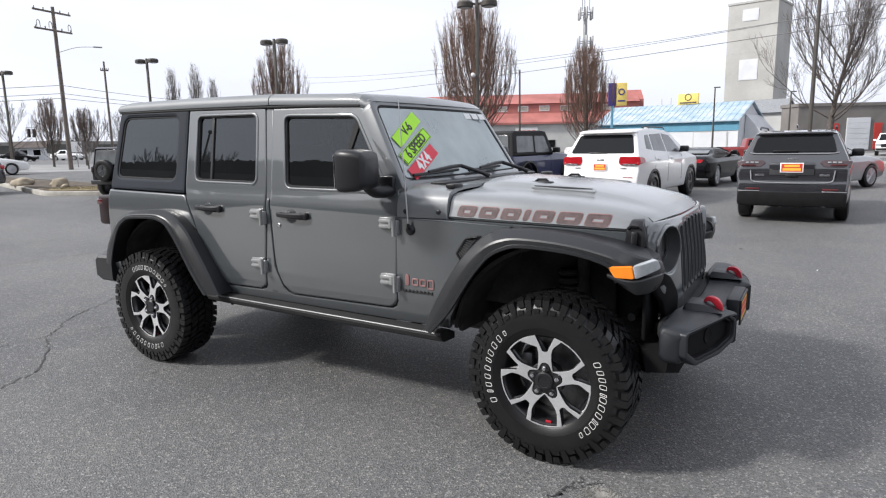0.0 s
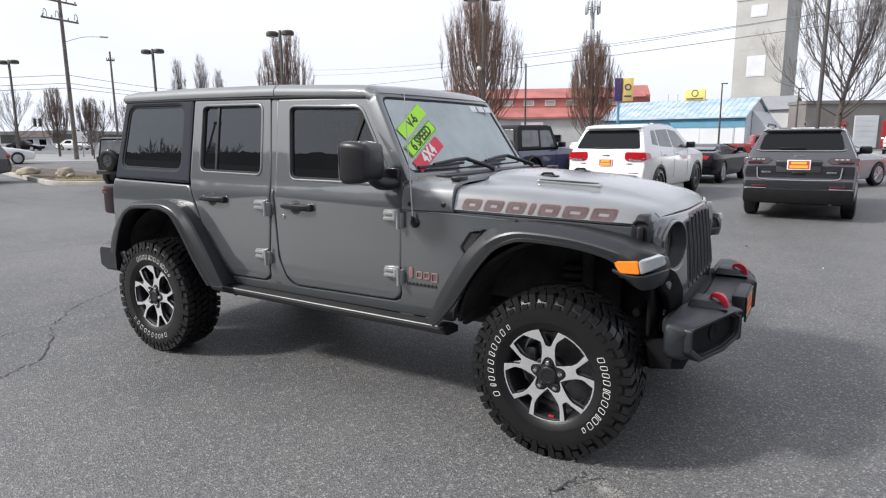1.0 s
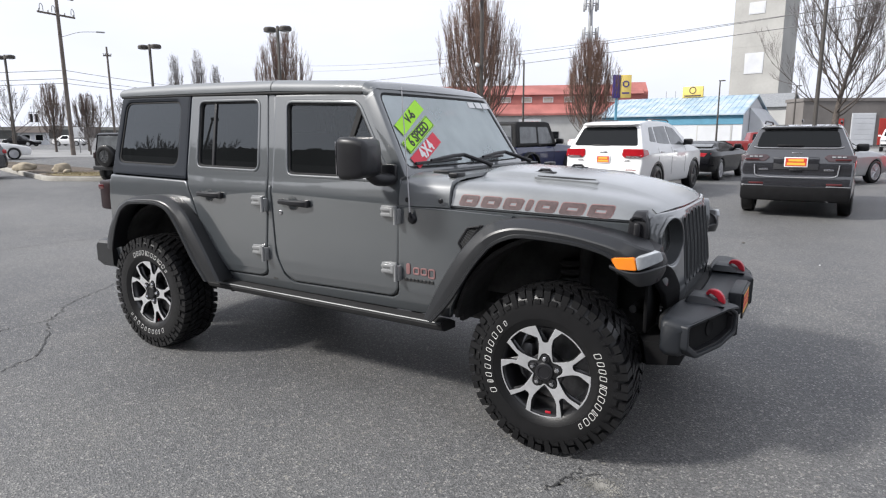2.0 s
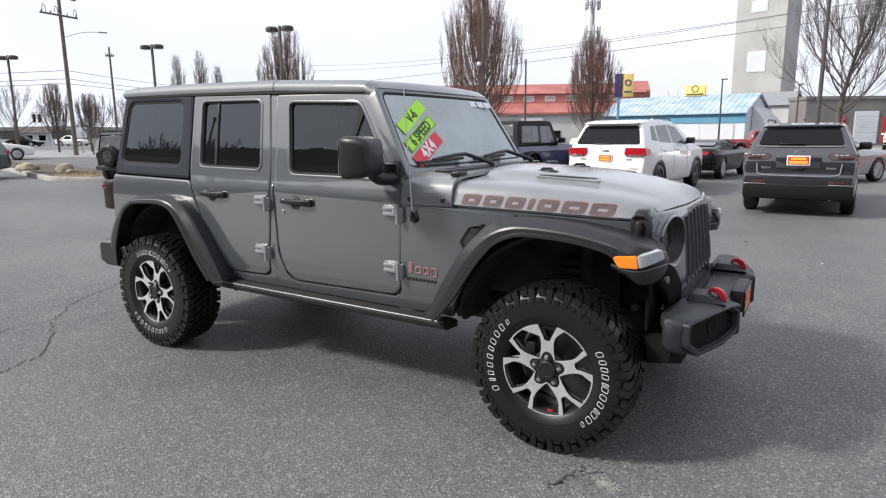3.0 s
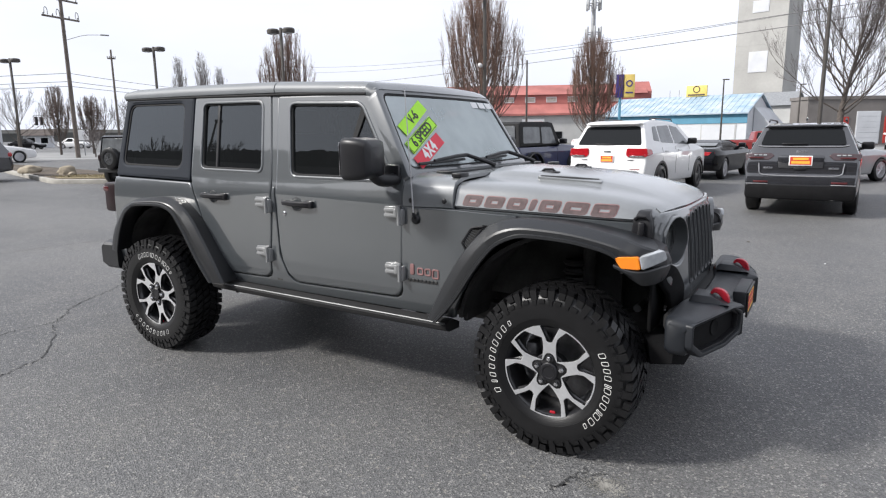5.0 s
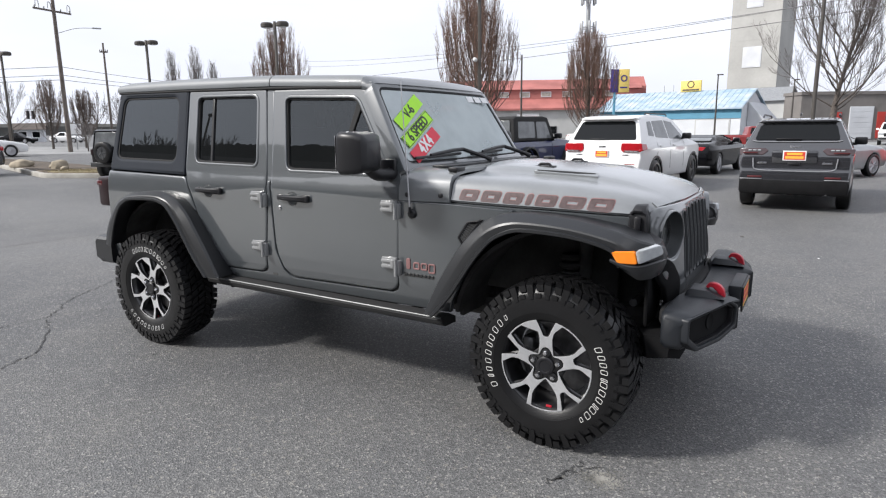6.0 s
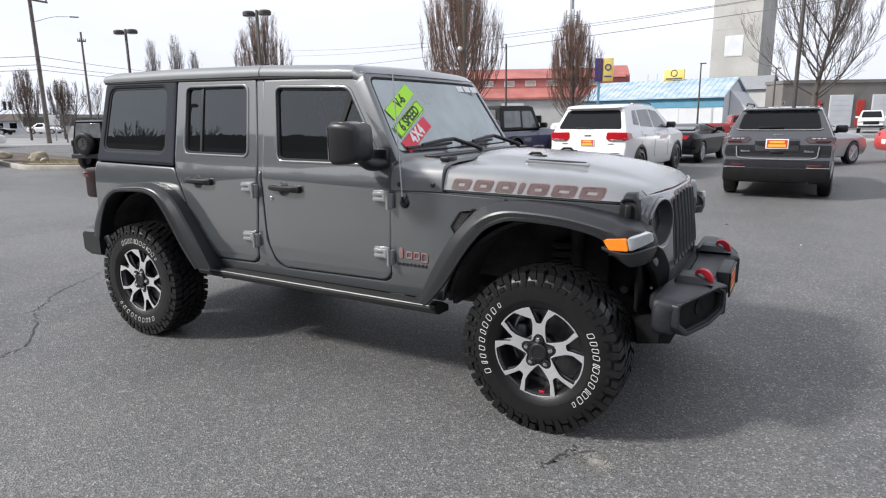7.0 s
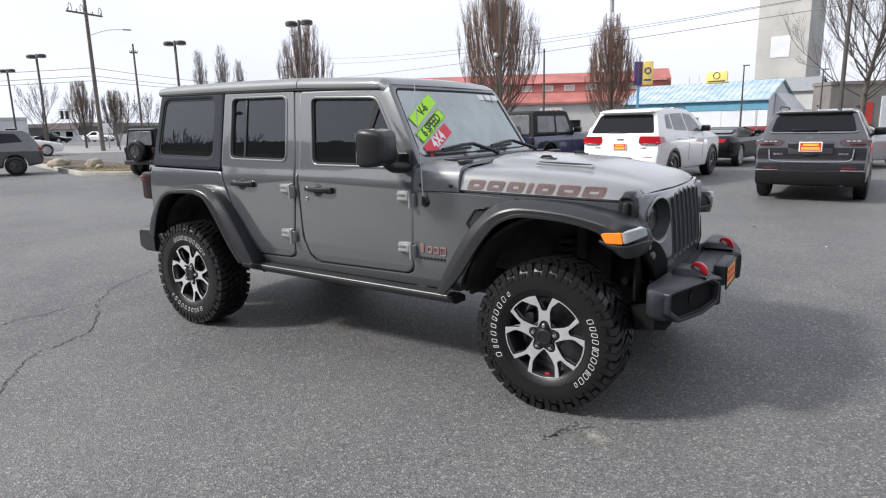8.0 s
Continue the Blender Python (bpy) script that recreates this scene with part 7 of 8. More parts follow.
# ---------- trees ----------
class Sticks:
    """Collects thin tapered three-sided sticks."""

    def __init__(self):
        self.v, self.f = [], []

    def add(self, pts, r0, r1, sides=3):
        n0 = len(self.v)
        k = len(pts)
        for i, p in enumerate(pts):
            d = (pts[min(i + 1, k - 1)] - pts[max(i - 1, 0)]).normalized()
            a = d.cross(Vector((0.31, 0.87, 0.2))).normalized()
            b = d.cross(a)
            r = r0 + (r1 - r0) * i / (k - 1)
            for j in range(sides):
                t = 2 * math.pi * j / sides
                self.v.append(p + a * (r * math.cos(t)) + b * (r * math.sin(t)))
        for i in range(k - 1):
            for j in range(sides):
                q = n0 + i * sides
                self.f.append((q + j, q + (j + 1) % sides, q + sides + (j + 1) % sides, q + sides + j))

    def obj(self, name, material, parent):
        me = bpy.data.meshes.new(name)
        me.from_pydata([tuple(p) for p in self.v], [], self.f)
        me.materials.append(material)
        me.polygons.foreach_set("use_smooth", [True] * len(me.polygons))
        ob = new(name, me)
        ob.parent = parent
        return ob


def bend(p, d, L, n, rnd, up, wob):
    pts = [p.copy()]
    d = d.normalized()
    for i in range(n):
        d = (d + Vector((rnd.gauss(0, wob), rnd.gauss(0, wob), rnd.gauss(0, wob) + up))).normalized()
        pts.append(pts[-1] + d * (L / n))
    return pts, d


def column_tree(x, y, H, W, seed, label, twig="twig", dens=1.0, rmin=0.009, limb=0.0052):
    """An upright hornbeam: short trunk, many steep limbs, fine upright twigs; a teardrop outline."""
    t = thing("tree", label, "tree", pose(x, y, 0, 0, 0, seed * 37), group="upright bare trees")
    rnd = random.Random(seed)
    wood, fine = Sticks(), Sticks()
    trunk, _ = bend(Vector((0, 0, -0.05)), Vector((0, 0, 1)), H * 0.80, 8, rnd, 0.1, 0.02)
    wood.add(trunk, 0.019 * H, 0.004 * H, 7)
    nb = int(62 * dens)
    for k in range(nb):
        f = (k + rnd.random()) / nb
        z = H * (0.10 + 0.50 * f)
        az = k * 2.399 + rnd.uniform(-0.3, 0.3)
        base = Vector((0, 0, z))
        reach = W * 0.5 * float(np.interp(f, [0, 0.3, 0.6, 1.0], [0.92, 1.0, 0.70, 0.15])) * rnd.uniform(0.55, 1.05)
        top = min(H * (0.50 + 0.50 * math.sqrt(max(0.0, 1 - (reach / (0.56 * W)) ** 2))) * rnd.uniform(0.93, 1.0), z + H * rnd.uniform(0.36, 0.58))
        top = max(top, z + 0.16 * H)
        n = 7
        pts = []
        for i in range(n + 1):
            s = i / n
            r = reach * (1 - (1 - s) ** 2.2) * (1 - 0.22 * s ** 3)
            pts.append(base + Vector((math.cos(az) * r + rnd.gauss(0, 0.035), math.sin(az) * r + rnd.gauss(0, 0.035), (top - z) * s ** 1.1)))
        wood.add(pts, limb * 0.7 * H, limb * 0.16 * H, 4)
        for q in range(int(12 * dens)):
            s = rnd.uniform(0.2, 0.97)
            i = min(n - 1, int(s * n))
            p = pts[i].lerp(pts[i + 1], s * n - i)
            a2 = az + rnd.uniform(-1.7, 1.7)
            room = max(0.05, (H - p.z) / H)
            d = Vector((math.cos(a2) * 0.20, math.sin(a2) * 0.20, 1.0))
            tw, dd = bend(p, d, H * min(room, rnd.uniform(0.06, 0.17)), 4, rnd, 0.16, 0.045)
            fine.add(tw, rmin * 0.9, rmin * 0.45)
            for e in range(3):
                j = rnd.randint(1, 3)
                a3 = a2 + rnd.uniform(-1.6, 1.6)
                t2, _ = bend(tw[j], Vector((math.cos(a3) * 0.38, math.sin(a3) * 0.38, 0.9)), H * min(room, rnd.uniform(0.02, 0.07)), 2, rnd, 0.15, 0.06)
                fine.add(t2, rmin * 0.8, rmin * 0.4)
    wood.obj("trunk", M["bark"], t)
    fine.obj("crown", M[twig], t)
    return t


def round_tree(x, y, H, W, fork, seed, label, rmin=0.0065, full=1.0):
    """A broad bare street tree: a short trunk, limbs that arch out and then up, and twigs that fill a rounded crown."""
    t = thing("tree", label, "tree", pose(x, y, 0, 0, 0, seed * 53))
    rnd = random.Random(seed)
    wood, fine = Sticks(), Sticks()
    trunk, _ = bend(Vector((0, 0, -0.05)), Vector((0, 0, 1)), fork, 5, rnd, 0.1, 0.03)
    wood.add(trunk, 0.024 * H, 0.019 * H, 9)

    def arch_limb(p, az, elev, L, n, lift):
        d = Vector((math.cos(az) * math.cos(elev), math.sin(az) * math.cos(elev), math.sin(elev)))
        pts = [p.copy()]
        for i in range(n):
            d = (d + Vector((rnd.gauss(0, 0.07), rnd.gauss(0, 0.07), lift + rnd.gauss(0, 0.05)))).normalized()
            pts.append(pts[-1] + d * (L / n))
        return pts

    def sprout(pts, az, L, r, lev):
        n = len(pts) - 1
        count = max(3, int((0, 6, 7, 9)[lev] * full))
        for q in range(count):
            s = 0.22 + 0.76 * (q + rnd.random()) / count
            i = min(n - 1, int(s * n))
            p = pts[i].lerp(pts[i + 1], s * n - i)
            d = (pts[i + 1] - pts[i]).normalized()
            a2 = math.atan2(d.y, d.x) + (1 if q % 2 else -1) * rnd.uniform(0.35, 1.1)
            el = max(0.0, math.asin(max(-1, min(1, d.z))) + rnd.uniform(-0.45, 0.35))
            l2 = L * rnd.uniform(0.34, 0.60) * (1.15 - 0.5 * s)
            b = arch_limb(p, a2, el, l2, 5 if lev > 1 else 3, 0.09)
            r2 = r * (1 - 0.6 * s) * 0.55
            (wood if lev > 2 else fine).add(b, max(rmin, r2), max(rmin * 0.5, r2 * 0.35), 4 if lev > 2 else 3)
            if lev > 1:
                sprout(b, a2, l2, r2, lev - 1)

    leader, _ = bend(trunk[-1], Vector((0.04, 0.02, 1)), (H - fork) * 0.72, 6, rnd, 0.06, 0.06)
    wood.add(leader, 0.0165 * H, 0.003 * H, 7)
    limbs = int(17 * full)
    for k in range(limbs):
        az = k * 2.399 + rnd.uniform(-0.25, 0.25)
        f = k / (limbs - 1)
        elev = radians(24 + 46 * f) + rnd.uniform(-0.12, 0.12)
        q = 0.62 * f * rnd.uniform(0.7, 1.1) * 6
        base = trunk[-1].lerp(trunk[-2], rnd.uniform(0.0, 0.9)) if f < 0.2 else leader[int(q)].lerp(leader[int(q) + 1], q - int(q))
        L = (0.46 * W * math.cos(elev) + 0.90 * (H - base.z) * math.sin(elev)) * rnd.uniform(0.85, 1.05)
        pts = arch_limb(base, az, elev, L, 8, 0.105 * (1 - 0.6 * f))
        r = 0.0068 * H * rnd.uniform(0.75, 1.1)
        wood.add(pts, r, r * 0.25, 5)
        sprout(pts, az, L, r, 3)
    wood.obj("trunk", M["bark"], t)
    fine.obj("crown", M["twig_grey"], t)
    return t


def spread_tree(x, y, H, W, seed, label, twig="twig_grey", depth=5, rmin=0.011, z0=0.0, kids=3, low=0.22):
    """A bare broad tree: forked limbs that branch again and again."""
    t = thing("tree", label, "tree", pose(x, y, z0, 0, 0, seed * 53))
    rnd = random.Random(seed)
    wood, fine = Sticks(), Sticks()

    def grow(p, d, L, r, lev):
        pts, dd = bend(p, d, L, 4, rnd, 0.075 if kids == 3 else 0.06, 0.10)
        (wood if lev > 2 else fine).add(pts, max(rmin, r), max(rmin * 0.7, r * 0.62), 6 if lev > 3 else 3)
        if lev == 0:
            return
        for c in range(kids if lev > 1 else (4 if low > 0.2 else 7)):
            az = rnd.uniform(0, 6.283)
            spread = rnd.uniform(0.4, 0.85) * (W / H) * 1.15
            side = dd.cross(Vector((math.cos(az), math.sin(az), 0.3))).normalized()
            nd = (dd + side * spread + Vector((0, 0, 0.08))).normalized()
            j = 4 if c == 0 else rnd.randint(2, 4)
            grow(pts[j], nd if c else (dd + side * 0.2).normalized(), L * rnd.uniform(0.62, 0.82), r * (0.66 if c == 0 else 0.55), lev - 1)

    trunk, d = bend(Vector((0, 0, -0.05)), Vector((0, 0, 1)), H * low, 4, rnd, 0.1, 0.03)
    wood.add(trunk, 0.021 * H, 0.015 * H, 8)
    for k in range(5):
        az = k * 2 * math.pi / 5 + rnd.uniform(-0.4, 0.4)
        grow(trunk[-1 if k % 2 else -2], Vector((math.cos(az) * W / H * 0.75, math.sin(az) * W / H * 0.75, 1)), H * 0.26, (0.0085 if kids == 3 else 0.0055) * H, depth - 1)
    wood.obj("trunk", M["bark"], t)
    fine.obj("crown", M[twig], t)
    return t


column_tree(-16.0, 28.3, 9.1, 5.3, 1, "tall upright bare tree with reddish brown twigs", dens=1.65, limb=0.0042)
column_tree(-13.8, 41.2, 7.9, 4.8, 2, "upright bare tree with dense brown twigs", dens=1.6, limb=0.0042)
column_tree(-32.6, 29.8, 8.6, 4.9, 3, "upright bare tree with brown twigs by the street", dens=1.3, limb=0.0045)
column_tree(-59.4, 40.7, 9.7, 2.0, 4, "far slim upright bare tree", dens=0.6, rmin=0.012, twig="twig_grey", limb=0.004)
column_tree(-58.2, 42.7, 10.4, 2.1, 8, "far slim upright bare tree", dens=0.6, rmin=0.012, twig="twig_grey", limb=0.004)
column_tree(-57.3, 44.3, 8.8, 1.8, 9, "far slim upright bare tree", dens=0.6, rmin=0.012, twig="twig_grey", limb=0.004)
column_tree(-59.0, 27.4, 6.0, 3.1, 6, "rounded brown street tree beside the traffic lights", dens=1.15, rmin=0.010, twig="twig_brown", limb=0.005)
column_tree(-59.0, 30.4, 5.3, 3.2, 7, "brown street tree behind the pole", dens=1.15, rmin=0.010, twig="twig_brown", limb=0.005)
round_tree(-66.0, 35.6, 5.4, 3.2, 1.5, 13, "grey bare tree beyond the street", rmin=0.007, full=0.7)
round_tree(-66.0, 38.2, 4.8, 3.2, 1.4, 16, "grey bare tree beyond the street", rmin=0.007, full=0.7)
round_tree(-70.0, 29.0, 5.6, 5.2, 1.4, 14, "thin bare grey tree at the far street", rmin=0.008, full=0.75)
round_tree(1.25, 43.6, 9.6, 6.6, 2.7, 12, "large bare spreading tree with grey twigs")
spread_tree(-48.0, 24.3, 2.9, 1.7, 15, "small young street tree", depth=4, rmin=0.013)


# ---------- poles, lamps, wires ----------
def lot_lamp(x, y, H, heading):
    t = thing("street_lamp", "dark bronze parking lot lamp with twin heads", "street lamp", pose(x, y, 0, 0, 0, heading), group="parking lot lamps")
    part("base", lathe(bmesh.new(), [(0, 0.28), (0.7, 0.28), (0.75, 0.24), (0.75, 0.0)], 20, "z"), M["kerb"], t)
    part("pole", B(((0, 0, 0.4 + H / 2), (0.13, 0.13, H - 0.5), 0.02)), M["pole"], t)
    for s in (-1, 1):
        bm = bmesh.new()
        lathe(bm, [(H - 0.16, 0.25), (H - 0.13, 0.33), (H + 0.02, 0.34), (H + 0.10, 0.28), (H + 0.13, 0.10), (H + 0.13, 0.0)], 20, "z", (s * 0.50, 0, 0))
        hd = part("lamp_head", bm, M["pole"], t)
        part("lamp_arm", tube(bmesh.new(), [(s * 0.05, 0, H - 0.02), (s * 0.25, 0, H - 0.02)], 0.05, 8), M["pole"], t)
        part("lens", lathe(bmesh.new(), [(H - 0.19, 0.0), (H - 0.185, 0.18), (H - 0.155, 0.24), (H - 0.15, 0.0)], 20, "z", (s * 0.50, 0, 0)), M["clearlens"], hd)
    return t


lamp = lot_lamp(-11.6, 20.4, 7.15, 20)
part("security_camera", lathe(bmesh.new(), [(-0.22, 0.05), (-0.2, 0.08), (0.1, 0.08), (0.14, 0.05), (0.14, 0.0)], 14, "y", (-0.16, -0.14, 4.28)), M["white"], lamp, "small white camera on the pole")
lot_lamp(-25.4, 22.5, 7.2, 12)
lot_lamp(-37.9, 23.2, 7.25, 15)
lot_lamp(-51.2, 20.5, 7.2, 15)
lot_lamp(-65.0, 24.2, 7.2, 15)


def utility_pole(x, y, H, r, arms, label, heading=20, lean=0.0, wood="wood"):
    t = thing("utility_pole", label, "utility pole", pose(x, y, 0, 0, lean, heading))
    part("pole", tube(bmesh.new(), [(0, 0, -0.1), (0, 0, H * 0.5), (0, 0, H)], [r, r * 0.85, r * 0.68], 12), M[wood], t)
    for z, w in arms:
        arm = part("crossarm", B(((0, 0.12, z), (w, 0.1, 0.13), 0.01)), M[wood], t)
        for k in (-0.46, -0.22, 0.22, 0.46):
            part("insulator", lathe(bmesh.new(), [(0.06, 0.02), (0.10, 0.06), (0.14, 0.035), (0.18, 0.06), (0.24, 0.03), (0.25, 0.0)], 10, "z", (w * k, 0.12, z)), M["galv"], arm)
    return t


up = utility_pole(-48.3, 23.1, 11.9, 0.17, ((11.55, 3.0), (10.25, 3.0)), "tall wooden utility pole with two crossarms and a street light", heading=100)
part("lamp_bracket", tube(bmesh.new(), smooth_path([(0.1, -0.08, 8.7), (1.0, -0.79, 9.1), (1.9, -1.5, 9.2)], 4), 0.02, 6), M["galv"], up)
part("lamp_head", B(((2.1, -1.66, 9.2), (0.6, 0.24, 0.09), 0.035, 2, Matrix.Rotation(radians(-38), 4, "Z"))), M["galv"], up)
for k in (-1.3, -0.35, 1.2):
    part("jumper_wire", tube(bmesh.new(), smooth_path([(k, 0.12, 10.4), (k + 0.02, 0.12, 10.75), (k + 0.12, 0.12, 10.85), (k + 0.24, 0.12, 10.72), (k + 0.26, 0.12, 10.35)], 3), 0.03, 5), M["galv"], up)
utility_pole(0.35, 35.7, 12.0, 0.115, ((11.6, 2.4),), "dark wooden utility pole beside the bare tree", heading=28, wood="pole")
utility_pole(-21.9, 47.7, 7.6, 0.10, (), "slim dark pole beyond the lot", wood="pole")
utility_pole(-100, 92.0, 15.0, 0.2, ((13.8, 2.4), (12.2, 2.4)), "far wooden utility pole", heading=28)

utility_pole(-58.0, 32.5, 9.7, 0.12, ((8.9, 0.7),), "thin wooden utility pole with one short crossarm", heading=60)

for x, y, h, lab in ((-6.8, 52.4, 5.5, "thin grey street light by the blue roof"), (-1.6, 58.0, 5.2, "thin dark street light by the tower")):
    t = thing("street_light", lab, "street light", pose(x, y, 0))
    part("pole", tube(bmesh.new(), [(0, 0, 0), (0, 0, h)], [0.09, 0.05], 8), M["pole"], t)
    part("lamp_head", B(((0.15, 0.0, h), (0.5, 0.16, 0.09), 0.03)), M["pole"], t)


def wire(p, q, sag, r, label="overhead cable"):
    p, q = Vector(p), Vector(q)
    pts = []
    for k in range(25):
        s = k / 24
        v = p.lerp(q, s)
        v.z -= sag * 4 * s * (1 - s)
        pts.append(v)
    solo("overhead_cable", tube(bmesh.new(), pts, r, 5), M["wire"], label, "cable", group="overhead cables")


for z0, z1, sag, r in ((8.5, 11.8, 1.1, 0.018), (8.6, 11.0, 1.1, 0.018), (7.8, 8.8, 0.5, 0.024)):
    wire((10.0, 36.4, z0), (-68.6, 71.1, z1), sag, r, "black overhead cable along the street")
for z in (6.3, 5.7, 5.35):
    wire((-48.3, 23.1, z), (-130, -14, z + 1.5), 0.8, 0.022, "black cable from the wooden pole")
    wire((-48.3, 23.1, z), (-100, 92.0, z + 4.6), 0.8, 0.02, "black cable from the wooden pole to the far pole")

# mobile phone mast
t = thing("phone_mast", "grey mobile phone mast with antenna rings", "mast", pose(-30.0, 89.0, 0))
part("pole", tube(bmesh.new(), [(0, 0, 0), (0, 0, 20.5)], [0.5, 0.28], 12), M["galv"], t)
for z, w in ((19.6, 1.0), (15.6, 1.1)):
    for k in range(6):
        a = k * math.pi / 3
        part("antenna", B(((w * math.cos(a), w * math.sin(a), z), (0.28, 0.28, 1.7), 0.04)), M["galv"], t)
    part("ring", tube(bmesh.new(), [(w * math.cos(k * math.pi / 6), w * math.sin(k * math.pi / 6), z) for k in range(13)], 0.08, 6), M["galv"], t)
for k in range(3):
    part("whip", tube(bmesh.new(), [(0.6 * math.cos(k * 2.1), 0.6 * math.sin(k * 2.1), 20.0), (0.6 * math.cos(k * 2.1), 0.6 * math.sin(k * 2.1), 21.6)], 0.06, 5), M["galv"], t)

# traffic lights
t = thing("traffic_light", "dark traffic lights on a mast arm over the street", "traffic light", pose(-64.0, 28.2, 0))
part("mast", tube(bmesh.new(), [(-1.0, 2.4, 0), (-1.0, 2.4, 3.75), (0, 0.4, 3.68), (0.2, -0.5, 3.65)], 0.03, 8), M["galv"], t)
for dx, dy in ((0.05, 0.26), (0.15, -0.26)):
    hd = part("signal_head", B(((dx, dy, 3.15), (0.22, 0.22, 0.80), 0.03)), M["trim"], t)
    for q in range(3):
        part("signal_lens", lathe(bmesh.new(), [(-0.20, 0.0), (-0.20, 0.12), (-0.17, 0.12)], 12, "y", (dx, dy + 0.06, 2.86 + 0.29 * q)), M["taillens_dark"], hd)


# ---------- buildings ----------
def frame_axes(p0, p1):
    p0, p1 = Vector((*p0, 0)), Vector((*p1, 0))
    d = (p1 - p0).normalized()
    return p0, d, Vector((-d.y, d.x, 0)), (p1 - p0).length


def wall_panel(bm, p0, d, n, o, off, depth=0.2, holes=()):
    """A wall piece: outline in metres along the front and up, off metres out from it towards the viewer."""
    panel(bm, o if area(o) > 0 else o[::-1], holes, r=0.01, depth=depth, fn=lambda u, v, w: p0 + d * u - n * (off + w) + Vector((0, 0, v)))
    return bm


def rect(a, b, c, e):
    return [(a, c), (b, c), (b, e), (a, e)]


def prism(bm, p0, d, n, L, sec):
    """A solid along the front: sec is a list of (back, up)."""
    rings = [[p0 + d * s + n * q + Vector((0, 0, z)) for q, z in sec] for s in (0.0, L)]
    loft(bm, rings)
    return bm


def building_blue():
    p0, d, n, L = frame_axes((-20.1, 64.8), (-6.0, 62.5))
    t = thing("commercial_building", "white block building with light blue metal roof and blue fascia", "building")
    part("wall", prism(bmesh.new(), p0, d, n, L, [(0, 0), (0, 3.0), (4.2, 4.75), (8.5, 3.0), (8.5, 0)]), M["whitewall"], t)
    part("fascia", wall_panel(bmesh.new(), p0, d, n, rect(-0.1, L + 0.05, 2.15, 3.05), 0.06, 0.05), M["bluewall"], t, "bright blue fascia band")
    roof = part("roof", prism(bmesh.new(), p0 - d * 0.3, d, n, L + 0.5, [(-0.4, 3.02), (-0.4, 3.14), (4.2, 5.06), (8.9, 3.14), (8.9, 3.02), (4.2, 4.92)]), M["blueroof"], t, "worn light blue metal roof")
    for k in range(27):
        s = k * (L + 0.4) / 26
        bm = bmesh.new()
        tube(bm, [p0 + d * (s - 0.3) + n * -0.4 + Vector((0, 0, 3.15)), p0 + d * (s - 0.3) + n * 4.2 + Vector((0, 0, 5.07))], 0.03, 4)
        part("roof_rib", bm, M["blueroof"], roof)
    dr = part("wall_door", wall_panel(bmesh.new(), p0, d, n, rect(L - 4.2, L - 0.9, 0.05, 2.1), 0.05, 0.04), M["greywall"], t)
    part("door_leaf", wall_panel(bmesh.new(), p0, d, n, rect(L - 4.08, L - 1.02, 0.05, 2.0), 0.075, 0.03), M["whitewall"], dr)
    w = part("window", wall_panel(bmesh.new(), p0, d, n, rect(6.2, 8.0, 0.7, 1.6), 0.05, 0.04), M["greywall"], t)
    part("pane", wall_panel(bmesh.new(), p0, d, n, rect(6.3, 7.9, 0.8, 1.5), 0.07, 0.02), M["carglass"], w)
    part("wall_lamp", wall_panel(bmesh.new(), p0, d, n, rect(5.2, 5.5, 2.45, 2.75), 0.3, 0.25), M["white"], t)
    for q in range(3):
        bm = bmesh.new()
        tube(bm, [p0 + d * (5.2 + q) + n * 4.2 + Vector((0, 0, 5.0)), p0 + d * (5.2 + q) + n * 4.2 + Vector((0, 0, 5.75))], 0.025, 5)
        part("sign_frame", bm, M["galv"], t)
    # leaning side shed
    q0 = p0 + d * (L + 0.05) + n * 2.0
    part("side_shed", prism(bmesh.new(), q0, n, -d, 5.5, [(0, 0), (0, 3.7), (-2.2, 1.2), (-2.2, 0)]), M["whitewall"], t)
    s = thing("roof_sign", "yellow roof sign with a round emblem and a line of print", "sign", Matrix.Translation(p0 + d * 8.1 + n * 4.0) @ Matrix.Rotation(math.atan2(d.y, d.x), 4, "Z"))
    part("face", B(((0, 0, 5.55), (2.1, 0.25, 1.1), 0.03)), M["yellow"], s)
    part("emblem", lathe(bmesh.new(), [(-0.16, 0.36), (-0.14, 0.36), (-0.14, 0.28), (-0.16, 0.28)], 24, "y", (0, 0, 5.72), close=True), M["brown"], s)
    part("print", B(((0, -0.14, 5.16), (1.7, 0.03, 0.14))), M["brown"], s)
    part("leg", B(((-0.7, 0.1, 5.0), (0.08, 0.08, 0.6)), ((0.7, 0.1, 5.0), (0.08, 0.08, 0.6))), M["galv"], s)


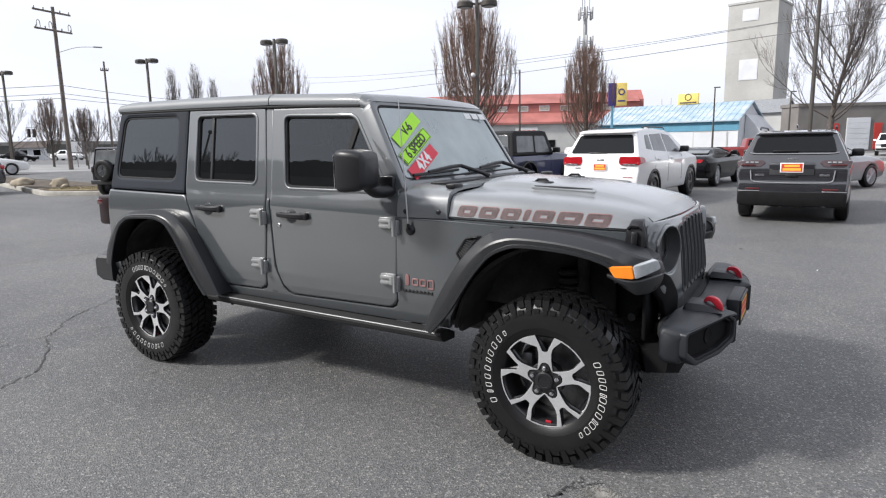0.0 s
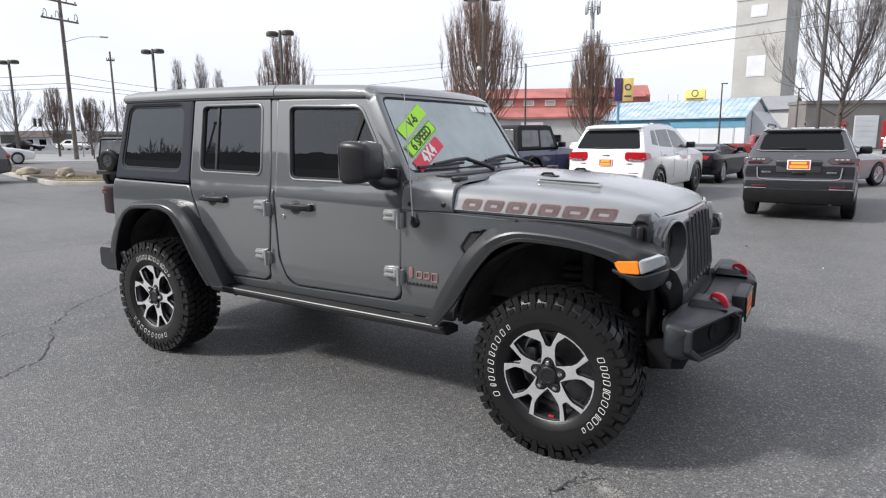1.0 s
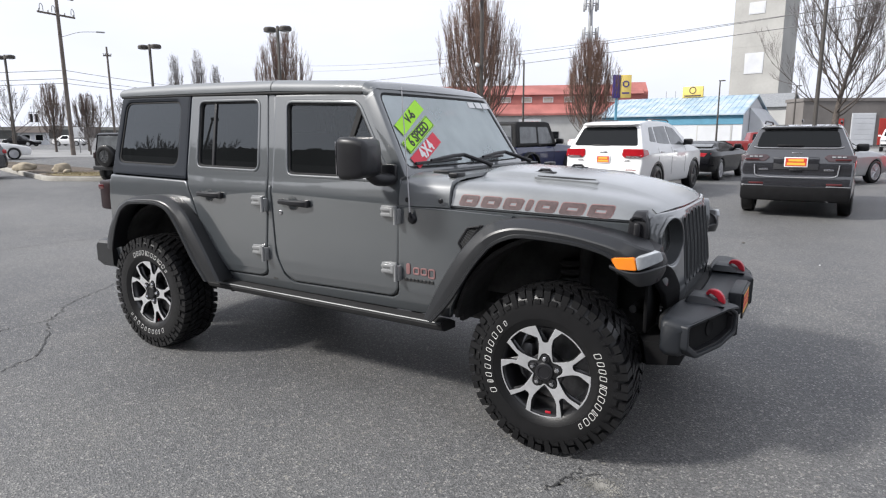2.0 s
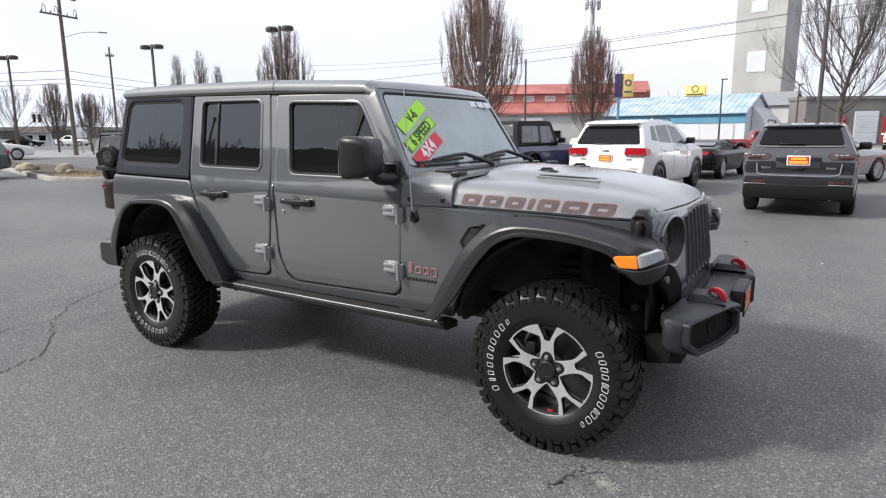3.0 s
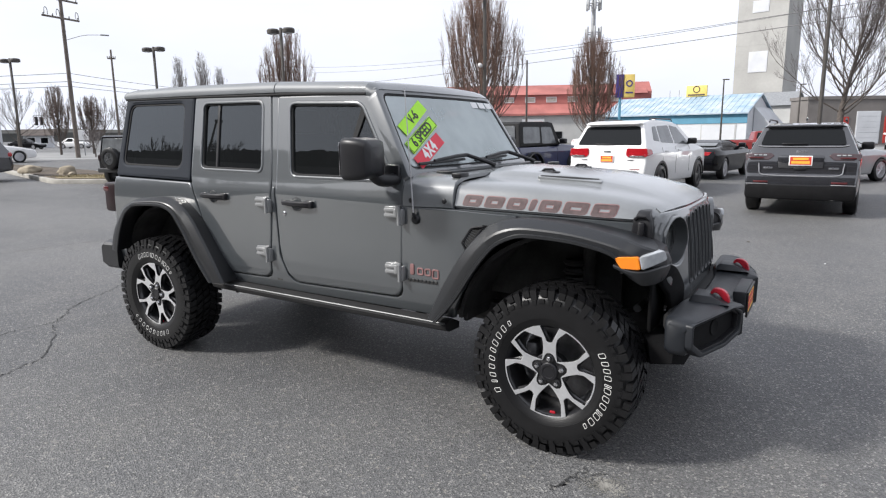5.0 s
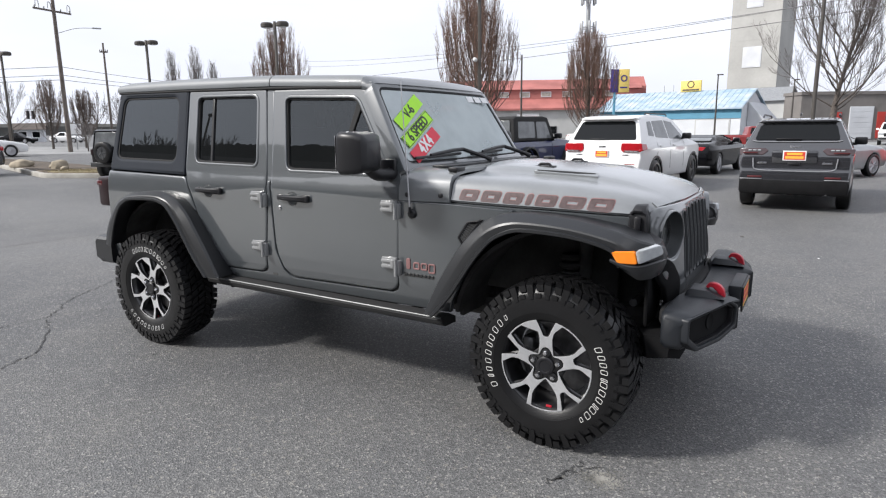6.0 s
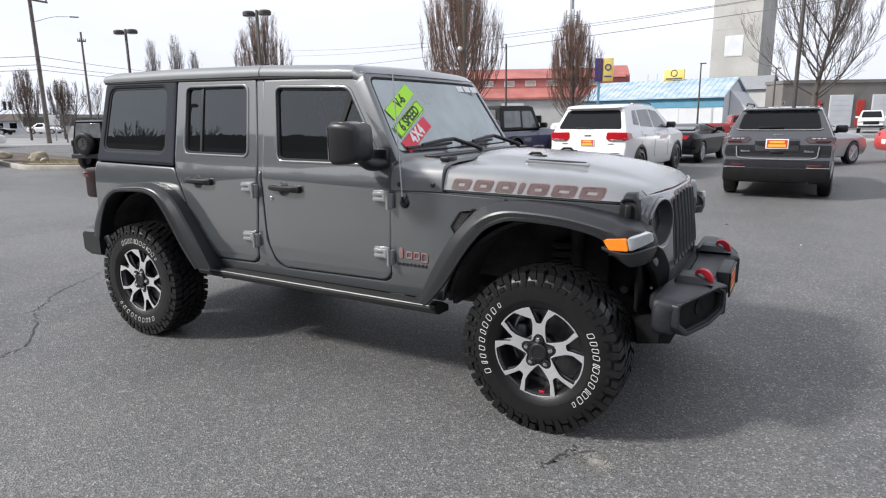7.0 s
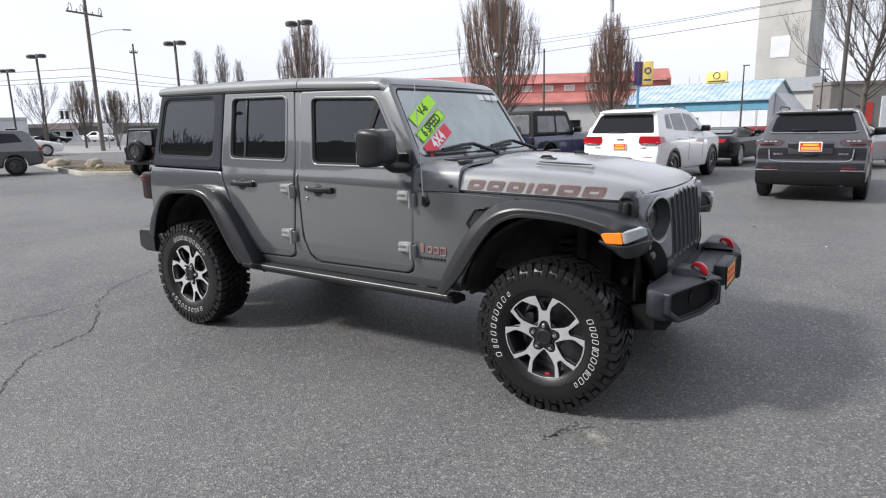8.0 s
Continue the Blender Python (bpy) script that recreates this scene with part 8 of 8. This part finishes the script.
def building_red():
    p0, d, n, L = frame_axes((-52, 68.0), (-19.9, 83.0))
    t = thing("commercial_building", "grey building with faded red metal upper roof and clerestory windows", "building")
    part("wall", prism(bmesh.new(), p0, d, n, L, [(0, 0), (0, 3.8), (9, 3.8), (9, 0)]), M["greywall"], t)
    roof = part("roof", prism(bmesh.new(), p0 - d * 0.4, d, n, L + 0.4, [(-0.5, 3.75), (-0.5, 4.0), (2.2, 5.3), (2.2, 6.6), (1.9, 6.6), (5.5, 8.1), (9.5, 6.4), (9.5, 3.75)]), M["redroof"], t, "faded red metal roof")
    for k in range(11):
        s = 1.6 + k * 2.9
        w = part("clerestory_window", wall_panel(bmesh.new(), p0 + n * 2.2, d, n, rect(s, s + 1.4, 5.55, 6.3), 0.05, 0.04), M["whitewall"], t)
        part("pane", wall_panel(bmesh.new(), p0 + n * 2.2, d, n, rect(s + 0.1, s + 1.3, 5.65, 6.2), 0.06, 0.02), M["kerb"], w)
    part("gable", prism(bmesh.new(), p0 + d * (L - 3.5) + n * 3.0, d, n, 4.2, [(0, 3.8), (0, 6.9), (2.0, 8.3), (4.0, 6.9), (4.0, 3.8)]), M["redroof"], t)
    sg = part("shop_sign", wall_panel(bmesh.new(), p0, d, n, rect(18.6, 21.6, 2.2, 3.3), 0.2, 0.12), M["white"], t)
    bm = bmesh.new()
    for k in range(4):
        wall_panel(bm, p0, d, n, rect(18.9 + 0.65 * k, 19.35 + 0.65 * k, 2.55, 2.95), 0.225, 0.02)
    part("sign_mark", bm, M["platered"], sg)
    for s in (15.5, 22.4):
        w = part("window", wall_panel(bmesh.new(), p0, d, n, rect(s, s + 1.6, 0.6, 1.6), 0.05, 0.04), M["trim"], t)
        part("pane", wall_panel(bmesh.new(), p0, d, n, rect(s + 0.1, s + 1.5, 0.7, 1.5), 0.06, 0.02), M["carglass"], w)


def tower():
    p0, d, n, L = frame_axes((-13.6, 111.0), (-6.35, 109.6))
    t = thing("grain_tower", "tall weathered concrete tower with white window panels", "tower")
    part("wall", prism(bmesh.new(), p0, d, n, L, [(0, 0), (0, 22.3), (8.0, 22.3), (8.0, 0)]), M["concrete"], t)
    part("roof", prism(bmesh.new(), p0 - d * 0.12 - n * 0.12, d, n, L + 0.24, [(0, 22.3), (0, 22.6), (8.2, 22.6), (8.2, 22.3)]), M["concrete"], t)
    for a, b, c, e in ((2.2, 4.6, 19.6, 21.4), (2.1, 4.9, 10.5, 13.7), (2.2, 4.7, 3.5, 6.5)):
        w = part("window", wall_panel(bmesh.new(), p0, d, n, rect(a, b, c, e), 0.08, 0.06), M["whitewall"], t)
        part("pane", wall_panel(bmesh.new(), p0, d, n, rect(a + 0.15, b - 0.15, c + 0.15, e - 0.15), 0.10, 0.03), M["whitewall"], w)
    for z in (3.6, 7.3, 11.0, 14.7, 18.4):
        part("pour_line", wall_panel(bmesh.new(), p0, d, n, rect(0, L, z, z + 0.05), 0.02, 0.02), M["concrete"], t)
    sh = thing("warehouse", "low grey gabled warehouse at the tower foot", "building")
    q0 = p0 + d * (L + 0.5)
    part("wall", prism(bmesh.new(), q0 - n * 30, d, n, 8.5, [(0, 0), (0, 4.2), (3, 5.6), (6, 4.2), (6, 0)]), M["greywall"], sh)
    part("roof", prism(bmesh.new(), q0 - n * 30.2 - d * 0.2, d, n, 8.9, [(-0.2, 4.2), (3.1, 5.85), (6.5, 4.2), (3.1, 5.65)]), M["galv"], sh)


def building_right():
    p0, d, n, L = frame_axes((-1.2, 65.2), (30, 84.0))
    t = thing("commercial_building", "dark grey low building with white doors and red panels", "building")
    part("wall", prism(bmesh.new(), p0, d, n, L, [(0, 0), (0, 4.35), (3, 4.35), (3, 0)]), M["darkwall"], t)
    part("parapet", prism(bmesh.new(), p0 - d * 0.1 - n * 0.1, d, n, L + 0.2, [(0, 4.2), (0, 4.5), (3.2, 4.5), (3.2, 4.2)]), M["darkwall"], t)
    for k in range(8):
        s = 2.9 + 4.1 * k
        part("red_panel", wall_panel(bmesh.new(), p0, d, n, rect(s + 0.25, s + 1.0, 0.15, 2.6), 0.05, 0.04), M["redpanel"], t)
        dr = part("roller_door", wall_panel(bmesh.new(), p0, d, n, rect(s + 1.7, s + 3.95, 0.1, 3.1), 0.07, 0.05), M["whitewall"], t)
        for q in range(6):
            part("door_slat", wall_panel(bmesh.new(), p0, d, n, rect(s + 1.75, s + 3.9, 0.15 + 0.49 * q, 0.60 + 0.49 * q), 0.09, 0.02), M["whitewall"], dr)


def roadside_sign():
    t = thing("pylon_sign", "purple and yellow pylon sign on a blue post", "sign", pose(-14.3, 51.3, 0, 0, 0, 24))
    part("post", B(((-0.5, 0, 2.2), (0.2, 0.2, 4.4), 0.02)), M["bluewall"], t)
    part("purple_face", B(((-0.55, -0.02, 5.3), (0.62, 0.3, 1.9), 0.02)), M["purple"], t)
    f = part("yellow_face", B(((0.22, 0, 5.3), (0.9, 0.26, 1.9), 0.02)), M["yellow"], t)
    part("emblem", lathe(bmesh.new(), [(-0.155, 0.28), (-0.14, 0.28), (-0.14, 0.18), (-0.155, 0.18)], 20, "y", (0.22, 0, 5.5), close=True), M["purple"], f)
    part("print", B(((0.22, -0.14, 4.75), (0.6, 0.02, 0.12))), M["purple"], f)


def house():
    p0, d, n, L = frame_axes((-110, 48.0), (-108, 51.4))
    t = thing("house", "white bungalow with a dark shingle roof", "house")
    part("wall", prism(bmesh.new(), p0, d, n, L, [(0, 0), (0, 2.0), (5, 2.0), (5, 0)]), M["whitewall"], t)
    part("roof", prism(bmesh.new(), p0 - d * 0.4, d, n, L + 0.8, [(-0.5, 1.95), (2.5, 3.0), (5.5, 1.95), (2.5, 2.85)]), M["brown"], t)
    for a in (0.5, 2.3):
        w = part("window", wall_panel(bmesh.new(), p0, d, n, rect(a, a + 1.2, 0.6, 1.7), 0.05, 0.04), M["white"], t)
        part("pane", wall_panel(bmesh.new(), p0, d, n, rect(a + 0.1, a + 1.1, 0.7, 1.6), 0.06, 0.02), M["carglass"], w)


# pale long shop at the left end of the street
p0, d, n, L = frame_axes((-113, 30.0), (-109.5, 44.8))
t = thing("commercial_building", "far pale flat-roofed shop at the street's end", "building")
part("wall", prism(bmesh.new(), p0, d, n, L, [(0, 0), (0, 3.6), (8, 3.6), (8, 0)]), M["whitewall"], t)
part("parapet", prism(bmesh.new(), p0 - n * 0.1, d, n, L, [(0, 3.5), (0, 3.95), (8.2, 3.95), (8.2, 3.5)]), M["greywall"], t)
for a in (2.0, 7.0, 12.0):
    w = part("shop_window", wall_panel(bmesh.new(), p0, d, n, rect(a, a + 1.8, 0.8, 2.3), 0.05, 0.04), M["white"], t)
    part("pane", wall_panel(bmesh.new(), p0, d, n, rect(a + 0.1, a + 1.7, 0.9, 2.2), 0.06, 0.02), M["carglass"], w)
building_blue()
building_red()
tower()
building_right()
roadside_sign()
house()

# long pale shop far down the street
p0, d, n, L = frame_axes((-72, 44.0), (-50, 58.0))
t = thing("commercial_building", "far tan shop front behind street trees", "building")
part("wall", prism(bmesh.new(), p0, d, n, L, [(0, 0), (0, 3.2), (8, 3.2), (8, 0)]), M["kerb"], t)
part("parapet", prism(bmesh.new(), p0 - n * 0.1, d, n, L, [(0, 3.0), (0, 3.5), (8.2, 3.5), (8.2, 3.0)]), M["greywall"], t)
for a in (1.5, 5.5, 9.5, 13.5, 17.5):
    w = part("shop_window", wall_panel(bmesh.new(), p0, d, n, rect(a, a + 2.6, 0.5, 2.3), 0.05, 0.04), M["trim"], t)
    part("pane", wall_panel(bmesh.new(), p0, d, n, rect(a + 0.1, a + 2.5, 0.6, 2.2), 0.06, 0.02), M["carglass"], w)
t = thing("road_sign", "white street sign board on a post", "sign", pose(-54.0, 26.8, 0, 0, 0, 60))
part("board", B(((0, 0, 1.75), (0.85, 0.06, 0.9), 0.02)), M["white"], t)
part("post", B(((0, 0.05, 0.9), (0.08, 0.08, 1.8), 0.01)), M["galv"], t)

# distant low ridge with woods that closes the horizon
bm = bmesh.new()
rings = []
for k in range(121):
    a = 2 * math.pi * k / 120
    R = 330
    h = 5.5 + 3.5 * noise.noise(Vector((math.cos(a) * 3, math.sin(a) * 3, 0))) + 1.2 * noise.noise(Vector((math.cos(a) * 25, math.sin(a) * 25, 2)))
    rings.append([Vector((R * math.cos(a), R * math.sin(a) + 60, -0.5)), Vector((R * math.cos(a) * 1.01, R * math.sin(a) * 1.01 + 60, h * 0.7)), Vector((R * math.cos(a) * 1.04, R * math.sin(a) * 1.04 + 60, h))])
loft(bm, rings, closed=False, caps=False)
solo("backdrop", bm, M["hill"], "far dark ridge with bare woods", "backdrop", kind="structure")

# more parked and street vehicles, far off
far_sedan("white sedan parked beyond the kerb island", place(-45.7, 13.2, 25) @ Matrix.Scale(1.12, 4), M["whitepaint"])
far_sedan("white car parked at the far kerb", place(-58.5, 17.5, 100), M["whitepaint"], 4.4, 1.5)
far_sedan("dark car on the far street", place(-98, 40.8, 60), M["darkpaint"], 4.6, 1.5)
far_sedan("silver car on the far street", place(-93, 52.0, 60), M["silverpaint"], 4.6, 1.45)
far_sedan("white car on the far street by the trees", place(-96, 46.5, 62), M["whitepaint"], 4.6, 1.5)
far_sedan("white car parked before the red roof", place(-16.5, 44.5, 62), M["whitepaint"], 4.6, 1.5)
far_sedan("bright red car at the lot's edge", place(3.15, 20.2, 75), M["brightred"], 4.5, 1.35)


def edge_suv():
    b = Body(4.7, 0.94, 1.10, 1.74, 0.66)
    car = thing("suv", "dark grey sport utility vehicle parked beside the kerb island", "car", place(-24.7, 7.95, -157) @ Matrix.Scale(0.94, 4))
    fw, rw = 3.75, 0.95
    o = [(0.06, 0.42), (0.0, 0.60), (0.04, 0.90), (0.08, 1.12), (0.40, 1.62), (0.60, 1.72), (1.7, 1.75), (2.5, 1.70), (3.45, 1.16), (4.3, 1.04), (4.62, 0.9), (4.68, 0.45)]
    o += [(fw + 0.42, 0.32)] + arch(fw, 0.41, 0.36) + [(fw - 0.42, 0.30), (rw + 0.42, 0.30)] + arch(rw, 0.41, 0.36) + [(rw - 0.42, 0.34)]
    part("body", shell(bmesh.new(), o, b, 0.05, lambda x, z: z < 0.8 and (abs(x - fw) < 0.43 or abs(x - rw) < 0.43)), [M["greypaint"], M["under"]], car, angle=32)
    part("rear_window", across(bmesh.new(), (0.16, 1.2), (0.38, 1.57), 0.66, 0.57, 0.05, 0.012), M["carglass"], car)
    for s in (-1, 1):
        for q in ([(0.62, 1.28), (1.9, 1.2), (1.9, 1.63), (0.85, 1.60)], [(2.0, 1.2), (2.95, 1.17), (2.45, 1.58), (2.0, 1.63)]):
            bm = bmesh.new()
            panel(bm, rounded(q, 0.035, 3), r=0.003, depth=0.02, fn=on_body(b, s, 0.005), cuts=zcuts(1.3, 1.45))
            part("side_window", bm, M["carglass"], car)
        part("tail_lamp", B(((0.08, s * 0.80, 1.02), (0.14, 0.22, 0.16), 0.04)), M["taillens"], car)
        for c in (fw, rw):
            simple_wheel(car, c, s * 0.82, s, 0.37, 0.25, 0.24, M["rimblack"], 5)
    side_mirror(car, b, 2.85, 1.18, M["greypaint"])


edge_suv()

# the dealer's building and its trees on the near side of the lot, seen only as reflections
t = thing("dealer_building", "long brown dealer building on the near side of the lot", "building")
p0, d, n, L = frame_axes((8, -19), (-52, -15))
part("wall", prism(bmesh.new(), p0, d, n, L, [(0, 0), (0, 6.6), (10, 6.6), (10, 0)]), M["brown"], t)
part("parapet", prism(bmesh.new(), p0 - n * 0.2, d, n, L, [(0, 6.3), (0, 6.9), (10.4, 6.9), (10.4, 6.3)]), M["darkwall"], t)
for k in range(12):
    w = part("shop_window", wall_panel(bmesh.new(), p0, d, n, rect(3 + 4.6 * k, 6.6 + 4.6 * k, 0.4, 3.2), 0.06, 0.05), M["trim"], t)
    part("pane", wall_panel(bmesh.new(), p0, d, n, rect(3.1 + 4.6 * k, 6.5 + 4.6 * k, 0.5, 3.1), 0.08, 0.02), M["carglass"], w)
round_tree(-58.8, -38.0, 14.9, 5.6, 10.8, 21, "bare tree behind the dealer building", rmin=0.014, full=1.1)
round_tree(-50.5, -38.0, 14.7, 5.8, 10.6, 24, "bare tree behind the dealer building", rmin=0.014, full=1.1)
t = thing("street_lamp", "tall single lamp behind the dealer building", "street lamp", pose(-53.4, -38.0, 0))
part("pole", tube(bmesh.new(), [(0, 0, -0.1), (0, 0, 18.6)], [0.16, 0.10], 10), M["pole"], t)
part("lamp_head", B(((0.35, 0, 18.7), (0.9, 0.4, 0.3), 0.08)), M["pole"], t)
bm = bmesh.new()
rings = []
for k in range(501):
    x = 30 - 150 * k / 500
    h = 12.9 + 0.4 * noise.noise(Vector((x * 0.05, 0, 3))) + 0.15 * noise.noise(Vector((x * 0.4, 1, 3))) + 0.25 * abs(noise.noise(Vector((x * 0.9, 2, 3)))) + 0.2 * noise.noise(Vector((x * 4.0, 2, 3)))
    rings.append([Vector((x, -30, 0)), Vector((x, -30.3, h * 0.5)), Vector((x, -31, h)), Vector((x, -34, h * 0.8)), Vector((x, -35, 0))])
loft(bm, rings)
solo("tree_belt", bm, M["hill"], "dark belt of evergreens behind the dealer building", "trees", kind="stuff")
